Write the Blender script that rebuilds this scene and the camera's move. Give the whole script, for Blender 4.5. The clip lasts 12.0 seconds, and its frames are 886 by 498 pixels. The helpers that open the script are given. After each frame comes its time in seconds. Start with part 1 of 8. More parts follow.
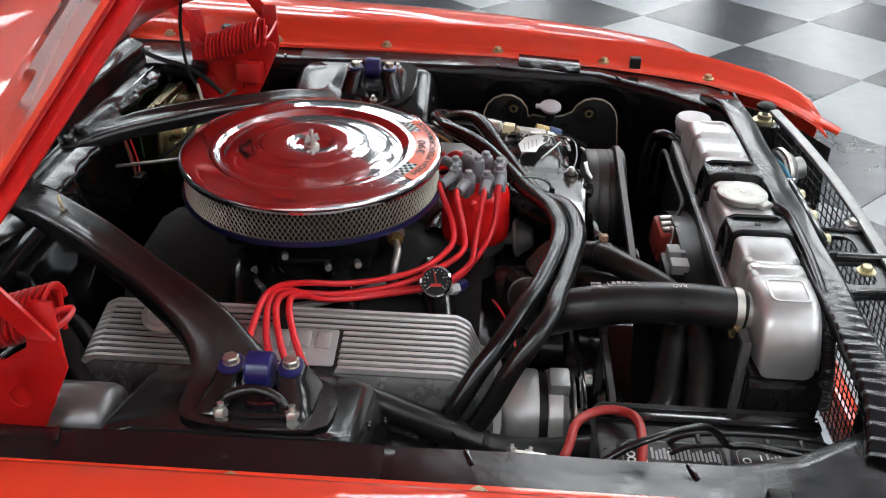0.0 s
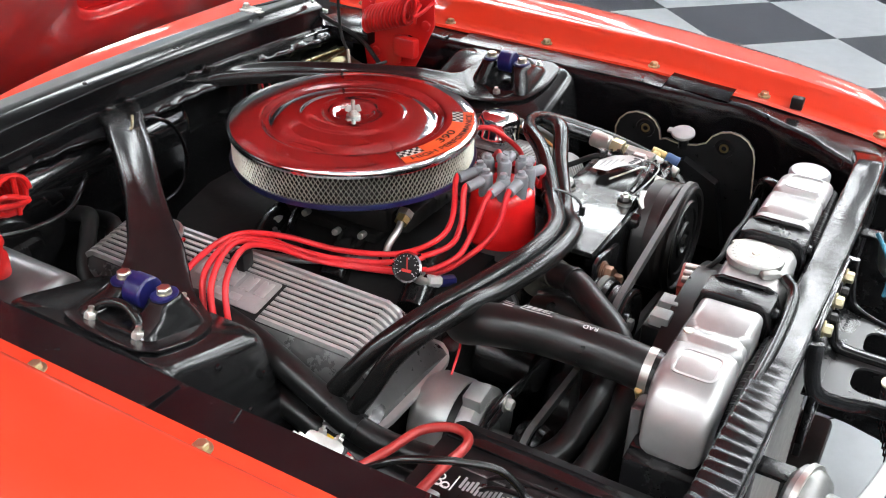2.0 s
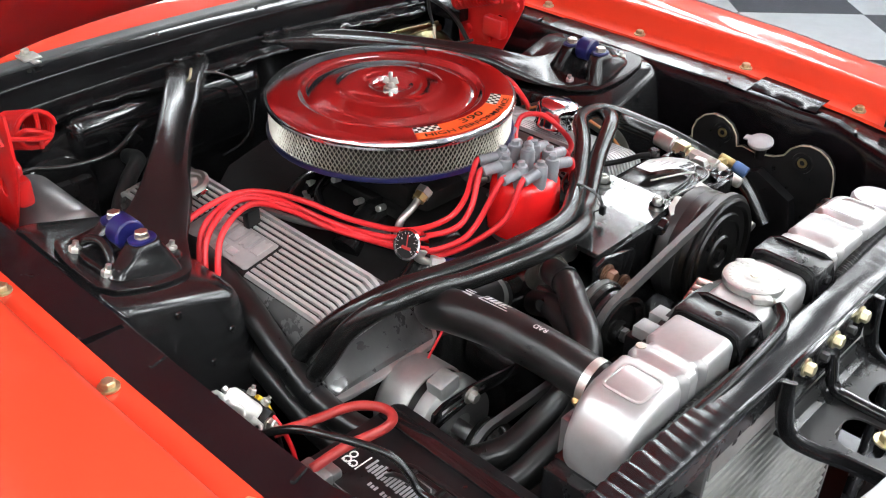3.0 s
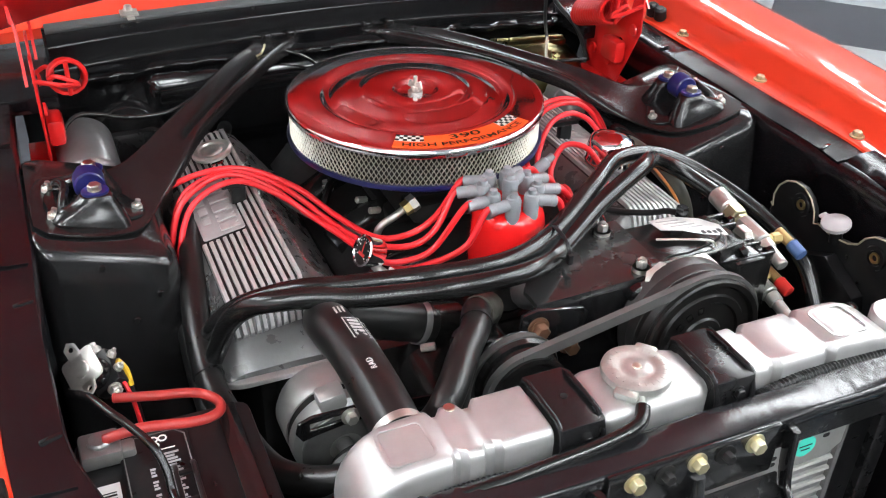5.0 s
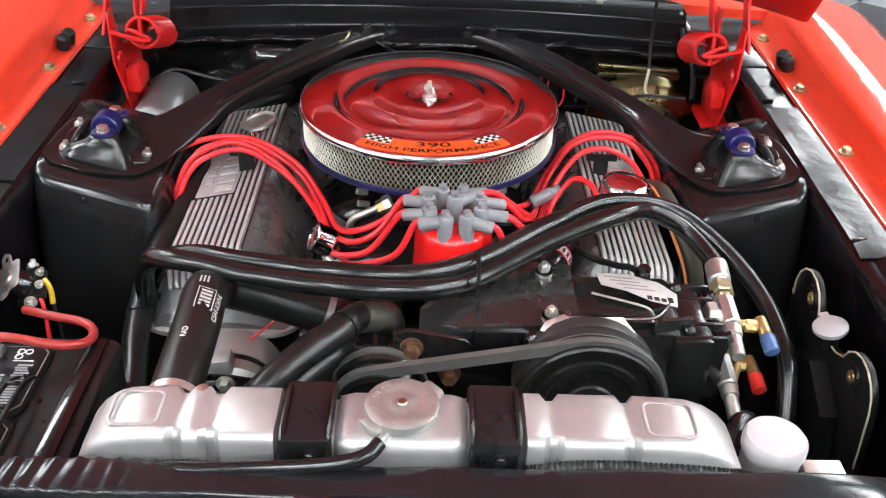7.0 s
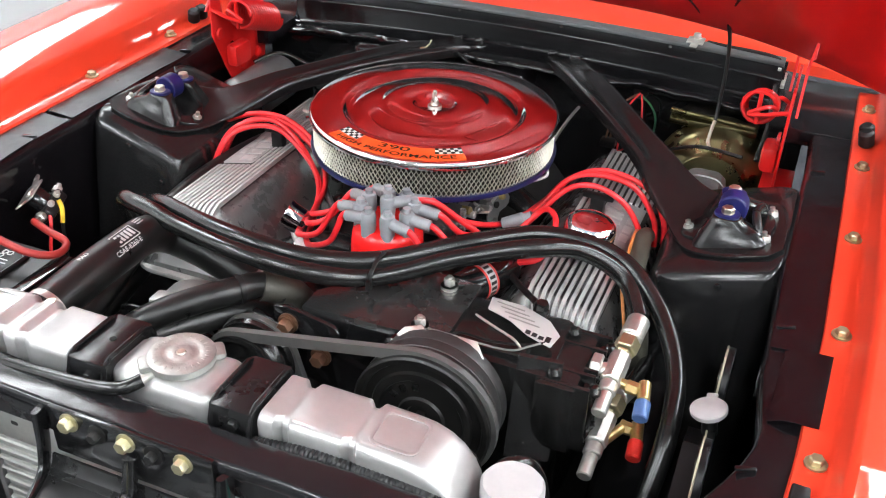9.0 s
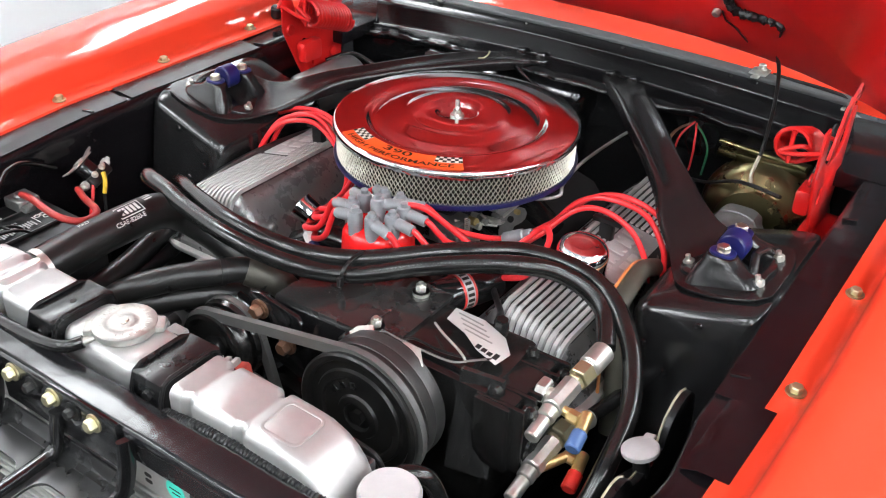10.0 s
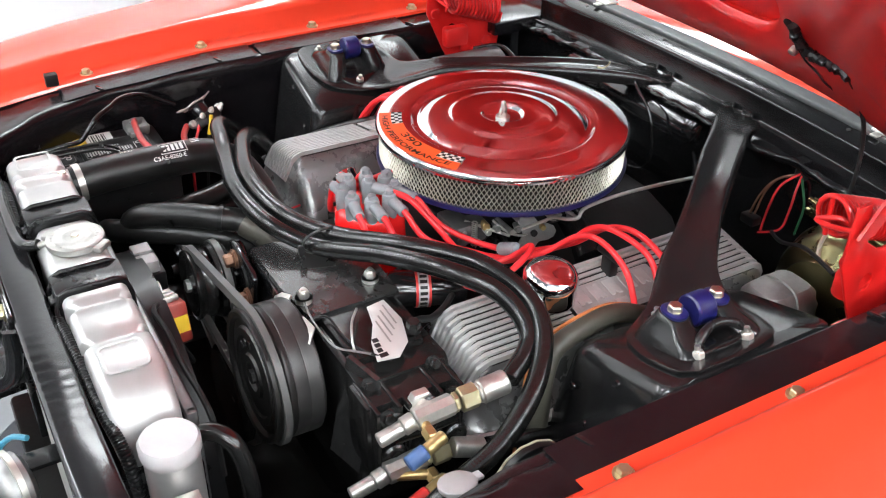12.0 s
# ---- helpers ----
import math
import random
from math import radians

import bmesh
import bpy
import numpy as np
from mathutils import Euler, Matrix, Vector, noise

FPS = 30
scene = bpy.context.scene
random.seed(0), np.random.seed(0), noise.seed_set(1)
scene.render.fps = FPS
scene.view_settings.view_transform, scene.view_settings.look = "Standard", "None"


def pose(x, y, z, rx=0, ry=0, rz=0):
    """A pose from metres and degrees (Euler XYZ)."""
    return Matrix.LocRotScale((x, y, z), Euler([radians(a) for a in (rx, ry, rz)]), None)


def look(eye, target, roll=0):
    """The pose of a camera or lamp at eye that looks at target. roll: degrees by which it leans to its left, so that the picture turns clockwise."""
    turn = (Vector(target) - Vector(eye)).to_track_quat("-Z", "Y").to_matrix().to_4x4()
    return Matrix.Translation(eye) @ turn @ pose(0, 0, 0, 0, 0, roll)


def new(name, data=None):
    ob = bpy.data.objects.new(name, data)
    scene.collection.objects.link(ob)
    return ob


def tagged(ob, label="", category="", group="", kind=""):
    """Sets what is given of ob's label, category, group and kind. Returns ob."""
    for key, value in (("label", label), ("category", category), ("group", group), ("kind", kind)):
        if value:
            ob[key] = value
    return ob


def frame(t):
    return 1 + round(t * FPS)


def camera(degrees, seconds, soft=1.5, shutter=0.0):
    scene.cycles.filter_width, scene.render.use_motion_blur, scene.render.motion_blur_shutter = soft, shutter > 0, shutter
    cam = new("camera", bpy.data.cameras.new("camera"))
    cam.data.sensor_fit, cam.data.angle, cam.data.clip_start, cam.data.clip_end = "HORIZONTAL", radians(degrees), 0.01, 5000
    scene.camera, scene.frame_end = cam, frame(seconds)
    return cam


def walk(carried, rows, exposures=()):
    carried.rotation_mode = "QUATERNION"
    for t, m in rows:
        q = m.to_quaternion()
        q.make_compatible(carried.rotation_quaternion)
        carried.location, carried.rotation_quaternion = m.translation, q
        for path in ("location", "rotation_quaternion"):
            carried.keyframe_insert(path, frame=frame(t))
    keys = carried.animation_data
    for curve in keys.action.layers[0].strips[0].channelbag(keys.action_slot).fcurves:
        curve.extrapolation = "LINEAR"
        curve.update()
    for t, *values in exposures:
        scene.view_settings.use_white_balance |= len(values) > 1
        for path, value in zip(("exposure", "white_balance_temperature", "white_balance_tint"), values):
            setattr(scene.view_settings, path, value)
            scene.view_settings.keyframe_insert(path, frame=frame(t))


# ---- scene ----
cam = camera(50.0, 12.0, soft=1.1)
PATH = [
    (0, (-1.1668, -0.2424, 1.5437), (0.5537, -0.1535, 0.5275), 1.42),
    (0.5, (-1.1322, -0.3734, 1.5447), (0.5650, -0.1011, 0.5220), 1.50),
    (1, (-1.1031, -0.5052, 1.5427), (0.5457, -0.0296, 0.5168), 1.52),
    (1.5, (-1.0741, -0.6368, 1.5434), (0.5051, 0.0438, 0.5222), 1.54),
    (2, (-1.0160, -0.7361, 1.5404), (0.4715, 0.1152, 0.5092), 1.54),
    (2.5, (-0.9364, -0.8203, 1.5350), (0.4210, 0.1991, 0.4776), 1.57),
    (3, (-0.8533, -0.9173, 1.5285), (0.3787, 0.2425, 0.4618), 1.66),
    (3.2, (-0.8206, -0.9496, 1.5242), (0.3707, 0.2571, 0.4643), 1.69),
    (4.8, (-0.5043, -1.0995, 1.5330), (0.2606, 0.3956, 0.4480), 2.00),
    (5, (-0.4602, -1.1201, 1.5331), (0.2409, 0.4062, 0.4469), 2.02),
    (5.5, (-0.3564, -1.1519, 1.5351), (0.1986, 0.4307, 0.4449), 2.11),
    (6, (-0.2371, -1.1667, 1.5359), (0.1543, 0.4617, 0.4417), 2.16),
    (6.5, (-0.1150, -1.1822, 1.5404), (0.0988, 0.4754, 0.4407), 2.12),
    (7, (0.0046, -1.2045, 1.5447), (0.0409, 0.4683, 0.4492), 2.18),
    (7.2, (0.0504, -1.2072, 1.5475), (0.0252, 0.4669, 0.4523), 2.27),
    (9, (0.4826, -1.1542, 1.5570), (-0.1408, 0.4158, 0.4852), 2.01),
    (9.5, (0.5861, -1.1044, 1.5597), (-0.1955, 0.3949, 0.4929), 1.98),
    (10, (0.6911, -1.0482, 1.5632), (-0.2539, 0.3595, 0.5006), 1.91),
    (10.5, (0.7833, -0.9876, 1.5662), (-0.3028, 0.3167, 0.5082), 1.83),
    (11, (0.8577, -0.8982, 1.5679), (-0.3657, 0.2726, 0.5035), 1.67),
    (11.5, (0.9323, -0.8011, 1.5686), (-0.4090, 0.2161, 0.4887), 1.45),
    (12, (1.0048, -0.6900, 1.5684), (-0.4366, 0.1705, 0.4815), 1.18),
]
walk(cam, [(t, look(eye, target, roll)) for t, eye, target, roll in PATH], exposures=[(0, -1.02), (1.0, -0.57), (2.5, -0.19), (4.0, -0.03), (8.0, -0.04), (12.0, -0.13)])
# ---- world: a closed show room, so the sky gives nothing but a trace ----
world = bpy.data.worlds.new("world")
world.use_nodes = True
world.node_tree.nodes["Background"].inputs[0].default_value = (0.9, 0.95, 1.0, 1)
world.node_tree.nodes["Background"].inputs[1].default_value = 0.05
scene.world = world
scene.view_settings.exposure = 0.0
LAMP = 36.0


# ---- materials ----
def material(name, colour, rough=0.5, metal=0.0, coat=0.0, colour2=None, scale=40.0, amount=0.5, bump=0.0, bump_scale=200.0,
             rough2=None, stretch=(1, 1, 1), random_value=0.0, spec=0.5, coat_rough=0.05, bump_dist=0.001):
    m = bpy.data.materials.new(name)
    m.use_nodes = True
    nt = m.node_tree
    b = nt.nodes["Principled BSDF"]
    b.inputs["Base Color"].default_value = (*colour, 1)
    b.inputs["Roughness"].default_value = rough
    b.inputs["Metallic"].default_value = metal
    b.inputs["Coat Weight"].default_value = coat
    b.inputs["Coat Roughness"].default_value = coat_rough
    b.inputs["Specular IOR Level"].default_value = spec
    co = nt.nodes.new("ShaderNodeTexCoord")
    mp = nt.nodes.new("ShaderNodeMapping")
    mp.inputs["Scale"].default_value = stretch
    nt.links.new(co.outputs["Object"], mp.inputs[0])
    big = nt.nodes.new("ShaderNodeTexNoise")
    big.inputs["Scale"].default_value = scale
    big.inputs["Detail"].default_value = 6
    big.inputs["Roughness"].default_value = 0.65
    nt.links.new(mp.outputs[0], big.inputs["Vector"])
    ramp = nt.nodes.new("ShaderNodeMapRange")
    ramp.inputs["From Min"].default_value, ramp.inputs["From Max"].default_value = 0.35, 0.7
    nt.links.new(big.outputs[0], ramp.inputs["Value"])
    if colour2:
        mix = nt.nodes.new("ShaderNodeMix")
        mix.data_type = "RGBA"
        mix.inputs["A"].default_value = (*colour, 1)
        mix.inputs["B"].default_value = (*colour2, 1)
        mul = nt.nodes.new("ShaderNodeMath")
        mul.operation = "MULTIPLY"
        mul.inputs[1].default_value = amount
        nt.links.new(ramp.outputs[0], mul.inputs[0])
        nt.links.new(mul.outputs[0], mix.inputs["Factor"])
        last = mix.outputs["Result"]
        if random_value:
            info = nt.nodes.new("ShaderNodeObjectInfo")
            hsv = nt.nodes.new("ShaderNodeHueSaturation")
            vr = nt.nodes.new("ShaderNodeMapRange")
            vr.inputs["To Min"].default_value, vr.inputs["To Max"].default_value = 1 - random_value, 1 + random_value
            nt.links.new(info.outputs["Random"], vr.inputs["Value"])
            nt.links.new(vr.outputs[0], hsv.inputs["Value"])
            nt.links.new(last, hsv.inputs["Color"])
            last = hsv.outputs[0]
        nt.links.new(last, b.inputs["Base Color"])
    if rough2 is not None:
        mr = nt.nodes.new("ShaderNodeMapRange")
        mr.inputs["From Min"].default_value, mr.inputs["From Max"].default_value = 0.3, 0.7
        mr.inputs["To Min"].default_value, mr.inputs["To Max"].default_value = rough, rough2
        nt.links.new(big.outputs[0], mr.inputs["Value"])
        nt.links.new(mr.outputs[0], b.inputs["Roughness"])
    if bump:
        fine = nt.nodes.new("ShaderNodeTexNoise")
        fine.inputs["Scale"].default_value = bump_scale
        fine.inputs["Detail"].default_value = 4
        nt.links.new(mp.outputs[0], fine.inputs["Vector"])
        bp = nt.nodes.new("ShaderNodeBump")
        bp.inputs["Strength"].default_value = bump
        bp.inputs["Distance"].default_value = bump_dist
        nt.links.new(fine.outputs[0], bp.inputs["Height"])
        nt.links.new(bp.outputs[0], b.inputs["Normal"])
        nt.links.new(bp.outputs[0], b.inputs["Coat Normal"])
    return m


def glow(name, colour, strength):
    m = bpy.data.materials.new(name)
    m.use_nodes = True
    b = m.node_tree.nodes["Principled BSDF"]
    b.inputs["Base Color"].default_value = (0.8, 0.8, 0.8, 1)
    b.inputs["Emission Color"].default_value = (*colour, 1)
    b.inputs["Emission Strength"].default_value = strength
    return m


RED = material("red_body_paint", (0.78, 0.055, 0.022), 0.45, coat=1.0, colour2=(0.72, 0.047, 0.018), scale=6, bump=0.05, bump_scale=900, bump_dist=0.0004, spec=0.15, coat_rough=0.03)
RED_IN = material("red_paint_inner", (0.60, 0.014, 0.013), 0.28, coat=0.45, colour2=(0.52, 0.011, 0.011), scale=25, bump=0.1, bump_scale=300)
BLACK = material("satin_black_paint", (0.008, 0.008, 0.0085), 0.20, colour2=(0.013, 0.0125, 0.0125), scale=14, rough2=0.32, bump=0.12, bump_scale=60, spec=0.4)
BLACK_GLOSS = material("gloss_black_paint", (0.007, 0.007, 0.0075), 0.10, coat=0.4, colour2=(0.011, 0.011, 0.011), scale=20, rough2=0.18, bump=0.10, bump_scale=40, bump_dist=0.0015, spec=0.42)
BLACK_STRIP = material("black_undercoat_strip", (0.005, 0.0045, 0.0055), 0.13, colour2=(0.012, 0.010, 0.011), scale=30, rough2=0.28, bump=0.5, bump_scale=26, bump_dist=0.0018, spec=0.40)
CRINKLE = material("black_wrapped_rail", (0.009, 0.009, 0.010), 0.13, colour2=(0.014, 0.014, 0.015), scale=9, rough2=0.22, bump=0.26, bump_scale=16, bump_dist=0.003, spec=0.42)
COWL = material("smooth_black_enamel", (0.004, 0.004, 0.0045), 0.13, colour2=(0.006, 0.006, 0.006), scale=10, rough2=0.20, spec=0.3)
RUBBER = material("black_rubber_hose", (0.007, 0.007, 0.007), 0.15, colour2=(0.013, 0.013, 0.0125), scale=30, rough2=0.24, bump=0.05, bump_scale=350, spec=0.5)
HOSE = material("black_molded_hose", (0.006, 0.006, 0.006), 0.26, colour2=(0.016, 0.016, 0.015), scale=25, rough2=0.42, bump=0.10, bump_scale=300, spec=0.4)
RUBBER_DULL = material("dull_black_rubber", (0.007, 0.007, 0.007), 0.38, colour2=(0.016, 0.016, 0.016), scale=40, rough2=0.55, bump=0.15, bump_scale=250, spec=0.3)
PLASTIC = material("black_plastic", (0.006, 0.006, 0.0065), 0.26, colour2=(0.012, 0.012, 0.012), scale=60, rough2=0.4, bump=0.1, bump_scale=500, spec=0.3)
IRON = material("black_cast_iron", (0.008, 0.008, 0.008), 0.15, colour2=(0.016, 0.015, 0.014), scale=22, rough2=0.28, bump=0.28, bump_scale=90, spec=0.5)
DARK = material("grimy_dark_metal", (0.005, 0.005, 0.005), 0.4, colour2=(0.02, 0.018, 0.016), scale=20, rough2=0.6, bump=0.4, bump_scale=90, spec=0.3)
TOWER = material("smooth_black_tower_enamel", (0.009, 0.009, 0.0095), 0.14, colour2=(0.013, 0.0125, 0.0125), scale=16, rough2=0.22, bump=0.08, bump_scale=50, bump_dist=0.0015, spec=0.5)
BRACKET_PLATE = material("smooth_black_plate", (0.016, 0.016, 0.016), 0.20, coat=0.5, colour2=(0.024, 0.023, 0.022), scale=18, rough2=0.32, bump=0.14, bump_scale=60, spec=0.55)
LID = material("hazed_chrome", (0.86, 0.86, 0.87), 0.075, metal=1.0, colour2=(0.78, 0.78, 0.80), scale=7, rough2=0.13)
TARNISH = material("tarnished_elbow_metal", (0.075, 0.070, 0.058), 0.42, metal=0.5, colour2=(0.045, 0.042, 0.036), scale=60, rough2=0.6, bump=0.3, bump_scale=160)
BRACE = material("black_brace_enamel", (0.010, 0.009, 0.0095), 0.17, colour2=(0.014, 0.013, 0.013), scale=14, rough2=0.27, bump=0.06, bump_scale=40, bump_dist=0.0015, spec=0.42)
CHROME = material("chrome", (0.90, 0.90, 0.91), 0.025, metal=1.0, colour2=(0.84, 0.84, 0.86), scale=9, rough2=0.05)
ALU = material("polished_cast_aluminium", (0.155, 0.155, 0.153), 0.18, metal=0.6, colour2=(0.10, 0.10, 0.098), scale=30, rough2=0.40, bump=0.22, bump_scale=160)
FIN = material("bright_machined_fin", (0.48, 0.48, 0.47), 0.34, metal=0.4, colour2=(0.35, 0.35, 0.34), scale=60, rough2=0.44, bump=0.12, bump_scale=200)
ALU_DULL = material("dull_cast_aluminium", (0.22, 0.215, 0.21), 0.42, metal=0.8, colour2=(0.12, 0.118, 0.115), scale=30, rough2=0.6, bump=0.35, bump_scale=150)
TANK = material("brushed_silver_tank", (0.51, 0.51, 0.50), 0.34, metal=0.68, colour2=(0.37, 0.365, 0.36), scale=11, amount=0.8, rough2=0.48, bump=0.14, bump_scale=30, bump_dist=0.002)
CAPMETAL = material("dull_plated_cap", (0.46, 0.46, 0.43), 0.36, metal=0.8, colour2=(0.30, 0.30, 0.28), scale=60, rough2=0.5, bump=0.3, bump_scale=260)
ZINC = material("zinc_plated_steel", (0.62, 0.61, 0.57), 0.34, metal=0.9, colour2=(0.42, 0.41, 0.37), scale=80, rough2=0.48)
GOLD = material("yellow_zinc_plating", (0.50, 0.45, 0.27), 0.34, metal=0.9, colour2=(0.44, 0.42, 0.33), scale=90, rough2=0.46)
PALE_GOLD = material("pale_zinc_plating", (0.60, 0.56, 0.46), 0.28, metal=1.0, colour2=(0.46, 0.44, 0.38), scale=90, rough2=0.42)
GOLD_DARK = material("gold_cadmium_plating", (0.19, 0.165, 0.08), 0.24, metal=1.0, colour2=(0.115, 0.12, 0.065), scale=14, rough2=0.36, bump=0.1, bump_scale=60)
BRASS = material("brass", (0.50, 0.38, 0.17), 0.34, metal=0.9, colour2=(0.40, 0.30, 0.14), scale=70, rough2=0.42)
COPPER = material("coppery_bolt", (0.17, 0.085, 0.050), 0.42, metal=0.6, colour2=(0.10, 0.055, 0.037), scale=90)
BLUE = material("blue_urethane", (0.008, 0.009, 0.075), 0.28, colour2=(0.012, 0.014, 0.105), scale=50, rough2=0.35)
BLUE_BASE = material("dark_blue_paint", (0.007, 0.009, 0.060), 0.30, coat=0.2)
BLUE_CAP = material("blue_plastic_cap", (0.05, 0.105, 0.25), 0.45, colour2=(0.075, 0.13, 0.26), scale=90)
RED_CAP = material("red_plastic_cap", (0.50, 0.02, 0.015), 0.4)
RED_DIST = material("red_bakelite", (0.78, 0.012, 0.012), 0.25, coat=0.3, colour2=(0.66, 0.008, 0.01), scale=30)
WIRE_RED = material("red_silicone_wire", (0.74, 0.022, 0.028), 0.32, colour2=(0.62, 0.014, 0.02), scale=40, rough2=0.42)
BOOT = material("grey_silicone_boot", (0.19, 0.20, 0.215), 0.42, colour2=(0.26, 0.27, 0.285), scale=60, rough2=0.52)
CABLE_RED = material("red_battery_cable", (0.36, 0.028, 0.024), 0.42, colour2=(0.28, 0.024, 0.02), scale=60)
# Cream paper; the shade behind the mesh is put into its near-black colour.
FILTER = material("shaded_filter_paper", (0.020, 0.017, 0.012), 0.9, colour2=(0.010, 0.008, 0.006), scale=60)
MESH_METAL = material("bright_wire_mesh", (0.52, 0.50, 0.42), 0.36, metal=0.7, colour2=(0.40, 0.38, 0.32), scale=60)
ORANGE = material("orange_sticker", (0.85, 0.10, 0.02), 0.35, coat=0.3)
STICK_BLACK = material("black_print", (0.010, 0.010, 0.010), 0.4, spec=0.2)
STICK_WHITE = material("white_print", (0.75, 0.75, 0.73), 0.45)
STICK_GREY = material("grey_print", (0.32, 0.32, 0.32), 0.5)
SEAM = material("tan_welded_seam", (0.40, 0.36, 0.26), 0.5, colour2=(0.30, 0.27, 0.19), scale=60)
STICK_YELLOW = material("yellow_print", (0.75, 0.50, 0.03), 0.45)
WHITE_PLASTIC = material("milky_plastic", (0.55, 0.52, 0.40), 0.4, colour2=(0.45, 0.42, 0.32), scale=30)
SATIN_GREY = material("satin_grey_steel", (0.20, 0.20, 0.20), 0.30, metal=0.6, colour2=(0.15, 0.15, 0.15), scale=25, rough2=0.42, bump=0.08, bump_scale=60)
BARE_ALU = material("bare_cast_aluminium", (0.50, 0.50, 0.485), 0.40, metal=0.7, colour2=(0.38, 0.38, 0.37), scale=35, rough2=0.52, bump=0.25, bump_scale=150)
NAME_PLATE = material("cast_name_plate", (0.39, 0.39, 0.385), 0.38, metal=0.4, colour2=(0.30, 0.30, 0.295), scale=50, rough2=0.5, bump=0.15, bump_scale=200)
# Black relays; the gloss on their tops is put in as a pale base.
RELAY = material("relay_plastic_sheen", (0.24, 0.24, 0.235), 0.34, colour2=(0.19, 0.19, 0.185), scale=60)
PALE_CAP = material("pale_cap", (0.40, 0.385, 0.385), 0.34, colour2=(0.33, 0.32, 0.32), scale=50)
COND = material("condenser_tubes", (0.46, 0.46, 0.43), 0.42, metal=0.7, colour2=(0.3, 0.3, 0.29), scale=40)
TEAL = material("teal_sticker", (0.05, 0.55, 0.42), 0.5)
GREY_STEEL = material("grey_steel", (0.32, 0.32, 0.31), 0.38, metal=0.8, colour2=(0.2, 0.2, 0.2), scale=50, rough2=0.5)
GREY_PLASTIC = material("grey_plastic", (0.16, 0.16, 0.155), 0.45, colour2=(0.12, 0.12, 0.115), scale=60)
PULLEY = material("worn_black_pulley", (0.007, 0.007, 0.007), 0.28, metal=0.1, colour2=(0.022, 0.020, 0.018), scale=25, rough2=0.40, bump=0.2, bump_scale=90, spec=0.4)
BELT = material("drive_belt", (0.065, 0.064, 0.062), 0.42, colour2=(0.09, 0.088, 0.086), scale=50)
TAG = material("aluminium_tag", (0.52, 0.52, 0.505), 0.38, metal=0.4, colour2=(0.5, 0.5, 0.48), scale=70)
SEAL = material("grey_weatherstrip", (0.07, 0.075, 0.075), 0.45, colour2=(0.095, 0.10, 0.10), scale=30)
WALL = material("white_wall_paint", (0.90, 0.90, 0.90), 0.6, colour2=(0.87, 0.87, 0.875), scale=2, bump=0.05, bump_scale=60)
CEIL = material("pale_grey_ceiling_paint", (0.43, 0.43, 0.435), 0.8, colour2=(0.38, 0.38, 0.385), scale=2)
WALL_GREY = material("grey_wall_paint", (0.34, 0.34, 0.345), 0.6, colour2=(0.30, 0.30, 0.305), scale=2, bump=0.05, bump_scale=60)
TILE_L = material("light_grey_vinyl_tile", (0.23, 0.24, 0.25), 0.17, colour2=(0.19, 0.20, 0.21), scale=10, amount=0.6, rough2=0.24, bump=0.02, bump_scale=6, random_value=0.06, spec=0.3)
TILE_D = material("dark_grey_vinyl_tile", (0.034, 0.036, 0.041), 0.17, colour2=(0.062, 0.064, 0.073), scale=8, amount=0.9, rough2=0.24, bump=0.02, bump_scale=6, random_value=0.12, spec=0.3)
GROUT = material("floor_underlay", (0.10, 0.10, 0.105), 0.6, colour2=(0.07, 0.07, 0.07), scale=8)
LIGHT = glow("light_diffuser", (0.93, 0.97, 1.0), LAMP)
LIGHT_FRAME = material("white_enamel", (0.75, 0.75, 0.75), 0.4, colour2=(0.7, 0.7, 0.7), scale=5)


# ---- shape helpers ----
def thing(name, label, category, at=(0, 0, 0), group="", kind=""):
    ob = new(name)
    ob.empty_display_size = 0.02
    ob.location = at
    return tagged(ob, label, category, group, kind)


def mesh_of(name, bm, mat, sharp=38):
    bmesh.ops.recalc_face_normals(bm, faces=bm.faces)
    me = bpy.data.meshes.new(name)
    bm.to_mesh(me)
    bm.free()
    for p in me.polygons:
        p.use_smooth = True
    me.set_sharp_from_angle(angle=radians(sharp))
    for one in (mat if isinstance(mat, (list, tuple)) else [mat]):
        me.materials.append(one)
    return me


def part(name, bm, mat, parent=None, label="", sharp=38):
    ob = new(name, mesh_of(name, bm, mat, sharp))
    if parent:
        ob.parent = parent
        ob.matrix_parent_inverse = Matrix.Translation(parent.matrix_basis.translation).inverted() if parent.parent is None else Matrix()
    return tagged(ob, label)


def single(name, bm, mat, label, category, group="", kind="", sharp=38):
    return tagged(new(name, mesh_of(name, bm, mat, sharp)), label, category, group, kind)


def bevel(bm, width, segments=2, angle=30):
    if width <= 0:
        return bm
    es = [e for e in bm.edges if len(e.link_faces) == 2 and e.calc_face_angle(0) > radians(angle)]
    bmesh.ops.bevel(bm, geom=es, offset=width, segments=segments, profile=0.5, affect="EDGES", clamp_overlap=True)
    return bm


def box(x0, x1, y0, y1, z0, z1, r=0.002, m=None, seg=2):
    bm = bmesh.new()
    bmesh.ops.create_cube(bm, size=1)
    for v in bm.verts:
        v.co = Vector(((x0 + x1) / 2 + v.co.x * (x1 - x0), (y0 + y1) / 2 + v.co.y * (y1 - y0), (z0 + z1) / 2 + v.co.z * (z1 - z0)))
    bevel(bm, r, seg)
    if m:
        bm.transform(m)
    return bm


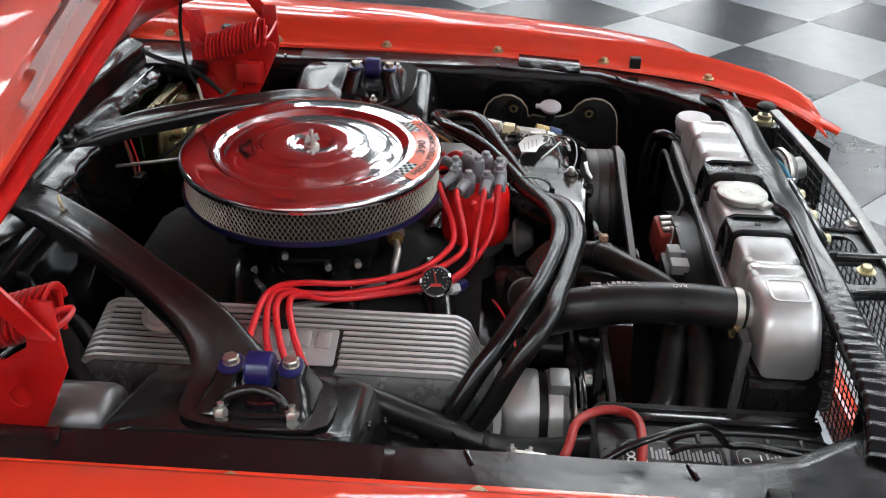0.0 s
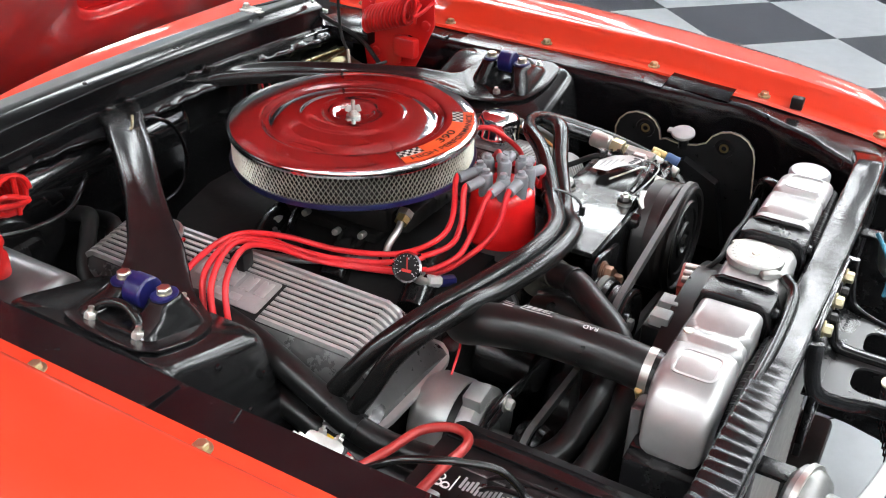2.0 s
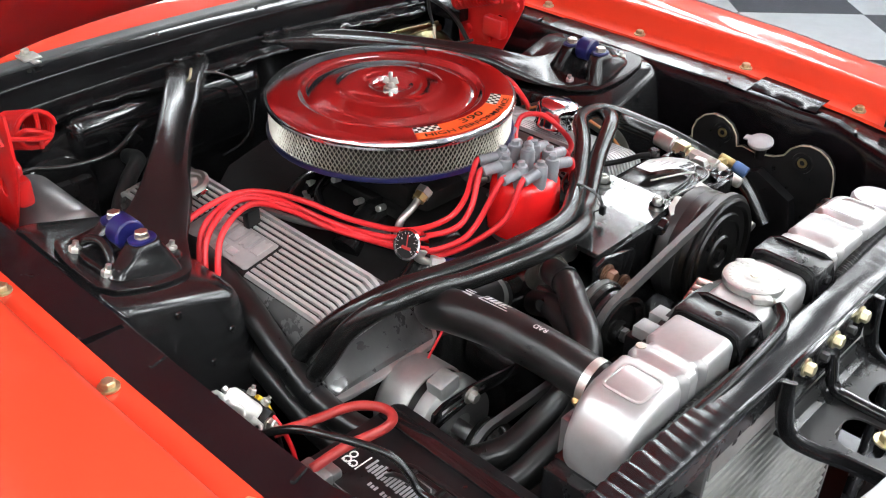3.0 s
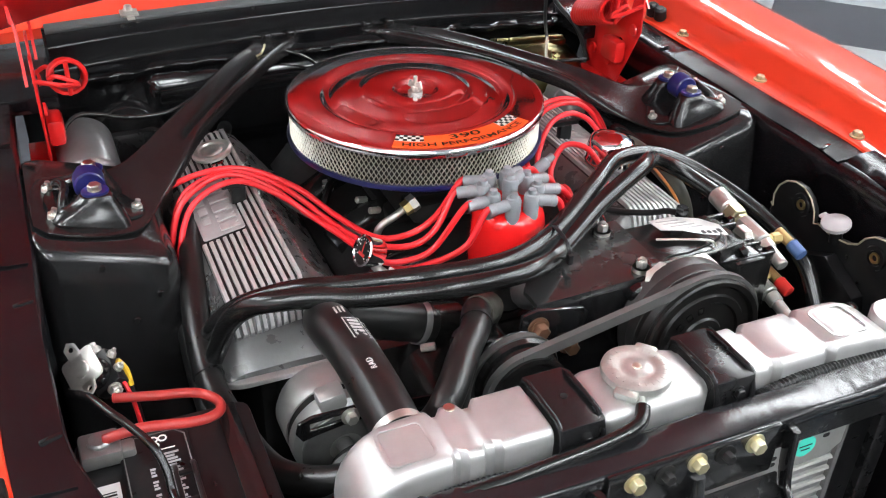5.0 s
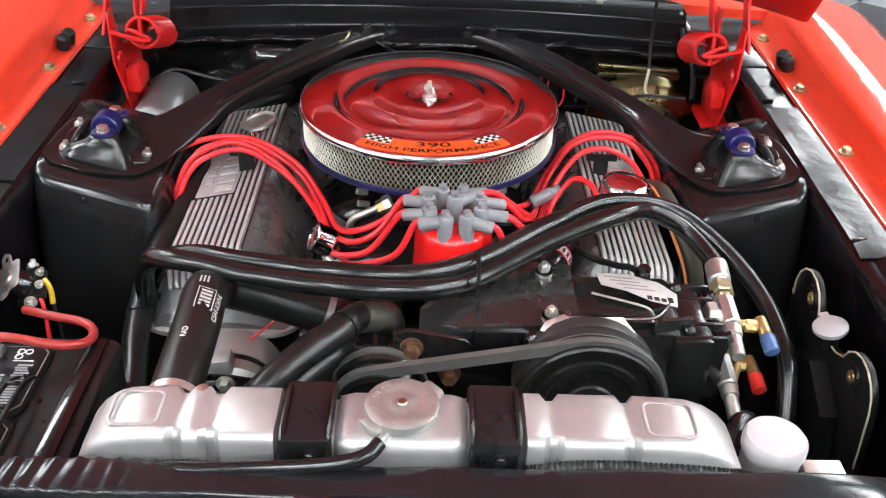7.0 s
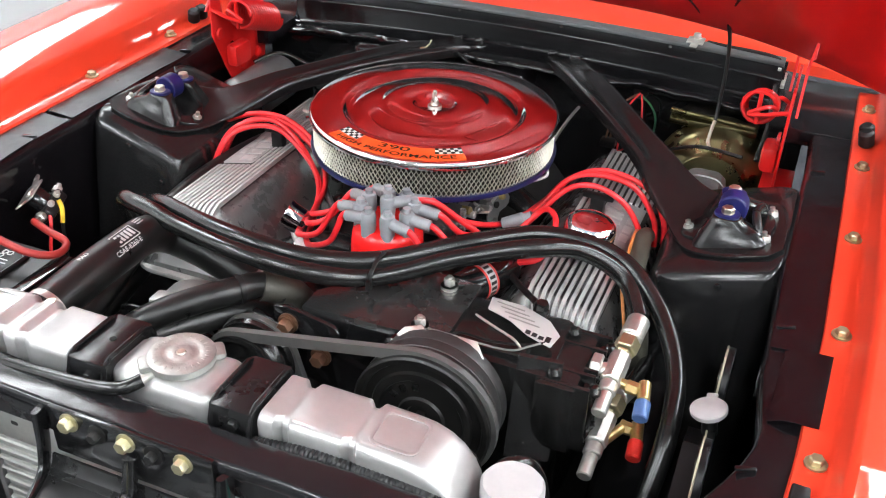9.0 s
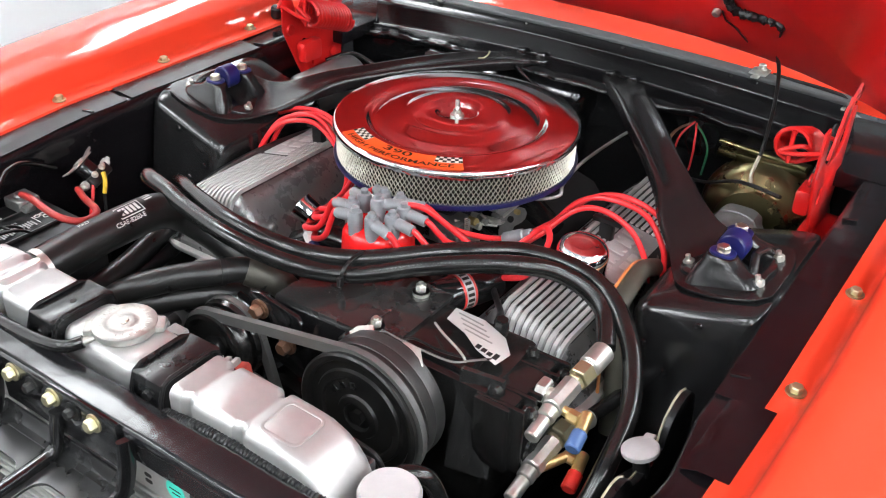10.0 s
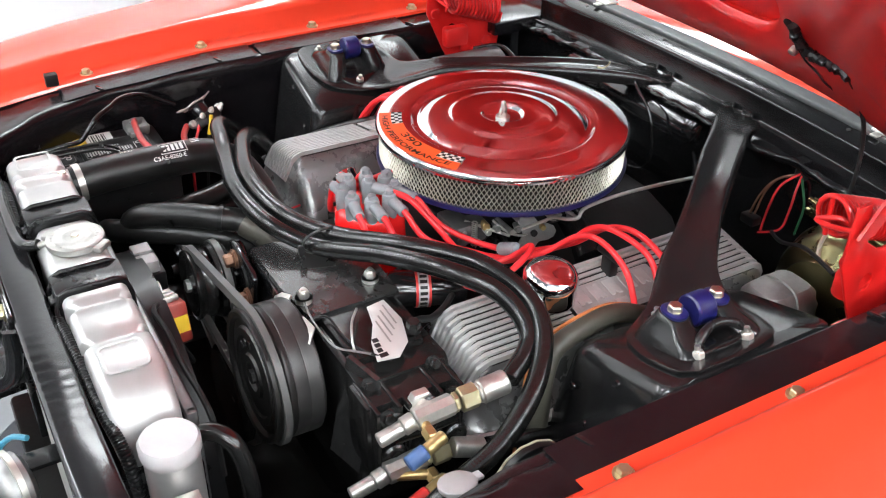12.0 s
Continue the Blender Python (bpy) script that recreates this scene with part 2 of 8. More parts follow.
def axes(at, way, up=(0, 0, 1)):
    """A frame at a place whose z axis points along way."""
    z = Vector(way).normalized()
    u = Vector(up)
    if abs(z.dot(u.normalized())) > 0.98:
        u = Vector((0, 1, 0))
    x = u.cross(z).normalized()
    y = z.cross(x)
    return Matrix((( x.x, y.x, z.x, at[0]), (x.y, y.y, z.y, at[1]), (x.z, y.z, z.z, at[2]), (0, 0, 0, 1)))


def lathe(profile, n=32, m=None, bm=None):
    """A body of revolution round z from (radius, height) pairs."""
    bm = bm or bmesh.new()
    rings = []
    for r, h in profile:
        if r < 1e-6:
            rings.append([bm.verts.new((0, 0, h))])
        else:
            rings.append([bm.verts.new((r * math.cos(2 * math.pi * i / n), r * math.sin(2 * math.pi * i / n), h)) for i in range(n)])
    made = [v for ring in rings for v in ring]
    for a, b in zip(rings, rings[1:]):
        if len(a) == 1 and len(b) == 1:
            continue
        for i in range(n):
            j = (i + 1) % n
            if len(a) == 1:
                bm.faces.new((a[0], b[i], b[j]))
            elif len(b) == 1:
                bm.faces.new((a[i], b[0], a[j]))
            else:
                bm.faces.new((a[i], b[i], b[j], a[j]))
    if m:
        bmesh.ops.transform(bm, matrix=m, verts=made)
    return bm


def rod(a, b, r, n=16, chamfer=0.0, r2=None):
    """A closed round bar from a to b."""
    a, b = Vector(a), Vector(b)
    d = (b - a).length
    r2 = r if r2 is None else r2
    c = min(chamfer, r * 0.6, r2 * 0.6, d * 0.4)
    prof = [(0, 0), (r - c, 0), (r, c), (r2, d - c), (r2 - c, d), (0, d)] if c else [(0, 0), (r, 0), (r2, d), (0, d)]
    return lathe(prof, n, axes(a, b - a))


def hexbolt(at, way, af=0.013, head=0.007, washer=0.010, wt=0.002, stud=0.0):
    """A hexagon head on a flat washer, its foot at a place."""
    bm = lathe([(0, 0), (washer, 0), (washer, wt), (0, wt)], 16)
    h = lathe([(0, wt), (af * 0.56, wt), (af * 0.577, wt + head * 0.8), (af * 0.48, wt + head), (0, wt + head)], 6)
    me = bpy.data.meshes.new("t")
    h.to_mesh(me)
    bm.from_mesh(me)
    h.free()
    bpy.data.meshes.remove(me)
    if stud:
        lathe([(0, wt + head), (af * 0.27, wt + head), (af * 0.27, wt + head + stud), (0, wt + head + stud)], 10, bm=bm)
    bm.transform(axes(at, way))
    return bm


def merge(*bms):
    out = bmesh.new()
    for b in bms:
        me = bpy.data.meshes.new("t")
        b.to_mesh(me)
        out.from_mesh(me)
        b.free()
        bpy.data.meshes.remove(me)
    return out


def curve(pts, n=8, closed=False):
    """Points along a smooth line through the given places."""
    p = [Vector(q) for q in pts]
    out = []
    k = len(p)
    for i in range(k if closed else k - 1):
        a, b, c, d = (p[(i - 1) % k], p[i], p[(i + 1) % k], p[(i + 2) % k]) if closed else (p[max(i - 1, 0)], p[i], p[i + 1], p[min(i + 2, k - 1)])
        for j in range(n):
            t = j / n
            out.append(0.5 * ((2 * b) + (c - a) * t + (2 * a - 5 * b + 4 * c - d) * t * t + (3 * b - a - 3 * c + d) * t ** 3))
    if not closed:
        out.append(p[-1])
    return out


def sweep(path, section, up=(0, 0, 1), caps=True, scale=None, fixed=False):
    """A section of (side, up) pairs carried along a path. fixed: keep the section's up near the given one."""
    bm = bmesh.new()
    path = [Vector(p) for p in path]
    rings = []
    side = None
    for i, p in enumerate(path):
        t = (path[min(i + 1, len(path) - 1)] - path[max(i - 1, 0)]).normalized()
        if side is None or fixed:
            s = t.cross(Vector(up))
            if s.length < 1e-3:
                s = t.cross(Vector((0, 1, 0.1)))
            side = s.normalized()
        else:
            side = (side - t * side.dot(t)).normalized()
        w = side.cross(t)
        k = scale(i / (len(path) - 1)) if scale else (1, 1)
        rings.append([bm.verts.new(p + side * (a * k[0]) + w * (b * k[1])) for a, b in section])
    m = len(section)
    for a, b in zip(rings, rings[1:]):
        for i in range(m):
            j = (i + 1) % m
            bm.faces.new((a[i], a[j], b[j], b[i]))
    if caps:
        bm.faces.new(rings[0])
        bm.faces.new(list(reversed(rings[-1])))
    return bm


def circle(r, n=12):
    return [(r * math.cos(2 * math.pi * i / n), r * math.sin(2 * math.pi * i / n)) for i in range(n)]


def tube(pts, r, n=12, steps=8, smooth=True, caps=True, scale=None):
    return sweep(curve(pts, steps) if smooth else pts, circle(r, n), caps=caps, scale=scale)


def loft(rings, caps=True, closed=True):
    """Faces between rings of equal count."""
    bm = bmesh.new()
    vs = [[bm.verts.new(p) for p in ring] for ring in rings]
    m = len(vs[0])
    for a, b in zip(vs, vs[1:]):
        for i in range(m if closed else m - 1):
            j = (i + 1) % m
            bm.faces.new((a[i], a[j], b[j], b[i]))
    if caps and closed:
        bm.faces.new(vs[0])
        bm.faces.new(list(reversed(vs[-1])))
    return bm


def rounded(w, h, r, n=4):
    """A rounded rectangle round the origin, as (a, b) pairs."""
    r = min(r, w / 2 - 1e-5, h / 2 - 1e-5)
    out = []
    for cx, cy, a0 in ((w / 2 - r, h / 2 - r, 0), (-w / 2 + r, h / 2 - r, 90), (-w / 2 + r, -h / 2 + r, 180), (w / 2 - r, -h / 2 + r, 270)):
        for i in range(n + 1):
            a = radians(a0 + 90 * i / n)
            out.append((cx + r * math.cos(a), cy + r * math.sin(a)))
    return out


def plate(outline, thick, m, r=0.0, holes=()):
    """A flat plate from a 2D outline, thick upwards, put at m; holes are 2D outlines cut through."""
    bm = bmesh.new()
    loops = []
    for loop in (outline, *holes):
        vs = [bm.verts.new((a, b, 0)) for a, b in loop]
        loops += [bm.edges.new((vs[i], vs[(i + 1) % len(vs)])) for i in range(len(vs))]
    if holes:
        bmesh.ops.triangle_fill(bm, edges=loops, use_beauty=True)
    else:
        bm.faces.new([v for v in bm.verts])
    got = bmesh.ops.extrude_face_region(bm, geom=list(bm.faces))
    bmesh.ops.translate(bm, vec=(0, 0, thick), verts=[e for e in got["geom"] if isinstance(e, bmesh.types.BMVert)])
    bmesh.ops.recalc_face_normals(bm, faces=bm.faces)
    if r:
        bevel(bm, r, 2, 50)
    bm.transform(m)
    return bm


def shell(bm, thick):
    """Gives an open sheet a thickness."""
    bmesh.ops.recalc_face_normals(bm, faces=bm.faces)
    bmesh.ops.solidify(bm, geom=list(bm.faces), thickness=thick)
    return bm


def lettering(text, size, extrude=0.0, bold=0.0):
    """The mesh of a word in the built-in font, centred."""
    cu = bpy.data.curves.new("word", "FONT")
    cu.body, cu.size, cu.extrude, cu.offset, cu.align_x, cu.align_y = text, size, extrude, bold, "CENTER", "CENTER"
    ob = bpy.data.objects.new("word", cu)
    scene.collection.objects.link(ob)
    bpy.context.view_layer.update()
    me = bpy.data.meshes.new_from_object(ob.evaluated_get(bpy.context.evaluated_depsgraph_get()))
    bm = bmesh.new()
    bm.from_mesh(me)
    bpy.data.objects.remove(ob)
    bpy.data.curves.remove(cu)
    bpy.data.meshes.remove(me)
    return bm


def lerp_rows(rows, y):
    """Interpolates rows of (key, values...) at a key."""
    rows = sorted(rows)
    if y <= rows[0][0]:
        return rows[0][1:]
    for a, b in zip(rows, rows[1:]):
        if y <= b[0]:
            k = (y - a[0]) / (b[0] - a[0])
            return tuple(p + (q - p) * k for p, q in zip(a[1:], b[1:]))
    return rows[-1][1:]


# ---- the room ----
FLOOR = 0.10
TILE = 0.604
floor = single("floor", box(-3.0, 18.2, -8.2, 6.2, FLOOR - 0.2, FLOOR - 0.004, 0), GROUT, "grey underlay of a checkered vinyl floor", "floor", kind="structure")
WX0, WX1, WY0, WY1, CEILING = -2.75, 18.0, -8.0, 6.0, 3.1
WALL_T = 0.9   # thick enough to take the cut edge tiles
wall_west = single("wall_west", box(WX0 - WALL_T, WX0, WY0, WY1, FLOOR - 0.1, CEILING, 0), WALL, "plain white painted wall beside the car", "wall", kind="structure")
wall_east = single("wall_east", box(WX1, WX1 + WALL_T, WY0, WY1, FLOOR - 0.1, CEILING, 0), WALL_GREY, "plain grey painted wall", "wall", kind="structure")
wall_south = single("wall_south", box(WX0 - WALL_T, WX1 + WALL_T, WY0 - WALL_T, WY0, FLOOR - 0.1, CEILING, 0), WALL_GREY, "plain grey painted wall", "wall", kind="structure")
wall_north = single("wall_north", box(WX0 - WALL_T, WX1 + WALL_T, WY1, WY1 + WALL_T, FLOOR - 0.1, CEILING, 0), WALL_GREY, "plain grey painted wall", "wall", kind="structure")
ceiling = single("ceiling", box(WX0 - WALL_T, WX1 + WALL_T, WY0 - WALL_T, WY1 + WALL_T, CEILING, CEILING + 0.1, 0), CEIL, "pale grey ceiling", "ceiling", kind="structure")


def ceiling_light(x, y):
    root = thing("ceiling_light", "white ceiling light with four glowing tubes, lit", "lamp", (x, y, CEILING), "ceiling lights")
    rim = rounded(0.66, 1.26, 0.01, 1)
    part("frame", plate([(x + a, y + b) for a, b in rim], 0.03, Matrix.Translation((0, 0, CEILING - 0.0305)), 0, holes=[[(x + a, y + b) for a, b in rounded(0.58, 1.18, 0.01, 1)]]), LIGHT_FRAME, root)
    part("tray", box(x - 0.2895, x + 0.2895, y - 0.5895, y + 0.5895, CEILING - 0.008, CEILING - 0.002, 0), LIGHT_FRAME, root)
    for k in range(4):
        u = x - 0.210 + 0.140 * k
        part("tube", box(u - 0.038, u + 0.038, y - 0.585, y + 0.585, CEILING - 0.026, CEILING - 0.012, 0.004), LIGHT, root, "glowing white tube")
    return root


# The single light at x -2.2 is added, unseen, to brighten the west wall.
for lx, rows in ((-2.1, (-3.8, -2.3, 0.2)), (-0.6, (-4.4, -2.4)), (0.9, (-4.4, -2.4)), (2.2, (-3.4, -1.2, 1.0)), (3.4, (-2.4, -0.6, 1.2)), (4.7, (-3.4, -1.5, 0.4)), (6.6, (-4.2, -2.0, 0.2, 2.0)), (8.4, (-4.6, -1.6)), (10.8, (-4.8, -1.8)), (13.4, (-5.0, -2.8, -0.4)), (15.6, (-6.2, -3.4, -0.8)),
                 (2.4, (3.0, 4.4)), (4.1, (2.3,)), (-2.2, (1.9,))):
    for ly in rows:
        ceiling_light(lx, ly)


# ---- the car's body round the engine bay ----
car = thing("car_body", "bright red classic coupe, hood open over the engine bay", "car", (0, 0, FLOOR))

# rows along the car: y, sideways shift, drop of the lip, drop of the crown, drop of the ridge
FEND = [(-0.850, -0.100, -0.092, -0.270, -0.118), (-0.825, -0.082, -0.072, -0.240, -0.088), (-0.80, -0.068, -0.062, -0.215, -0.0765), (-0.75, -0.050, -0.046, -0.165, -0.0575), (-0.69, -0.040, -0.035, -0.112, -0.045),
        (-0.64, -0.031, -0.026, -0.072, -0.035), (-0.60, -0.025, -0.021, -0.051, -0.0285), (-0.55, -0.018, -0.017, -0.042, -0.0238), (-0.447, -0.009, -0.009, -0.028, -0.0138), (-0.25, 0.0, 0.0, -0.011, -0.0028),
        (-0.03, 0.002, 0.001, 0.0, 0.0008), (0.20, 0.004, 0.002, 0.006, 0.003), (0.46, 0.006, 0.006, 0.012, 0.0075)]
LIP = [(0.561, 0.9475), (0.563, 0.9525), (0.588, 0.9535), (0.5955, 0.9585), (0.6015, 0.985), (0.605, 0.9905), (0.612, 0.9945)]
TOP = [(0.64, 0.9985), (0.675, 1.000), (0.71, 0.9965), (0.745, 0.987), (0.78, 0.970), (0.81, 0.947), (0.835, 0.915), (0.852, 0.87), (0.862, 0.80),
       (0.866, 0.70), (0.862, 0.58), (0.85, 0.47)]


def fender_rows(side):
    rows = []
    for i in range(61):
        y = -0.85 + 1.31 * i / 60
        dx, dl, dc, dr = lerp_rows(FEND, y)
        ring = [(side * (x + dx), y, z + dl) for x, z in LIP[:4]]
        ring += [(side * (x + dx), y, z + dr) for x, z in LIP[4:]]
        lift = 0.020 * max(0.0, min(1.0, (y + 0.75) / 0.2)) if side < 0 else 0.0
        ring += [(side * (x + dx * max(0.25, 1 - (x - 0.61) * 2.5)), y, z + dc + lift * max(0.0, min(1.0, (x - 0.62) / 0.09))) for x, z in TOP]
        rows.append(ring)
    return rows


def fender(side, label):
    bm = loft(fender_rows(side), closed=False, caps=False)
    shell(bm, 0.0016 * (1 if side > 0 else 1))
    f = part("fender", bm, RED, car, label, sharp=50)
    for y in (0.385, 0.175, -0.035, -0.247, -0.447, -0.64):
        dx, dl, dc, dr = lerp_rows(FEND, y)
        part("bolt", hexbolt((side * (0.579 + dx), y, 0.9535 + dl), (0, 0, 1), 0.0125, 0.0065, 0.0105, 0.0022), GOLD, f, "yellow zinc bolt and washer")
    lip = curve([(side * 0.520, -0.800, 0.882), (side * 0.512, -0.830, 0.874), (side * 0.500, -0.858, 0.866), (side * 0.488, -0.880, 0.858)], 5)
    part("headlight_bucket", sweep(lip, rounded(0.030, 0.010, 0.004, 2), fixed=True, scale=lambda u: (1 - 0.35 * u, 1)), RED, f, "red lip of the headlight bucket")
    return f


fender_driver = fender(1, "glossy red front fender")
fender_passenger = fender(-1, "glossy red front fender")


def strip_rows(side):
    """The flat flange on top of the inner fender, its inner edge and the panel below."""
    rows = []
    INNER = [(-0.66, 0.40), (-0.60, 0.435), (-0.55, 0.47), (-0.45, 0.502), (-0.3, 0.510), (-0.1, 0.507), (0.18, 0.512), (0.46, 0.505)]
    for i in range(41):
        y = -0.66 + 1.12 * i / 40
        dx, dl, dc, dr = lerp_rows(FEND, y)
        (inner,) = lerp_rows(INNER, y)
        inner += 0.016 * max(0.0, 1 - abs(y + 0.42) / 0.10) if side > 0 else 0.0
        z = 0.9445 + dl + 0.0012 * math.sin(i * 1.7) * (1 if y < 0 else 0.4)
        rows.append([(side * (0.585 + dx), y, z + 0.001), (side * (0.556 + dx), y, z + 0.0005), (side * (inner + 0.02), y, z + 0.0004), (side * (inner + 0.004), y, z), (side * inner, y, z - 0.004),
                     (side * (inner - 0.001), y, z - 0.022), (side * (inner + 0.006), y, z - 0.06), (side * (inner + 0.012), y, z - 0.12),
                     (side * (max(inner, 0.47) + 0.015), y, z - 0.25), (side * (max(inner, 0.47) - 0.0), y, 0.45)])
    return rows


def apron(side):
    bm = shell(loft(strip_rows(side), closed=False, caps=False), 0.0015)
    return part("inner_fender", bm, BLACK_STRIP, car, "black inner fender panel with a flat top flange", sharp=50)


apron_driver, apron_passenger = apron(1), apron(-1)
# taped cover lengths on the flange and its pinched tabs
for side, ya, yb, xo in ((1, -0.400, -0.287, 0.576), (1, -0.285, 0.12, 0.568), (-1, -0.16, 0.13, 0.568), (-1, -0.5, -0.17, 0.568)):
    bm = bmesh.new()
    rows = []
    for i in range(13):
        y = ya + (yb - ya) * i / 12
        dx, dl, dc, dr = lerp_rows(FEND, y)
        up = 0.0047 if xo > 0.57 else 0.0
        rows.append([(side * (0.513 + dx + (0.016 if xo > 0.57 else 0.0)), y, 0.9462 + dl + 0.0006 * math.sin(i)), (side * (0.530 + dx), y, 0.9470 + dl + 0.0008 * math.sin(2.1 * i)), (side * (0.545 + dx), y, 0.9485 + up + dl), (side * (xo + dx), y, 0.9492 + up + dl)])
    part("flange_cover", shell(loft(rows, closed=False, caps=False), 0.001), BLACK_STRIP, apron_driver if side > 0 else apron_passenger)
for side, y in ((1, -0.247), (1, -0.47), (1, 0.15), (-1, -0.237), (-1, 0.14), (-1, -0.44)):
    dx, dl, dc, dr = lerp_rows(FEND, y)
    part("tab", box(-0.010, 0.010, -0.0025, 0.0025, 0, 0.004, 0.0012, Matrix.Translation((side * (0.524 + dx), y, 0.945 + dl)) @ Matrix.Rotation(0.3, 4, "Z")), BLACK_GLOSS, apron_driver if side > 0 else apron_passenger)

for side in (1, -1):
    part("front_splash", loft([[(side * x, y, z0), (side * x, y, z1), (side * (x + 0.004), y, z1), (side * (x + 0.004), y, z0)] for x, y, z0, z1 in ((0.478, -0.655, 0.42, 0.915), (0.472, -0.72, 0.42, 0.900), (0.450, -0.80, 0.42, 0.872), (0.430, -0.85, 0.42, 0.850))]), BLACK, car, "black splash panel ahead of the support")

# rubber hood bumpers on the fender lips
for side, y, h in ((1, -0.504, 0.016), (-1, -0.504, 0.016)):
    dx, dl, dc, dr = lerp_rows(FEND, y)
    c = (side * (0.573 + dx), y, 0.953 + dl)
    part("rubber_bumper", box(c[0] - 0.008, c[0] + 0.008, y - 0.010, y + 0.010, c[2], c[2] + 0.02, 0.002), RUBBER_DULL, fender_driver if side > 0 else fender_passenger, "black rubber block")
for side in (1, -1):
    bump = merge(*[rod((side * 0.586, 0.262 + a, 0.957), (side * 0.580, 0.258 + a, 0.982), 0.011, 14, 0.004) for a in (-0.012, 0.012)])
    part("rubber_bumper", bump, RUBBER_DULL, fender_driver if side > 0 else fender_passenger, "pair of black rubber blocks")

# the cowl: firewall, forward flange, sloping face, ledge, red panel behind
def cowl_sheet(rows, x0=-0.50, x1=0.50, n=40, wave=0.0):
    rings = []
    for i in range(n + 1):
        x = x0 + (x1 - x0) * i / n
        sag = -0.012 * (x / 0.5) ** 2
        back = 0.0 * abs(x)
        rings.append([(x, y - back + (wave * math.sin(i * 2.3) if k == 0 else 0), z + sag) for k, (y, z) in enumerate(rows)])
    return shell(loft(rings, closed=False, caps=False), 0.0018)


COWL_BACK, COWL_DROP = 0.016, 0.012


def cowl_rows(x):
    """The cowl's section at a place across the car: curled flange, upright face, sloping ledge."""
    q = (x / 0.5) ** 2
    out = max(0.0, min(1.0, (abs(x) - 0.165) / 0.05))
    front = 0.313 + 0.020 * out + 0.0022 * math.sin(x * 61) * (0.4 + out) + 0.0016 * math.sin(x * 143 + 1)
    dip = 0.0006 * math.sin(x * 47) + 0.0004 * math.sin(x * 121)
    return [(front + 0.004, 0.9585 - 0.024 * q - 0.004 * out), (front - 0.001, 0.962 - 0.024 * q), (front, 0.9665 - 0.024 * q), (front + 0.006, 0.970 - 0.024 * q + dip), (0.343, 0.9715 - 0.024 * q + dip * 0.6 - 0.003 * out), (0.352, 0.9722 - 0.024 * q),
            (0.3660, 0.9745 - 0.024 * q), (0.3690, 0.9785 - 0.024 * q), (0.3690, 1.0085 - 0.020 * q), (0.3705, 1.0125 - 0.019 * q), (0.3745, 1.0145 - 0.018 * q), (0.3945, 1.0195 - 0.014 * q), (0.3965, 1.0190 - 0.014 * q), (0.3975, 1.0130 - 0.013 * q)]


part("cowl_face", shell(loft([[(x, y, z) for y, z in ((a + COWL_BACK, b - COWL_DROP) for a, b in cowl_rows(x))] for x in [-0.445 + 0.89 * i / 110 for i in range(111)]], closed=False, caps=False), 0.0014), COWL, car, "gloss black cowl face with a bolted flange", sharp=50)
part("cowl_seal", sweep([(x / 22.5 - 0.4444, 0.4165 + COWL_BACK, 1.0185 - COWL_DROP - 0.012 * (x / 10 - 1) ** 2 * 0.79) for x in range(21)], rounded(0.031, 0.010, 0.004)), SEAL, car, "grey weatherstrip along the cowl")
part("cowl_groove", sweep([(x / 22.5 - 0.4444, 0.400 + COWL_BACK, 1.0105 - COWL_DROP - 0.012 * (x / 10 - 1) ** 2 * 0.79) for x in range(21)], rounded(0.012, 0.006, 0.002)), RUBBER_DULL, car)
part("cowl_panel", cowl_sheet([(y + COWL_BACK, z - COWL_DROP) for y, z in ((0.432, 1.000), (0.434, 1.0165), (0.442, 1.0205), (0.50, 1.026), (0.60, 1.033), (0.78, 1.042))], -0.74, 0.74), RED, car, "red cowl panel below the windshield")
for x, k in ((-0.33, 0), (-0.12, 1), (0.07, 0), (0.26, 1)):
    part("rivet", lathe([(0.004, 0), (0.0035, 0.0016), (0, 0.002)], 10, axes((x, 0.389 + COWL_BACK, 1.0171 - COWL_DROP - 0.016 * (2 * x) ** 2), (0, -0.35, 0.94))), DARK, car)
for side in (1, -1):
    part("cowl_end", loft([[(side * x, 0.345, 0.928), (side * x, 0.47, 0.935), (side * x, 0.47, 0.994), (side * x, 0.408, 0.994), (side * x, 0.378, 0.943)] for x in (0.443, 0.449)]), BLACK_GLOSS, car)
    part("cowl_corner", box(min(side * 0.445, side * 0.60), max(side * 0.445, side * 0.60), 0.28, 0.50, 0.925, 0.951, 0.004), BLACK_STRIP, car)
# Out of view; added so the chrome lid mirrors a dark shape here.
part("windshield", loft([[(x, 0.80 - 0.10 * (x / 0.6) ** 2, 1.038), (x, 1.36 - 0.10 * (x / 0.6) ** 2, 1.42), (x, 1.362 - 0.10 * (x / 0.6) ** 2, 1.416), (x, 0.806 - 0.10 * (x / 0.6) ** 2, 1.035)] for x in [-0.66 + 1.32 * i / 16 for i in range(17)]]), COWL, car, "unseen dark windshield panel, added for the chrome lid to mirror")
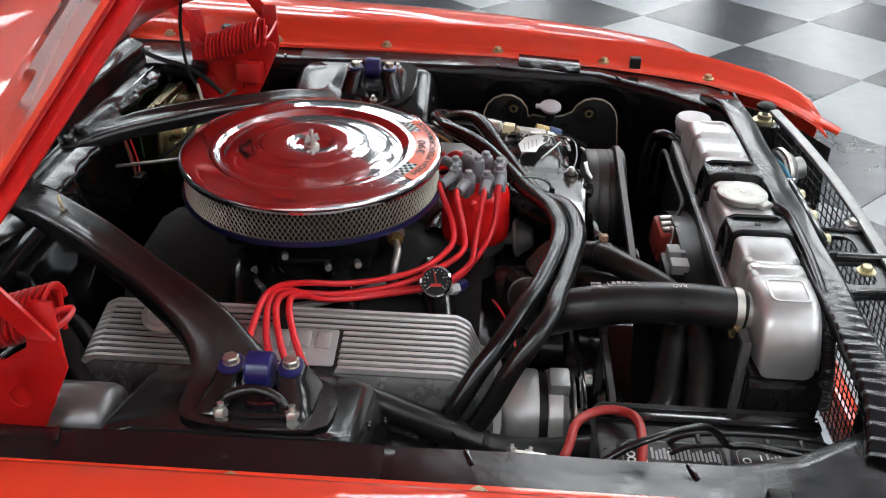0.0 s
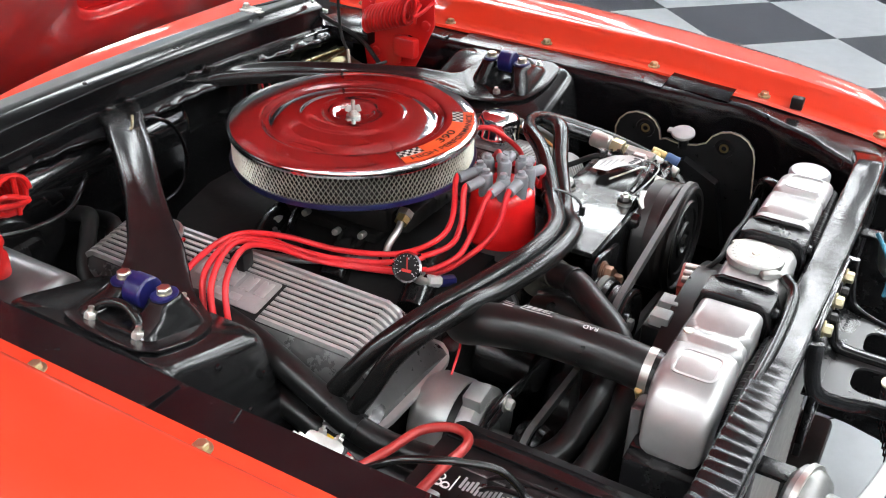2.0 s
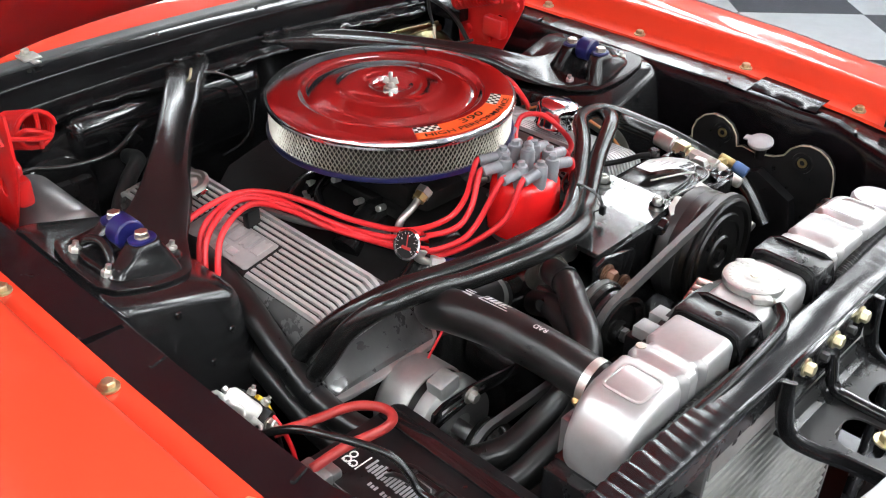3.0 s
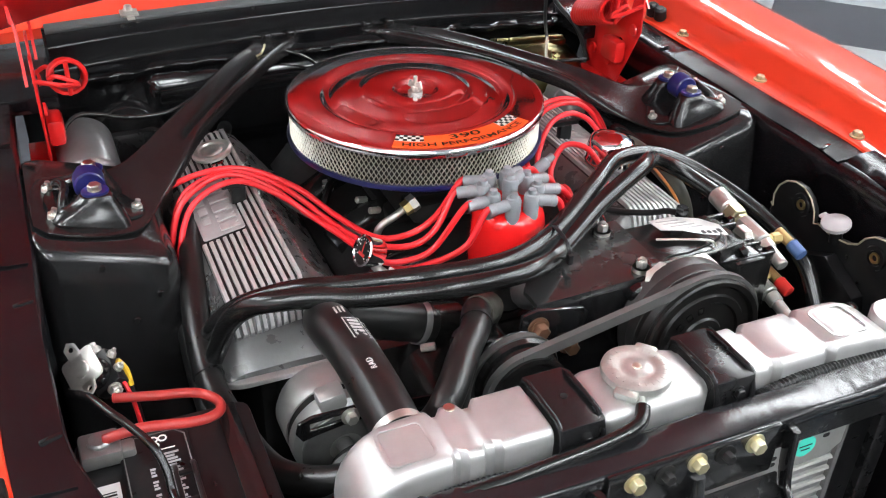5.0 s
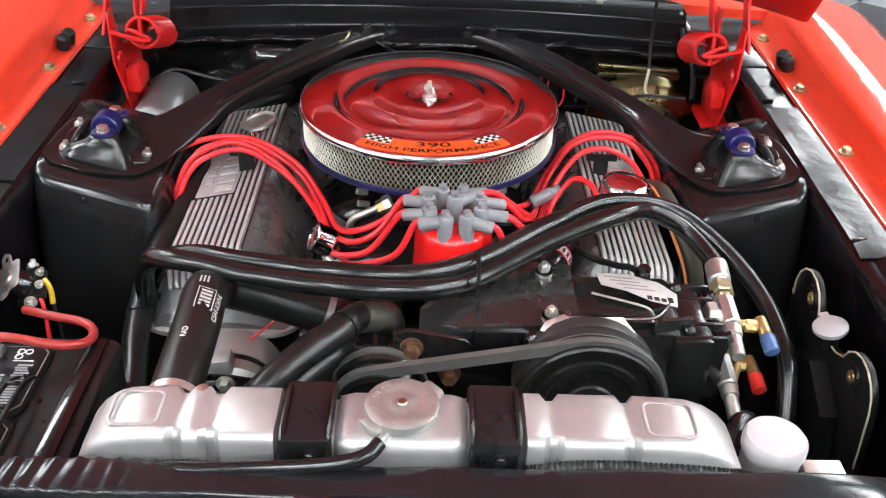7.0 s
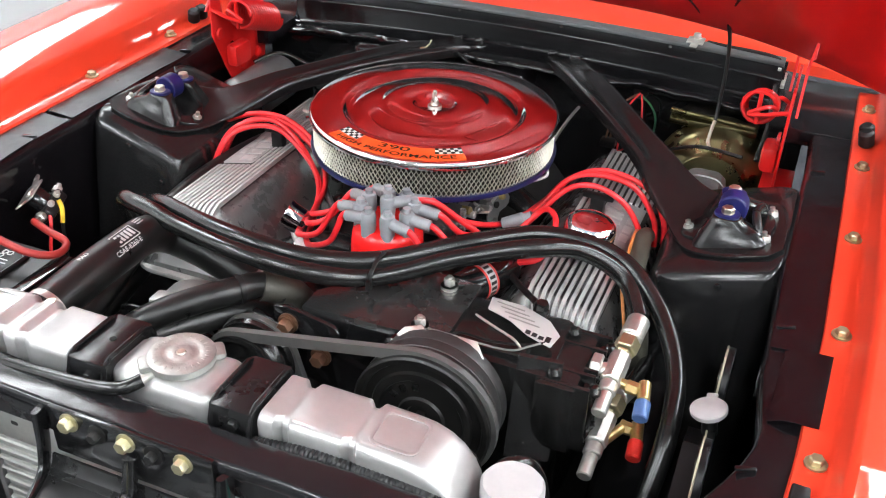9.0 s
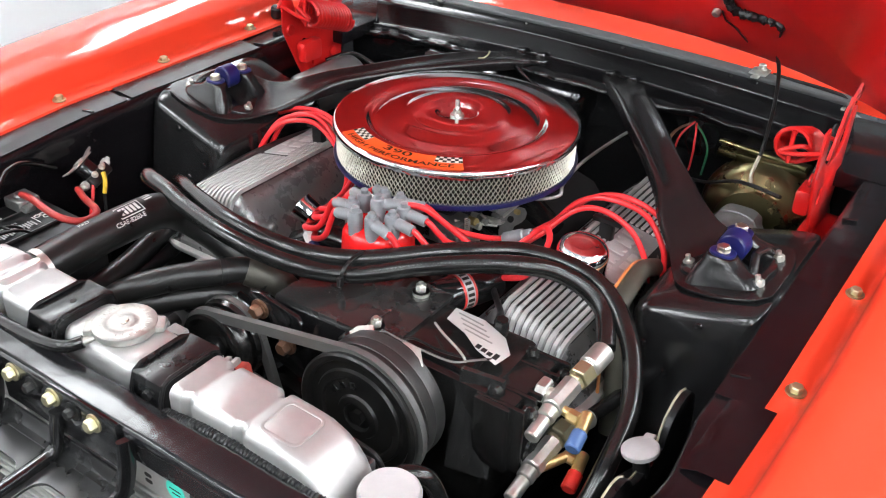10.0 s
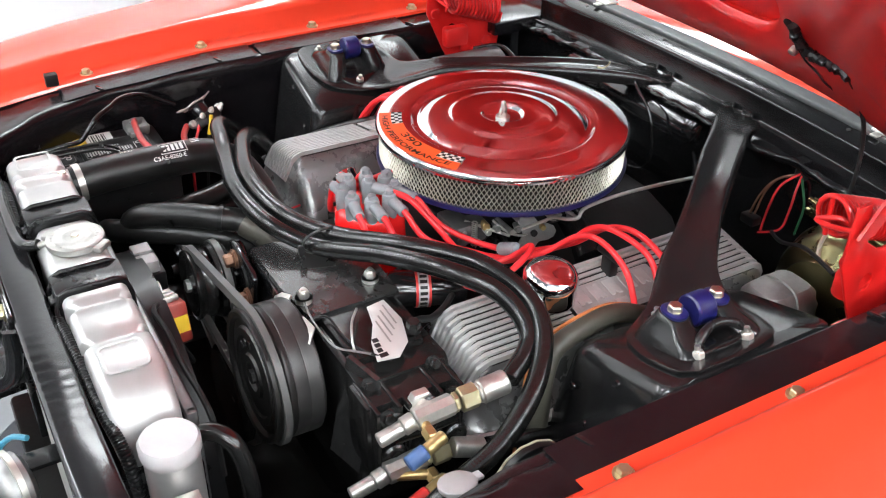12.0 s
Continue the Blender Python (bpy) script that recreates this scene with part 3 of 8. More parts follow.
# firewall with shallow stamped ribs
rings = []
for i in range(49):
    x = -0.5 + i / 48
    w = 0.006 * math.sin(x * 19) + 0.004 * math.sin(x * 47 + 1)
    rings.append([(x, 0.372, 0.956 - 0.012 * (2 * x) ** 2), (x, 0.378 + w * 0.4, 0.932), (x, 0.374 + w, 0.89), (x, 0.380 - w, 0.85), (x, 0.378 + w, 0.78), (x, 0.365, 0.62), (x, 0.34, 0.45)])
part("firewall", shell(loft(rings, closed=False, caps=False), 0.002), BLACK_GLOSS, car, "black firewall with stamped ribs", sharp=60)
part("firewall_step", loft([[(x, y + d, z) for y, z in ((0.380, 0.943), (0.360, 0.938), (0.346, 0.926), (0.339, 0.910), (0.339, 0.893), (0.345, 0.872), (0.355, 0.840), (0.366, 0.790), (0.385, 0.780))] for x, d in ((-0.320, 0.030), (-0.312, 0.010), (-0.300, 0.002), (-0.292, 0.0), (0.010, 0.0), (0.020, 0.003), (0.032, 0.014), (0.036, 0.034))], closed=False, caps=False), BLACK_GLOSS, car, "rounded step stamped in the firewall", sharp=60)
part("underbody", box(-0.5, 0.5, -0.7, 0.36, 0.36, 0.40, 0.01), DARK, car, "dark frame and crossmember under the engine")


# spring towers
def tower(side):
    rings = []
    for z, x0, x1, ya, yb, r in ((0.50, 0.325, 0.515, -0.21, 0.19, 0.028), (0.70, 0.335, 0.513, -0.175, 0.16, 0.026), (0.88, 0.350, 0.511, -0.140, 0.122, 0.023),
                                 (0.912, 0.353, 0.510, -0.133, 0.117, 0.022), (0.921, 0.357, 0.509, -0.128, 0.112, 0.022), (0.9265, 0.366, 0.507, -0.119, 0.103, 0.026),
                                 (0.9275, 0.40, 0.49, -0.09, 0.07, 0.02)):
        cx, cy = (x0 + x1) / 2, (ya + yb) / 2
        rings.append([(side * (cx + a), cy + b, z + (0.0105 + 0.29 * (cx + a - 0.4815) if z > 0.85 else 0)) for a, b in rounded(x1 - x0, yb - ya, r, 6)])
    bm = loft(rings)
    t = part("spring_tower", bm, TOWER, car, "glossy black spring tower", sharp=45)
    for dx, z in ((0.413, 0.832), (0.381, 0.860), (0.441, 0.905), (0.475, 0.80)):
        y = -0.140 - (0.88 - z) * 0.19
        part("rivet", lathe([(0.005, 0), (0.004, 0.002), (0, 0.003)], 10, axes((side * dx, y, z), (0, -1, 0.15))), BLACK_GLOSS, t)
    return t


tower_driver, tower_passenger = tower(1), tower(-1)

# radiator support rail
rail_path = [(x, y, z) for x, y, z in ((-0.47, -0.632, 0.920), (-0.42, -0.643, 0.934), (-0.36, -0.648, 0.942), (-0.2, -0.650, 0.943), (0, -0.651, 0.9425), (0.2, -0.650, 0.943), (0.36, -0.648, 0.942), (0.42, -0.643, 0.934), (0.47, -0.632, 0.920))]
rail_bm = sweep(curve(rail_path, 30), rounded(0.040, 0.016, 0.005, 3), fixed=True)
for v in rail_bm.verts:
    k = max(0.0, min(1.0, (-0.16 - v.co.x) / 0.08)) + 0.25 * max(0.0, min(1.0, (v.co.x - 0.05) / 0.1)) * max(0.0, min(1.0, (0.30 - v.co.x) / 0.1))
    w = v.co.x + 0.35 * (v.co.y + 0.65)
    v.co.z += k * 0.0016 * math.sin(2 * math.pi * w / 0.0165 + 0.8 * math.sin(w * 55)) + 0.0008 * math.sin(w * 41 + v.co.y * 90)
rail = part("radiator_support", rail_bm, CRINKLE, car, "gloss black wrinkled wrapped radiator support rail")
part("support_face", loft([[(x, -0.668, 0.940), (x, -0.668, 0.912), (x, -0.664, 0.912), (x, -0.664, 0.940)] for x in (-0.45, -0.31, 0.31, 0.45)]), BLACK, car)
part("support_side", box(-0.50, -0.335, -0.668, -0.655, 0.42, 0.925, 0.003), BLACK, car)
part("support_side", box(0.335, 0.50, -0.668, -0.655, 0.42, 0.925, 0.003), BLACK, car)

# the open hood, seen from below: outer skin and stamped inner frame
HOOD_ANGLE = 50.0
HOOD_AT = (0, 0.304, 1.125)
hood_m = Matrix.Translation(HOOD_AT) @ Matrix.Rotation(radians(-HOOD_ANGLE), 4, "X")   # local -y runs to the hood's front edge
HL, HW = 1.18, 0.60
HT = 0.040   # the rear edge runs on below the hinge line


def hood_bow(bm):
    """Crowns the hood across and bows its rear edge forward at the sides."""
    for v in bm.verts:
        k = abs(v.co.x / 0.5) ** 3
        v.co.z -= 0.054 * k * (0.45 + 0.55 * max(0.0, 1 + v.co.y / HL))
        v.co.y -= 0.009 * k * max(0.0, 1 + v.co.y / HL)
    bm.transform(hood_m)
    return bm


def grid_sheet(x0, x1, ya, yb, z0, z1, n=24):
    return loft([[(x0 + (x1 - x0) * i / n, y, z) for y, z in ((ya, z0), (yb, z0), (yb, z1), (ya, z1))] for i in range(n + 1)])


hood = part("hood", hood_bow(grid_sheet(-HW, HW, -HL, HT, 0.001, 0.005)), RED, car, "open red hood, its underside showing")
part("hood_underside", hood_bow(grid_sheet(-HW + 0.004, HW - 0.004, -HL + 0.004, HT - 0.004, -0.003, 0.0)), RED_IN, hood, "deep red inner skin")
# inner frame stamped with rounded pockets between its ribs
pockets = []
for px, py, w, h in ((-0.165, -0.180, 0.20, 0.24), (0.165, -0.180, 0.20, 0.24), (-0.165, -0.62, 0.22, 0.44), (0.165, -0.62, 0.22, 0.44)):
    pockets.append([(px + a, py + b) for a, b in rounded(w, h, 0.085, 8)])
frame_edge = [(-0.594 + 1.188 * i / 24, HT - 0.006) for i in range(25)] + [(0.594 - 1.188 * i / 24, -HL + 0.006) for i in range(25)]
frame_bm = plate(frame_edge, 0.020, Matrix.Translation((0, 0, -0.0205)), 0.010, holes=pockets)
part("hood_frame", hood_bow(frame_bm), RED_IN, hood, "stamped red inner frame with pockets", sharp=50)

# the car's lower body and its wheels
for s in (-1, 1):
    tyre = part("wheel", lathe([(0.10, -0.10), (0.19, -0.10), (0.27, -0.095), (0.305, -0.08), (0.31, -0.04), (0.31, 0.04), (0.305, 0.08), (0.27, 0.095), (0.19, 0.10), (0.10, 0.10)], 48, axes((s * 0.74, -0.12, FLOOR + 0.309), (1, 0, 0))), RUBBER_DULL, car, "black tyre")
    part("rim", lathe([(0, 0.05), (0.06, 0.06), (0.17, 0.04), (0.19, 0.09), (0.192, -0.09), (0, -0.05)], 40, axes((s * 0.74, -0.12, FLOOR + 0.309), (s, 0, 0))), GREY_STEEL, tyre)


# ---- the air cleaner ----
CLEANER = Matrix.Translation((0.004, 0.0, 1.0024))
air_cleaner = thing("air_cleaner", "round chrome air cleaner with a wire mesh element and orange sticker", "air cleaner", (0.004, 0, 0.92))
lid_profile = [(0.1765, -0.0100), (0.1778, -0.0060), (0.1772, -0.0018), (0.1752, 0.0010), (0.1725, 0.0022), (0.1550, 0.0031), (0.1400, 0.0038), (0.1340, 0.0040), (0.1310, 0.0034), (0.1275, 0.0012),
               (0.1240, -0.0022), (0.1205, -0.0030), (0.1165, -0.0014), (0.1100, 0.0030), (0.0970, 0.0047), (0.0820, 0.0058), (0.0770, 0.0062), (0.0735, 0.0078), (0.0700, 0.0092), (0.0650, 0.0098),
               (0.0340, 0.0102), (0.0290, 0.0088), (0.0262, 0.0042), (0.0235, 0.0028), (0.0, 0.0028)]
lid = part("lid", shell(lathe(lid_profile, 128, CLEANER), 0.0009), LID, air_cleaner, "domed chrome lid with stamped rings", sharp=60)
element = part("element", lathe([(0.167, -0.009), (0.167, -0.052)], 128, CLEANER), FILTER, air_cleaner, "cream pleated paper, coloured near black for the shade behind the mesh", sharp=60)
# expanded wire mesh: two families of zigzag wires that meet in diamonds
verts, faces = [], []
R, Z0, Z1 = 0.1715, -0.0090, -0.0500
N, HALF = 164, 4
for fam in (1, -1):
    for k in range(N):
        for s in range(HALF + 1):
            zig = 0.5 if s % 2 else -0.5
            a = 2 * math.pi * (k + fam * zig * 0.92) / N
            z = Z0 + (Z1 - Z0) * s / HALF
            for da, dr in ((-0.0038, 0), (0.0038, 0), (0.0, 0.0016)):
                verts.append(tuple(CLEANER @ Vector(((R + dr) * math.cos(a + da), (R + dr) * math.sin(a + da), z))))
        base = len(verts) - 3 * (HALF + 1)
        for s in range(HALF):
            o = base + 3 * s
            for e in range(3):
                f = (e + 1) % 3
                faces.append((o + e, o + f, o + 3 + f, o + 3 + e))
me = bpy.data.meshes.new("mesh_screen")
me.from_pydata(verts, [], faces)
me.materials.append(MESH_METAL)
screen = new("mesh_screen", me)
screen.parent = air_cleaner
screen.matrix_parent_inverse = Matrix.Translation(air_cleaner.location).inverted()
tagged(screen, "bright expanded wire mesh")
part("base_pan", lathe([(0.0, -0.062), (0.05, -0.062), (0.06, -0.055), (0.15, -0.055), (0.160, -0.060), (0.172, -0.057), (0.1765, -0.056), (0.1775, -0.059), (0.1765, -0.063), (0.168, -0.068), (0.15, -0.070), (0.06, -0.070), (0.0, -0.070)], 96, CLEANER @ Matrix.Translation((0, 0, 0.0075))),
     BLUE_BASE, air_cleaner, "dark blue painted base pan")
part("stud", rod(CLEANER @ Vector((0, 0, 0.002)), CLEANER @ Vector((0, 0, 0.026)), 0.0030, 12, 0.001), ZINC, air_cleaner, "threaded steel stud")
nut = merge(lathe([(0, 0.0028), (0.010, 0.0028), (0.010, 0.0042), (0.0065, 0.0046), (0.0055, 0.0110), (0.0, 0.0110)], 16, CLEANER),
            *[box(-0.0018, 0.0018, 0.003, 0.0145, 0.005, 0.0155, 0.001, CLEANER @ Matrix.Rotation(a, 4, "Z") @ Matrix.Rotation(0.35, 4, "X")) for a in (0.6, 0.6 + math.pi)])
part("wing_nut", nut, ZINC, air_cleaner, "zinc wing nut")


# the arc-shaped sticker: orange band, two checkered ends, black words
def on_lid(r, a, lift):
    """A place on the lid's outer cone at a radius and an angle from straight ahead."""
    z = 0.0024 + (0.1725 - r) * 0.050 + lift
    return CLEANER @ Vector((r * math.sin(a), -r * math.cos(a), z))


def arc_patch(r0, r1, a0, a1, lift, n=24, m=3):
    bm = bmesh.new()
    g = [[bm.verts.new(on_lid(r0 + (r1 - r0) * j / m, a0 + (a1 - a0) * i / n, lift)) for j in range(m + 1)] for i in range(n + 1)]
    for i in range(n):
        for j in range(m):
            bm.faces.new((g[i][j], g[i + 1][j], g[i + 1][j + 1], g[i][j + 1]))
    return bm


MID = 0.045
sticker = part("sticker", shell(arc_patch(0.1410, 0.1725, MID - 0.36, MID + 0.36, 0.0009), 0.0003), ORANGE, air_cleaner, "orange sticker reading 390 high performance")
for s in (-1, 1):
    a = MID + s * 0.47
    part("band_end", shell(arc_patch(0.156, 0.1725, min(MID + s * 0.36, MID + s * 0.60), max(MID + s * 0.36, MID + s * 0.60), 0.0009, 8), 0.0003), ORANGE, sticker)
    part("checker_ground", shell(arc_patch(0.1410, 0.156, min(MID + s * 0.36, MID + s * 0.60), max(MID + s * 0.36, MID + s * 0.60), 0.0009, 8), 0.0003), STICK_WHITE, sticker, "white checkered end")
    for i in range(7):
        for j in range(3):
            if (i + j) % 2 == 0:
                w = 0.24 / 7
                b0 = (MID + 0.36 if s > 0 else MID - 0.60) + i * w
                part("check", arc_patch(0.1410 + j * 0.0050, 0.1410 + (j + 1) * 0.0050, b0, b0 + w, 0.0014, 2, 1), STICK_BLACK, sticker)


def arc_word(text, size, r, mid, span):
    """A word bent round the lid, filling an angle."""
    bm = lettering(text, size, bold=0.0002)
    xs = [v.co.x for v in bm.verts]
    k = span / (max(xs) - min(xs))
    for v in bm.verts:
        v.co = on_lid(r - v.co.y, mid + (v.co.x - (max(xs) + min(xs)) / 2) * k, 0.0016)
    return bm


part("word", arc_word("HIGH PERFORMANCE", 0.0115, 0.1648, MID, 1.06), STICK_BLACK, sticker)
part("word", arc_word("390", 0.0150, 0.1500, MID, 0.29), STICK_BLACK, sticker)


# ---- radiator ----
radiator = thing("radiator", "silver topped radiator with a dull plated cap, strapped to its support", "radiator", (0, -0.59, 0.40))


def tank_section(x, y0, y1, z0, z1, r=0.014):
    cy, cz = (y0 + y1) / 2, (z0 + z1) / 2
    return [(x, cy + a, cz + b) for a, b in rounded(y1 - y0, z1 - z0, r, 4)]


# half sections from the middle strap outwards: place, front, rear, top, corner radius
def tank_end(x0, x1):
    """The sloping outer end of the tank between two places."""
    d = x1 - x0
    return [(x0, 0.6205, 0.551, 0.9675, 0.011), (x0 + 0.30 * d, 0.6205, 0.551, 0.9670, 0.012), (x0 + 0.50 * d, 0.6205, 0.551, 0.9650, 0.012), (x0 + 0.66 * d, 0.6200, 0.5515, 0.9600, 0.013), (x0 + 0.79 * d, 0.6195, 0.552, 0.9520, 0.014),
            (x0 + 0.89 * d, 0.6190, 0.553, 0.9410, 0.014), (x0 + 0.96 * d, 0.6180, 0.554, 0.9270, 0.013), (x0 + 0.99 * d, 0.6160, 0.556, 0.9120, 0.010), (x1, 0.6120, 0.560, 0.9000, 0.006)]


FULL, DIP = (0.6205, 0.551, 0.9670, 0.010), (0.6135, 0.5565, 0.9632, 0.010)
SIDE_D = [(0.092, 0.6135, 0.5565, 0.9590, 0.010), (0.096, *FULL), (0.111, *FULL), (0.1165, *DIP), (0.1225, *DIP), (0.128, *FULL), (0.179, *FULL), (0.1845, *DIP), (0.1895, *DIP)] + tank_end(0.195, 0.2945)
SIDE_P = [(0.1170, 0.6135, 0.5565, 0.9590, 0.010), (0.121, *FULL), (0.167, *FULL), (0.1725, *DIP), (0.1800, *DIP), (0.1855, *FULL), (0.1985, *FULL), (0.2040, *DIP), (0.2085, *DIP)] + tank_end(0.214, 0.2985)
MIDDLE = [(-0.070, -0.6135, -0.5565, 0.884, 0.9590, 0.010), (-0.066, -0.6180, -0.5530, 0.884, 0.9625, 0.012), (-0.056, -0.622, -0.550, 0.884, 0.9640, 0.013), (0.032, -0.622, -0.550, 0.884, 0.9640, 0.013), (0.042, -0.6180, -0.5530, 0.884, 0.9625, 0.012), (0.046, -0.6135, -0.5565, 0.884, 0.9590, 0.010)]
TANKROWS = [(-x, -a, -b, 0.884, z, r) for x, a, b, z, r in reversed(SIDE_P)] + MIDDLE + [(x, -a, -b, 0.884, z, r) for x, a, b, z, r in SIDE_D]
tank = part("top_tank", loft([tank_section(*r) for r in TANKROWS]), TANK, radiator, "bright silver top tank with pressed steps", sharp=40)
for x, w in ((-0.2435, 0.046), (0.2235, 0.048)):
    part("pressed_rim", plate(rounded(w, 0.046, 0.009, 4), 0.0012, Matrix(((1, 0, 0, x), (0, 1, 0, -0.5865), (0.02 if x < 0 else -0.02, 0, 1, 0.9665), (0, 0, 0, 1))), 0.0005, holes=[rounded(w - 0.007, 0.039, 0.006, 4)]), TANK, tank)
part("brass_plug", lathe([(0.0055, 0), (0.005, 0.0015), (0, 0.002)], 16, Matrix.Translation((-0.192, -0.560, 0.9665))), PALE_GOLD, tank, "small brass plug")
part("tank_seam", box(-0.298, 0.298, -0.626, -0.546, 0.876, 0.886, 0.002), BLACK_GLOSS, radiator)
part("core", box(-0.29, 0.29, -0.615, -0.557, 0.44, 0.876, 0.001), PLASTIC, radiator, "black finned core")
for s in (-1, 1):
    part("side_channel", box(min(s * 0.289, s * 0.312), max(s * 0.289, s * 0.312), -0.625, -0.545, 0.43, 0.88, 0.002), BLACK, radiator)
for x in (-0.0935, 0.069):
    wires = [sweep([(x + e * 0.0205, y, z) for y, z in ((-0.628, 0.912), (-0.6265, 0.950), (-0.6205, 0.9660), (-0.612, 0.9700), (-0.560, 0.9700), (-0.5515, 0.9660), (-0.546, 0.950), (-0.5445, 0.90))], circle(0.0026, 8)) for e in (-1, 1)]
    st = part("strap", merge(box(x - 0.0215, x + 0.0215, -0.6245, -0.5475, 0.926, 0.9680, 0.0022), *wires),
              BLACK, radiator, "black painted retaining strap")
    part("strap_hole", lathe([(0, 0), (0.0035, 0), (0.0035, 0.0006), (0, 0.0006)], 12, axes((x + 0.002, -0.585, 0.9681), (0, 0, 1))), DARK, st)
    part("strap_bolt", hexbolt((x + 0.004, -0.6245, 0.952), (0, -1, 0), 0.010, 0.004, 0.007), BLACK, st)
CAP_AT = Matrix.Translation((-0.0125, -0.581, 0.9600))
cap = part("radiator_cap", lathe([(0, 0), (0.026, 0), (0.027, 0.004), (0.0325, 0.006), (0.0335, 0.010), (0.0328, 0.0135), (0.0295, 0.0150), (0.0200, 0.0151), (0.0185, 0.0145), (0.0120, 0.0145), (0.0110, 0.0150), (0.0060, 0.0150), (0, 0.0150)], 48,
                                 CAP_AT), CAPMETAL, radiator, "dull plated pressure cap with embossed rim")
for a in (42, 222):
    part("cap_ear", box(0.026, 0.0415, -0.0115, 0.0115, 0.004, 0.0125, 0.004, CAP_AT @ Matrix.Rotation(radians(a), 4, "Z")), CAPMETAL, cap)
part("cap_rivet", lathe([(0.0048, 0.0150), (0.004, 0.0164), (0, 0.0168)], 14, CAP_AT), PALE_GOLD, cap, "pale rivet")
for a in range(0, 360, 15):
    part("embossed_mark", box(0.0235, 0.0275, -0.0008, 0.0008, 0.0150, 0.0154, 0.0001, CAP_AT @ Matrix.Rotation(radians(a), 4, "Z")), CAPMETAL, cap)
part("overflow_nipple", rod((-0.020, -0.60, 0.966), (-0.038, -0.630, 0.960), 0.0045, 10), CAPMETAL, radiator)


# ---- the engine ----
engine = thing("engine", "black painted V8 engine block with its intake manifold", "engine", (0, 0, 0.4))
part("block", box(-0.16, 0.16, -0.27, 0.27, 0.42, 0.80, 0.02), IRON, engine, "black painted block")
for s in (-1, 1):
    part("cylinder_head", box(min(s * 0.14, s * 0.30), max(s * 0.14, s * 0.30), -0.25, 0.24, 0.55, 0.81, 0.03), IRON, engine)
part("timing_cover", merge(box(-0.10, 0.10, -0.33, -0.26, 0.50, 0.80, 0.02), rod((0, -0.37, 0.70), (0, -0.27, 0.70), 0.06, 24, 0.01), rod((-0.09, -0.36, 0.76), (-0.09, -0.27, 0.76), 0.035, 20, 0.006)), IRON, engine)
part("intake_manifold", loft([[(s * x, y, z) for s, x, z in ((-1, 0.15, 0.80), (-1, 0.12, 0.835), (-1, 0.05, 0.855), (1, 0.05, 0.855), (1, 0.12, 0.835), (1, 0.15, 0.80))] for y in (-0.24, -0.2, 0.2, 0.24)]), material("dull_black_casting", (0.006, 0.006, 0.006), 0.55, colour2=(0.012, 0.011, 0.011), scale=25, rough2=0.7, bump=0.5, bump_scale=110, spec=0.18), engine, "dull black cast intake manifold")
for x, y in ((-0.09, -0.16), (-0.10, -0.05), (-0.11, 0.06), (0.10, -0.12), (0.11, -0.02), (0.11, 0.08)):
    part("manifold_bolt", hexbolt((x, y, 0.842), (0.15 * (1 if x > 0 else -1), 0, 1), 0.014, 0.008, 0.011, 0.002, 0.006), GREY_STEEL, engine)
for s in (-1, 1):
    for y0 in (-0.17, -0.04, 0.09):
        part("runner", tube([(s * 0.045, y0, 0.845), (s * 0.09, y0 - 0.01, 0.848), (s * 0.14, y0 - 0.02, 0.825)], 0.022, 12, 5), IRON, engine)

carb = thing("carburetor", "four-barrel carburetor with bright linkage under the air cleaner", "carburetor", (0.004, 0, 0.85))
part("base", box(-0.066, 0.074, -0.085, 0.085, 0.852, 0.868, 0.004), DARK, carb)
part("body", box(-0.055, 0.063, -0.095, 0.092, 0.866, 0.905, 0.008), DARK, carb, "dull cast body")
part("bowl", box(-0.045, 0.053, -0.122, -0.09, 0.868, 0.898, 0.008), DARK, carb)
part("bowl", box(-0.045, 0.053, 0.088, 0.12, 0.868, 0.898, 0.008), DARK, carb)
part("horn", rod((0.004, 0, 0.90), (0.004, 0, 0.944), 0.062, 32), ALU_DULL, carb)
star = [2 * math.pi * i / 24 for i in range(24)]
linkage = part("linkage_plate", plate([(0.024 * (1 + 0.35 * math.cos(3 * b)) * math.cos(b), 0.024 * (1 + 0.35 * math.cos(3 * b)) * math.sin(b)) for b in star], 0.002,
                                      axes((0.106, -0.008, 0.873), (1, -0.35, 0.2))), GREY_STEEL, carb, "pierced steel throttle lever")
part("linkage_hole", rod((0.1075, -0.0085, 0.8733), (0.1105, -0.0095, 0.8739), 0.005, 12), DARK, linkage)
part("throttle_shaft", rod((0.06, -0.04, 0.88), (0.115, -0.05, 0.89), 0.004, 10), ZINC, carb)
part("choke_housing", rod((0.065, 0.02, 0.885), (0.095, 0.02, 0.885), 0.022, 20, 0.004), DARK, carb)
for k, (x, y) in enumerate(((0.075, -0.105), (0.09, -0.075), (0.085, -0.02))):
    part("screw", rod((x - 0.012, y, 0.888), (x + 0.012, y - 0.004, 0.89), 0.0045, 8, 0.001), ZINC, carb)
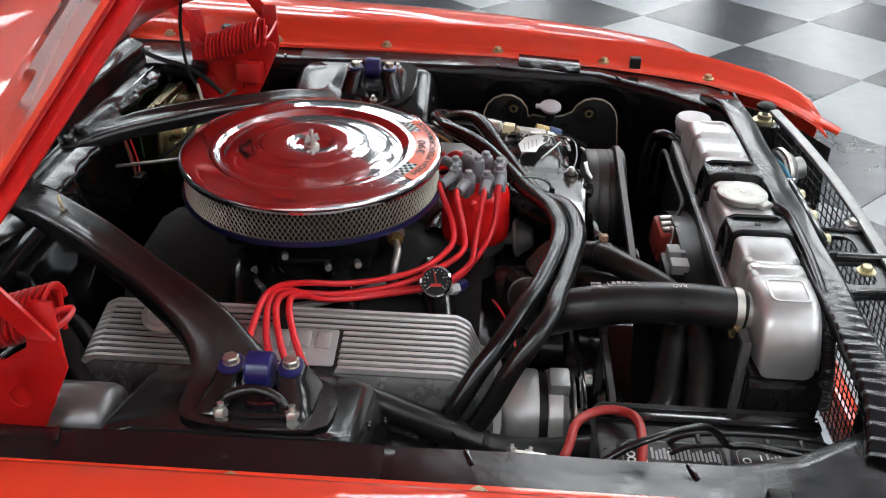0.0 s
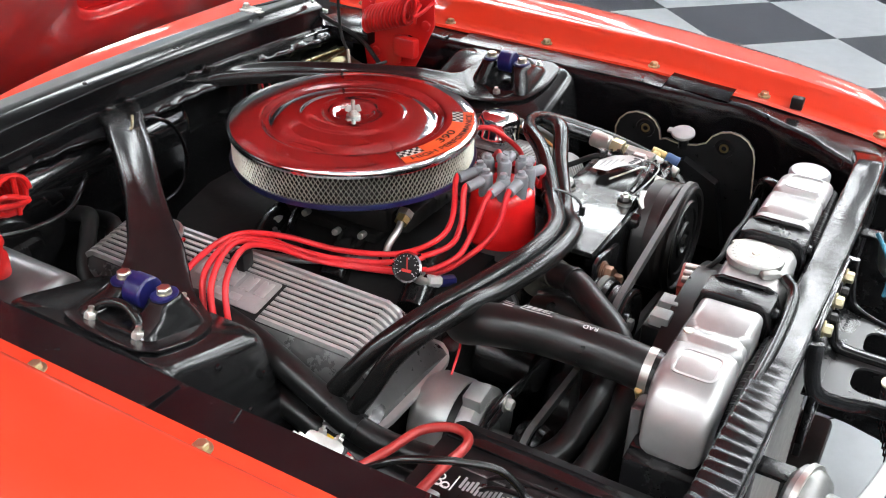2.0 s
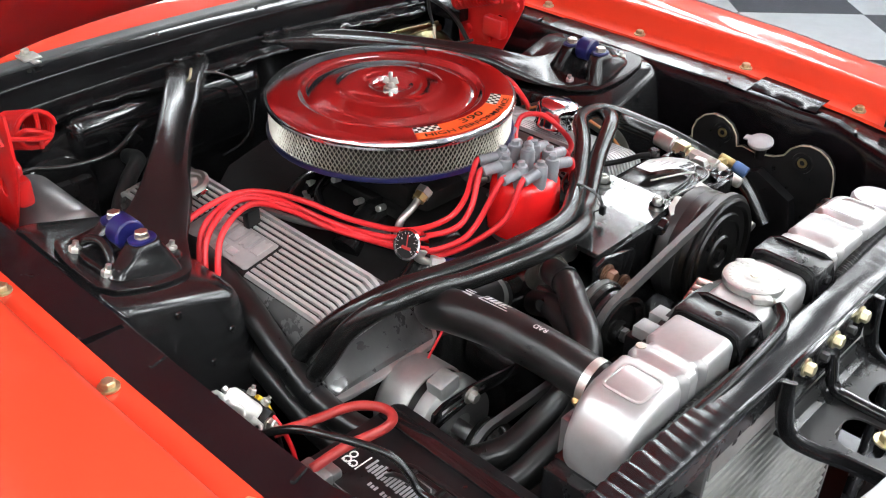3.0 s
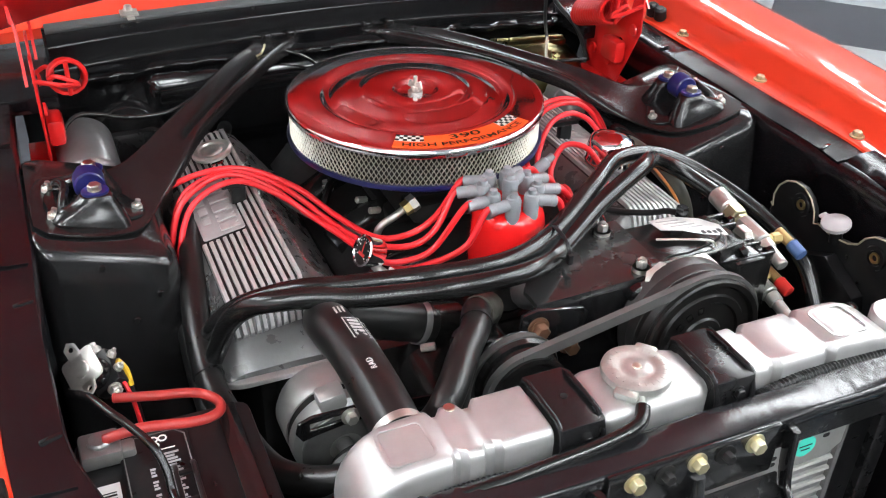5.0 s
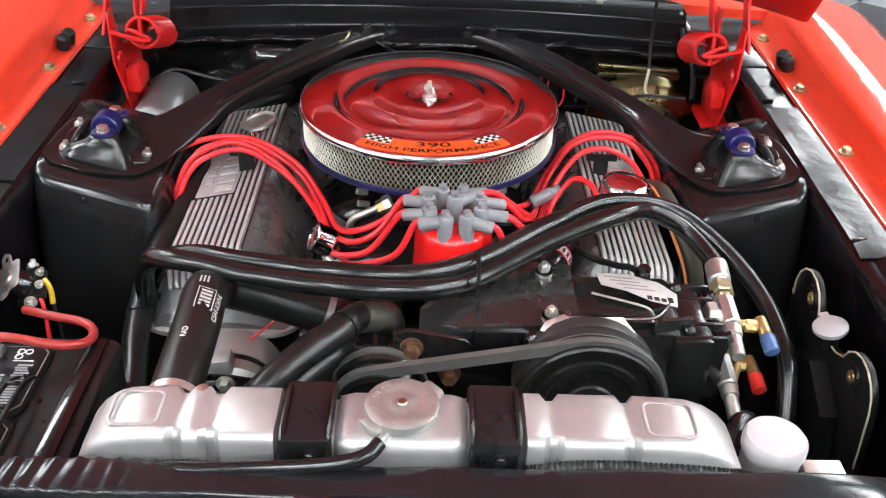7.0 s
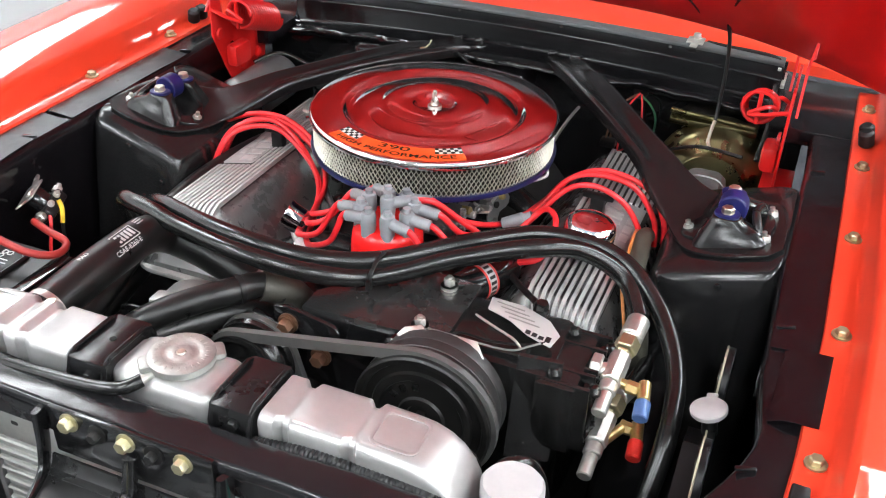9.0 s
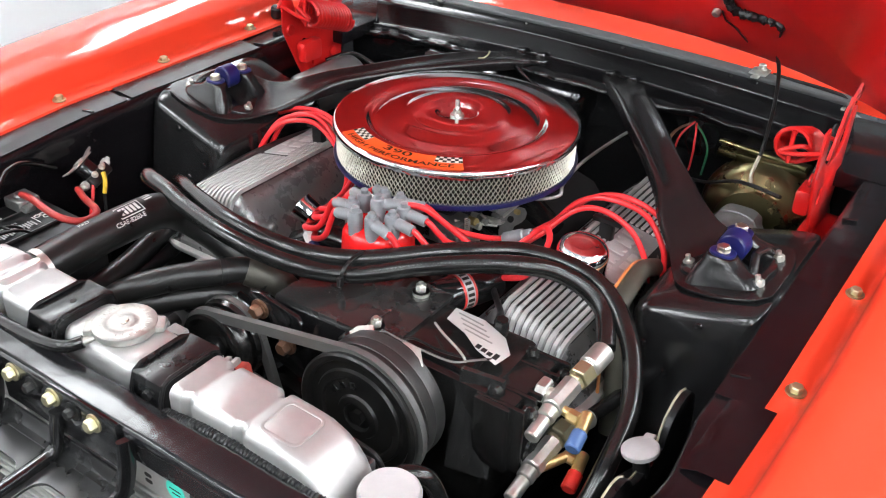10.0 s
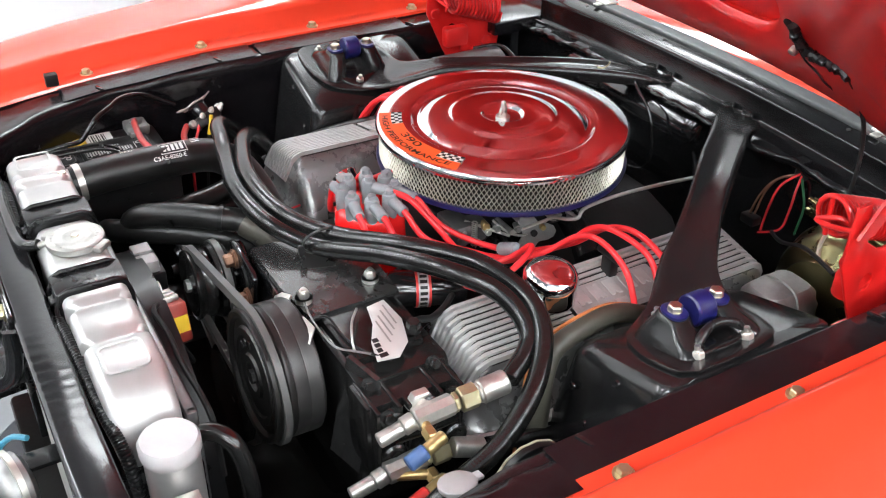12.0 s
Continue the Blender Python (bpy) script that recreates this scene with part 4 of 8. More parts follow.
# small fittings on the carburetor's flank
for x, y, z, w in ((0.086, -0.060, 0.893, 0.007), (0.092, -0.030, 0.886, 0.006), (0.092, 0.030, 0.888, 0.007), (0.080, -0.110, 0.884, 0.008), (0.060, -0.125, 0.886, 0.007), (0.090, 0.062, 0.880, 0.006)):
    part("mixture_screw", merge(rod((x, y, z), (x + 0.012, y - 0.004, z), w * 0.7, 12, 0.001), hexbolt((x + 0.012, y - 0.004, z), (1, -0.3, 0), w * 1.3, 0.004, w)), GREY_STEEL, carb)
part("choke_link", tube([(0.096, -0.070, 0.905), (0.104, -0.050, 0.885), (0.104, -0.020, 0.872), (0.098, 0.020, 0.880), (0.094, 0.050, 0.900)], 0.0018, 8, 7), ZINC, carb, "thin bright choke link")
part("fuel_bowl", box(0.030, 0.086, -0.122, -0.070, 0.868, 0.900, 0.006), ALU_DULL, carb, "dull cast fuel bowl")
spring_pts = [(0.090 + 0.004 * math.cos(i * 1.05), -0.095 + 0.004 * math.sin(i * 1.05), 0.868 + i * 0.00055) for i in range(72)]
part("return_spring", tube(spring_pts, 0.0009, 5, 1), ZINC, carb, "small bright return spring")
for k, (x, y, z, r, l) in enumerate(((0.085, -0.075, 0.893, 0.010, 0.020), (0.082, -0.015, 0.896, 0.008, 0.024), (0.095, 0.025, 0.890, 0.011, 0.016), (0.088, 0.060, 0.898, 0.007, 0.022), (0.100, -0.090, 0.876, 0.006, 0.018), (0.078, -0.055, 0.905, 0.006, 0.016), (0.110, 0.005, 0.880, 0.007, 0.014))):
    part("screw", rod((x - l / 2, y, z), (x + l / 2, y - 0.004, z + 0.003), r * 0.6, 6 if k % 2 else 12, 0.001), ZINC if k % 3 else BRASS, carb)
for a, b in (((0.072, -0.10, 0.900), (0.112, -0.052, 0.884)), ((0.105, -0.048, 0.882), (0.110, 0.035, 0.892)), ((0.098, 0.03, 0.905), (0.112, 0.065, 0.878))):
    part("link_rod", rod(a, b, 0.0022, 8), ZINC, carb, "bright link rod")
part("choke_lever", plate([(-0.006, -0.004), (0.006, -0.006), (0.008, 0.010), (0.022, 0.016), (0.020, 0.023), (0.0, 0.018), (-0.007, 0.008)], 0.002, axes((0.100, 0.030, 0.890), (1, -0.1, 0.1)), 0.0004), ZINC, carb, "bright choke lever")
part("fuel_line", tube([(0.066, -0.10, 0.88), (0.10, -0.115, 0.872), (0.13, -0.10, 0.865), (0.15, -0.05, 0.86)], 0.004, 8, 6), DARK, carb)
for x, y, z in ((-0.075, -0.07, 0.872), (-0.08, -0.03, 0.868), (-0.07, 0.03, 0.876), (-0.085, 0.07, 0.86)):
    part("screw", rod((x, y, z), (x - 0.016, y - 0.004, z + 0.004), 0.005, 8, 0.001), ZINC, carb)
part("vacuum_pipe", tube([(-0.06, 0.05, 0.875), (-0.11, 0.03, 0.87), (-0.15, -0.02, 0.862), (-0.19, 0.10, 0.862)], 0.006, 8, 8), RUBBER, carb)
part("fuel_pipe", tube([(-0.20, 0.06, 0.868), (-0.165, -0.03, 0.862), (-0.10, -0.11, 0.856)], 0.005, 8, 8), GREY_STEEL, carb)
# bright elbow pipe with a brass fitting under the filter's rim
elbow = single("coolant_elbow", tube([(-0.058, -0.121, 0.899), (-0.075, -0.125, 0.892), (-0.093, -0.123, 0.880), (-0.099, -0.122, 0.862), (-0.100, -0.122, 0.835)], 0.0052, 12, 6), ZINC, "bright bent steel pipe with a brass fitting", "pipe")
part("fitting", lathe([(0, 0), (0.010, 0), (0.0105, 0.010), (0, 0.010)], 6, axes((-0.060, -0.121, 0.897), (0.85, 0.1, 0.45))), BRASS, elbow, "brass hexagon nut")
part("fitting", lathe([(0, 0.010), (0.012, 0.010), (0.012, 0.020), (0, 0.020)], 6, axes((-0.060, -0.121, 0.897), (0.85, 0.1, 0.45))), ZINC, elbow)


# valve covers: tilted finned top, skirts, raised name plate left as plain blocks
def valve_cover(side, label):
    root = thing("valve_cover", label, "valve cover", (side * 0.27, 0, 0.80), "valve covers")
    prof = [(0.150, 0.800), (0.158, 0.808), (0.166, 0.822), (0.205, 0.874), (0.214, 0.884), (0.226, 0.8905), (0.240, 0.8915), (0.306, 0.8765), (0.317, 0.872), (0.324, 0.862), (0.333, 0.835), (0.340, 0.812), (0.348, 0.802), (0.348, 0.796), (0.150, 0.794)]
    rings = []
    cx, cz = 0.262, 0.80
    for y, k, kz in ((-0.262, 0.82, 0.10), (-0.250, 0.90, 0.30), (-0.238, 0.95, 0.62), (-0.226, 0.985, 0.90), (-0.214, 1, 1), (0.20, 1, 1), (0.212, 0.985, 0.90), (0.224, 0.95, 0.62), (0.236, 0.90, 0.30)):
        rings.append([(side * (cx + (x - cx) * k), y, cz + (z - cz) * (kz if z > cz else 1)) for x, z in prof])
    body = part("cover_body", loft(rings), ALU, root, "polished cast aluminium body", sharp=30)
    gx = [(side * a, b) for a, b in rounded(0.215, 0.52, 0.05, 6)]
    part("gasket_flange", plate([(a + side * 0.252, b - 0.012) for a, b in gx], 0.008, Matrix.Translation((0, 0, 0.792)), 0.002), BARE_ALU, root, "bright flange edge")
    ENDROWS = [(-0.262, 0.82, 0.10), (-0.250, 0.90, 0.30), (-0.238, 0.95, 0.62), (-0.226, 0.985, 0.90), (-0.214, 1, 1), (0.20, 1, 1), (0.212, 0.985, 0.90), (0.224, 0.95, 0.62), (0.236, 0.90, 0.30)]
    for i in range(11):
        u = i / 10
        x, z = 0.2285 + 0.086 * u, 0.8925 - 0.0185 * u
        ys = [-0.2400, -0.2370, -0.234, -0.230, -0.226, -0.220, -0.212, 0.199, 0.206, 0.212, 0.216, 0.220]
        spans = [ys]
        if u > 0.38:
            spans = [[y for y in ys if y < -0.1] + [-0.082, -0.078], [0.062, 0.066] + [y for y in ys if y > 0.1]]
        for rows in spans:
            ring = []
            for y in rows:
                k, kz = lerp_rows(ENDROWS, y)
                h = 0.0046 if y not in (-0.078, 0.062) else -0.001
                fx, fz = cx + (x - cx) * k, cz + (z - cz) * kz
                ring.append([(side * (fx - 0.0030), y, fz - 0.002), (side * (fx - 0.0022), y - (0.003 if y < -0.213 else -0.003 if y > 0.2 else 0), fz + h), (side * (fx + 0.0022), y - (0.003 if y < -0.213 else -0.003 if y > 0.2 else 0), fz + h - 0.0006), (side * (fx + 0.0030), y, fz - 0.003)])
            part("fin", loft(ring), FIN, root, sharp=25)
    floor_rows = [[(side * x, y, z) for x, z in ((0.2235, 0.8895), (0.2270, 0.8918), (0.2400, 0.8926), (0.3060, 0.8776), (0.3150, 0.8740), (0.3185, 0.8705))] for y in (-0.212, -0.1, 0.0, 0.1, 0.199)]
    part("groove_floor", loft(floor_rows, closed=False, caps=False), RUBBER_DULL, root, "black strip between the fins")
    part("name_plate", plate(rounded(0.056, 0.137, 0.004, 3), 0.0014, Matrix.Translation((side * 0.2865, -0.008, 0.8830)) @ Matrix.Rotation(side * 0.215, 4, "Y"), 0.0006), NAME_PLATE, root, "flat bare name plate")
    for k in range(5):
        y = 0.040 - 0.024 * k if side > 0 else -0.060 + 0.024 * k
        m = Matrix.Translation((side * 0.276, y, 0.8845)) @ Matrix.Rotation(side * 0.215, 4, "Y")
        cut = 0.0045 * (-1 if k % 2 else 1)
        part("raised_block", plate([(-0.013, -0.0085), (0.013, -0.0085), (0.013, -0.003), (0.013 - abs(cut), 0.0), (0.013, 0.003), (0.013, 0.0085), (-0.013, 0.0085), (-0.013, 0.003), (-0.0085 - max(0, cut), 0.0), (-0.013, -0.003)], 0.0035, m, 0.0012), FIN, root)
    m = Matrix.Translation((side * 0.301, -0.008, 0.879)) @ Matrix.Rotation(side * 0.215, 4, "Y")
    for k in range(3):
        part("raised_block", box(-0.006, 0.006, -0.034 + k * 0.024, -0.016 + k * 0.024, 0, 0.0032, 0.0012, m), FIN, root)
    return root


cover_p = valve_cover(-1, "finned polished aluminium valve cover with a chrome filler cap")
cover_d = valve_cover(1, "finned polished aluminium valve cover with a tall chrome breather")
up_p = axes((-0.256, 0.130, 0.888), (-0.2, 0, 1))
filler = part("filler_cap", lathe([(0, 0), (0.014, 0), (0.014, 0.005), (0.027, 0.006), (0.0295, 0.008), (0.0295, 0.012), (0.026, 0.0145), (0.021, 0.0135), (0.0195, 0.011), (0.015, 0.0105), (0.012, 0.013), (0, 0.0145)], 36, up_p), ZINC, cover_p, "shallow plated filler cap")
part("cap_tab", box(-0.010, 0.010, -0.036, -0.024, 0.003, 0.009, 0.003, up_p), CHROME, filler)
up_d = axes((0.264, -0.100, 0.886), (0.12, 0, 1))
part("breather_cap", lathe([(0, 0), (0.018, 0), (0.018, 0.012), (0.0335, 0.0125), (0.0355, 0.014), (0.0355, 0.018), (0.034, 0.0205), (0.0342, 0.036), (0.0335, 0.0430), (0.0310, 0.0490), (0.026, 0.0530), (0.018, 0.0553), (0.008, 0.0563), (0, 0.0565)], 40, up_d), CHROME, cover_d, "tall mirror chrome breather cap")
for cov, side, y in ((cover_p, -1, -0.01), (cover_d, 1, 0.005)):
    part("wire_loom", merge(box(side * 0.253 - 0.010, side * 0.253 + 0.010, y - 0.007, y + 0.007, 0.886, 0.914, 0.003), box(side * 0.253 - 0.022, side * 0.253 + 0.022, y - 0.005, y + 0.005, 0.912, 0.920, 0.002)), PLASTIC, cov, "black plastic wire loom")

# distributor
DX, DY = 0.038, -0.226
dist = thing("distributor", "bright red distributor cap with grey plug boots", "distributor", (DX, DY, 0.80))
part("housing", lathe([(0, 0.80), (0.030, 0.80), (0.032, 0.838), (0.044, 0.846), (0.046, 0.866), (0, 0.866)], 32, Matrix.Translation((DX, DY, 0))), ALU_DULL, dist)
capb = lathe([(0.047, 0.864), (0.0495, 0.868), (0.0495, 0.885), (0.0475, 0.894), (0.0465, 0.917), (0.0445, 0.929), (0.039, 0.936), (0.028, 0.939), (0, 0.939)], 64, Matrix.Translation((DX, DY, 0)))
for v in capb.verts:
    v.co.z += 0.008 if v.co.z > 0.89 else 0.0
    d = Vector((v.co.x - DX, v.co.y - DY, 0))
    if d.length > 0.03 and 0.898 < v.co.z < 0.945:
        k = 1 + 0.022 * math.cos(8 * math.atan2(d.y, d.x))
        v.co.x, v.co.y = DX + d.x * k, DY + d.y * k
dist_cap = part("cap", capb, RED_DIST, dist, "bright red ribbed cap", sharp=60)
part("vacuum_can", merge(rod((DX + 0.006, DY - 0.035, 0.852), (DX + 0.008, DY - 0.060, 0.853), 0.010, 16), lathe([(0, 0), (0.024, 0), (0.0285, 0.003), (0.0285, 0.007), (0.0255, 0.009), (0.0155, 0.026), (0.0130, 0.028), (0, 0.0285)], 32, axes((DX + 0.008, DY - 0.057, 0.853), (-0.10, -0.98, 0.15)))), ALU_DULL, dist, "bare metal vacuum canister")
BOOTS = []
for k, (ang, tip) in enumerate(((205, (-0.030, -0.236, 0.951)), (160, (-0.026, -0.200, 0.953)), (115, (-0.010, -0.172, 0.955)), (250, (-0.003, -0.256, 0.949)),
                                (-20, (0.103, -0.236, 0.950)), (25, (0.104, -0.206, 0.953)), (70, (0.083, -0.174, 0.955)), (-65, (0.086, -0.262, 0.949)), (None, (0.066, -0.205, 0.970)))):
    r = 0.0 if ang is None else 0.0335
    a = radians(ang or 0)
    bx, by = DX + r * math.cos(a), DY + r * math.sin(a)
    lift = 0.008 if ang is None else 0.0
    b = Vector((bx, by, 0.963 + lift))
    t = Vector((tip[0], tip[1], 0.963 - 0.16 * math.hypot(tip[0] - bx, tip[1] - by))) if ang is not None else Vector(tip)
    d = (t - b).normalized()
    bm = merge(lathe([(0.0, 0.0), (0.0092, 0.0), (0.0092, 0.014), (0.0098, 0.016), (0.0098, 0.031), (0.0084, 0.035), (0.0054, 0.036), (0.0050, 0.041), (0, 0.0425)], 16, Matrix.Translation((bx, by, 0.936 + lift))),
               rod(b - d * 0.002, b + d * 0.030, 0.0082, 12, 0.001, 0.0070), rod(b + d * 0.022, b + d * 0.032, 0.0074, 12, 0.001))
    part("boot", bm, BOOT, dist, "grey silicone plug boot")
    BOOTS.append((b + d * 0.028, d))


def wire(name, boot, pts, label, group="spark plug wires"):
    b, d = BOOTS[boot]
    first = Vector(pts[0]) - Vector((0, 0, 0.012 if boot < 8 else 0))
    path = [b - d * 0.006, b + d * 0.008, first] + [Vector(p) for p in pts[1:]]
    return single(name, tube(path, 0.0041, 10, 9), WIRE_RED, label, "wire", group)


W = "red silicone spark plug wire looped over a valve cover"
wire("spark_plug_wire", 2, [(-0.048, -0.196, 0.938), (-0.085, -0.196, 0.908), (-0.112, -0.150, 0.884), (-0.138, -0.073, 0.878), (-0.178, -0.014, 0.900), (-0.242, 0.009, 0.927), (-0.308, 0.013, 0.925), (-0.379, 0.018, 0.893)], W)
wire("spark_plug_wire", 1, [(-0.055, -0.212, 0.930), (-0.089, -0.208, 0.899), (-0.121, -0.140, 0.872), (-0.145, -0.062, 0.866), (-0.170, -0.018, 0.880), (-0.200, -0.004, 0.902), (-0.256, 0.004, 0.927), (-0.318, -0.004, 0.914), (-0.345, -0.023, 0.868), (-0.350, -0.03, 0.83)], W)
wire("spark_plug_wire", 0, [(-0.062, -0.228, 0.915), (-0.094, -0.222, 0.888), (-0.118, -0.180, 0.868), (-0.140, -0.095, 0.860), (-0.170, -0.042, 0.872), (-0.213, -0.017, 0.908), (-0.268, -0.006, 0.930), (-0.326, -0.022, 0.910), (-0.350, -0.044, 0.862), (-0.354, -0.048, 0.82)], W)
wire("spark_plug_wire", 3, [(-0.030, -0.252, 0.925), (-0.066, -0.232, 0.884), (-0.100, -0.196, 0.862), (-0.125, -0.128, 0.862), (-0.160, -0.050, 0.866), (-0.205, -0.024, 0.899), (-0.258, -0.018, 0.925), (-0.316, -0.036, 0.911), (-0.343, -0.060, 0.862), (-0.347, -0.065, 0.82)], W)
wire("spark_plug_wire", 6, [(0.105, -0.155, 0.938), (0.135, -0.105, 0.898), (0.155, -0.050, 0.884), (0.178, 0.005, 0.892), (0.210, 0.030, 0.925), (0.255, 0.042, 0.938), (0.312, 0.045, 0.922), (0.342, 0.034, 0.885), (0.348, 0.028, 0.85)], W)
wire("spark_plug_wire", 5, [(0.125, -0.190, 0.940), (0.143, -0.145, 0.908), (0.155, -0.085, 0.884), (0.176, -0.015, 0.892), (0.205, 0.008, 0.928), (0.242, 0.018, 0.941), (0.295, 0.030, 0.928), (0.330, 0.022, 0.890), (0.338, 0.016, 0.85)], W)
wire("spark_plug_wire", 4, [(0.128, -0.225, 0.945), (0.150, -0.175, 0.918), (0.158, -0.115, 0.888), (0.178, -0.050, 0.892), (0.212, -0.018, 0.928), (0.249, -0.010, 0.938), (0.289, -0.002, 0.918), (0.315, -0.004, 0.885), (0.325, -0.006, 0.85)], W)
wire("spark_plug_wire", 7, [(0.108, -0.250, 0.930), (0.140, -0.222, 0.910), (0.160, -0.160, 0.888), (0.172, -0.100, 0.895), (0.199, -0.082, 0.926), (0.222, -0.104, 0.931), (0.228, -0.135, 0.918), (0.222, -0.164, 0.903), (0.195, -0.175, 0.895), (0.175, -0.168, 0.880)], W)
wire("ignition_coil_wire", 8, [(0.088, -0.190, 0.964), (0.120, -0.165, 0.928), (0.148, -0.150, 0.902), (0.176, -0.150, 0.890), (0.182, -0.168, 0.886)], "red silicone coil wire with a grey boot", "")
boot_low = single("plug_boot", merge(rod((0.146, -0.090, 0.894), (0.174, -0.084, 0.908), 0.0088, 14, 0.002), rod((0.174, -0.084, 0.908), (0.184, -0.082, 0.913), 0.0065, 12)), BOOT, "grey silicone boot on a red wire", "plug boot")

# gauge
g_way = Vector((-0.88, -0.12, 0.46))
gauge = thing("fuel_pressure_gauge", "small round chrome pressure gauge with a red needle", "gauge", (-0.137, -0.181, 0.86))
gm = axes((-0.137 - g_way.x * 0.012, -0.181 - g_way.y * 0.012, 0.887 - g_way.z * 0.012), g_way)
part("case", lathe([(0, -0.016), (0.013, -0.016), (0.0190, -0.010), (0.0195, 0.009), (0.0206, 0.012), (0.0206, 0.0145), (0.0180, 0.0155), (0.0172, 0.0135)], 40, gm), CHROME, gauge, "chrome case and bezel")
part("dial", lathe([(0, 0.0130), (0.0174, 0.0130)], 40, gm), STICK_BLACK, gauge, "black dial with white marks")
part("dial_marks", merge(*[box(0.0138, 0.0158, -0.0003, 0.0003, 0.0132, 0.0136, 0, gm @ Matrix.Rotation(radians(a), 4, "Z")) for a in range(-40, 221, 20)],
                         *[box(0.0102, 0.0122, -0.0007, 0.0007, 0.0132, 0.0136, 0, gm @ Matrix.Rotation(radians(a), 4, "Z")) for a in range(-40, 221, 65)]), STICK_WHITE, gauge)
part("needle", merge(box(-0.004, 0.0125, -0.0008, 0.0008, 0.0138, 0.0144, 0, gm @ Matrix.Rotation(radians(100), 4, "Z")), box(-0.007, 0.007, -0.002, 0.002, 0.0132, 0.0137, 0, gm @ Matrix.Translation((0, -0.005, 0)))), RED_CAP, gauge, "red needle")
part("stem", tube([(-0.132, -0.178, 0.876), (-0.120, -0.19, 0.860), (-0.105, -0.20, 0.852)], 0.006, 10, 5), ZINC, gauge)
part("fitting", merge(rod((-0.112, -0.197, 0.858), (-0.097, -0.206, 0.852), 0.0085, 6), ), STICK_WHITE, gauge, "white and blue hose fitting")
part("fitting", rod((-0.097, -0.206, 0.852), (-0.076, -0.216, 0.846), 0.0082, 8, 0.001), BLUE, gauge, "blue anodised fitting")


# ---- hoses ----
def hose(name, pts, r, mat, label, category="hose", steps=9, n=16, ribs=0):
    """ribs: how many fine rings its cover carries."""
    rings = (lambda u: (1 + 0.0035 * math.sin(2 * math.pi * ribs * u),) * 2) if ribs else None
    return single(name, tube(pts, r, n, steps, scale=rings), mat, label, category)


H1 = [(-0.348, -0.165, 0.775), (-0.345, -0.190, 0.805), (-0.336, -0.218, 0.848), (-0.314, -0.245, 0.888), (-0.288, -0.270, 0.914), (-0.250, -0.292, 0.931), (-0.205, -0.311, 0.937), (-0.109, -0.336, 0.943), (-0.016, -0.330, 0.936), (0.062, -0.291, 0.931), (0.157, -0.229, 0.947), (0.233, -0.170, 0.944), (0.315, -0.153, 0.926), (0.378, -0.191, 0.897), (0.421, -0.264, 0.866), (0.432, -0.344, 0.835), (0.425, -0.40, 0.78)]
H2 = [(-0.350, -0.200, 0.765), (-0.346, -0.225, 0.800), (-0.338, -0.255, 0.850), (-0.326, -0.280, 0.900), (-0.306, -0.305, 0.932), (-0.280, -0.321, 0.943), (-0.240, -0.330, 0.943), (-0.192, -0.341, 0.938), (-0.093, -0.360, 0.939), (-0.002, -0.351, 0.931), (0.062, -0.311, 0.919), (0.148, -0.262, 0.940), (0.233, -0.222, 0.955), (0.284, -0.180, 0.938), (0.335, -0.175, 0.910), (0.366, -0.222, 0.891)]
line_1 = hose("air_conditioning_hose", H1, 0.0118, RUBBER, "glossy black ribbed air conditioning hose", n=16, steps=84, ribs=360)
line_2 = hose("air_conditioning_hose", H2, 0.0118, RUBBER, "glossy black air conditioning hose crimped into a fitting", n=16, steps=84, ribs=300)
zip_tie = single("cable_tie", merge(sweep(curve([(0.065, -0.302 + 0.030 * math.cos(a), 0.927 + 0.0165 * math.sin(a)) for a in [2 * math.pi * i / 10 for i in range(10)]], 3, True) + [Vector((0.065, -0.272, 0.927))], rounded(0.005, 0.0018, 0.0005, 1)), box(0.062, 0.068, -0.338, -0.330, 0.915, 0.928, 0.001)), PLASTIC, "black cable tie round two hoses", "cable tie")

RH = [(-0.229, -0.545, 0.927), (-0.229, -0.490, 0.932), (-0.231, -0.414, 0.931), (-0.236, -0.352, 0.922), (-0.226, -0.318, 0.904), (-0.190, -0.305, 0.886), (-0.145, -0.302, 0.868), (-0.098, -0.300, 0.848)]
upper_hose = hose("radiator_hose", RH, 0.0245, HOSE, "thick black molded upper radiator hose with printed marks", n=24)
for y in (-0.536,):
    clamp = single("hose_clamp", lathe([(0.0252, -0.0045), (0.0262, -0.0045), (0.0262, 0.0045), (0.0252, 0.0045), (0.0252, -0.0045)], 36, axes((-0.2290, y, 0.9280), (-0.03, 1, 0.05))), ZINC, "worm drive steel hose clamp", "hose clamp")
    part("screw", merge(rod((-0.2560, y + 0.001, 0.922), (-0.2440, y + 0.001, 0.9045), 0.0042, 12, 0.001), hexbolt((-0.2440, y + 0.001, 0.9045), (0.55, 0, -0.85), 0.008, 0.005, 0.005)), BRASS, clamp, "brass coloured worm screw")
clamp_low = single("hose_clamp", lathe([(0.0252, -0.004), (0.0262, -0.004), (0.0262, 0.004), (0.0252, 0.004), (0.0252, -0.004)], 36, axes((-0.112, -0.301, 0.854), (0.9, 0, -0.38))), GREY_STEEL, "grey worm drive hose clamp", "hose clamp")
part("screw", rod((-0.105, -0.335, 0.842), (-0.120, -0.328, 0.838), 0.005, 8), ZINC, clamp_low)
neck = part("inlet_neck", rod((-0.229, -0.556, 0.926), (-0.229, -0.525, 0.928), 0.023, 24), TANK, radiator)
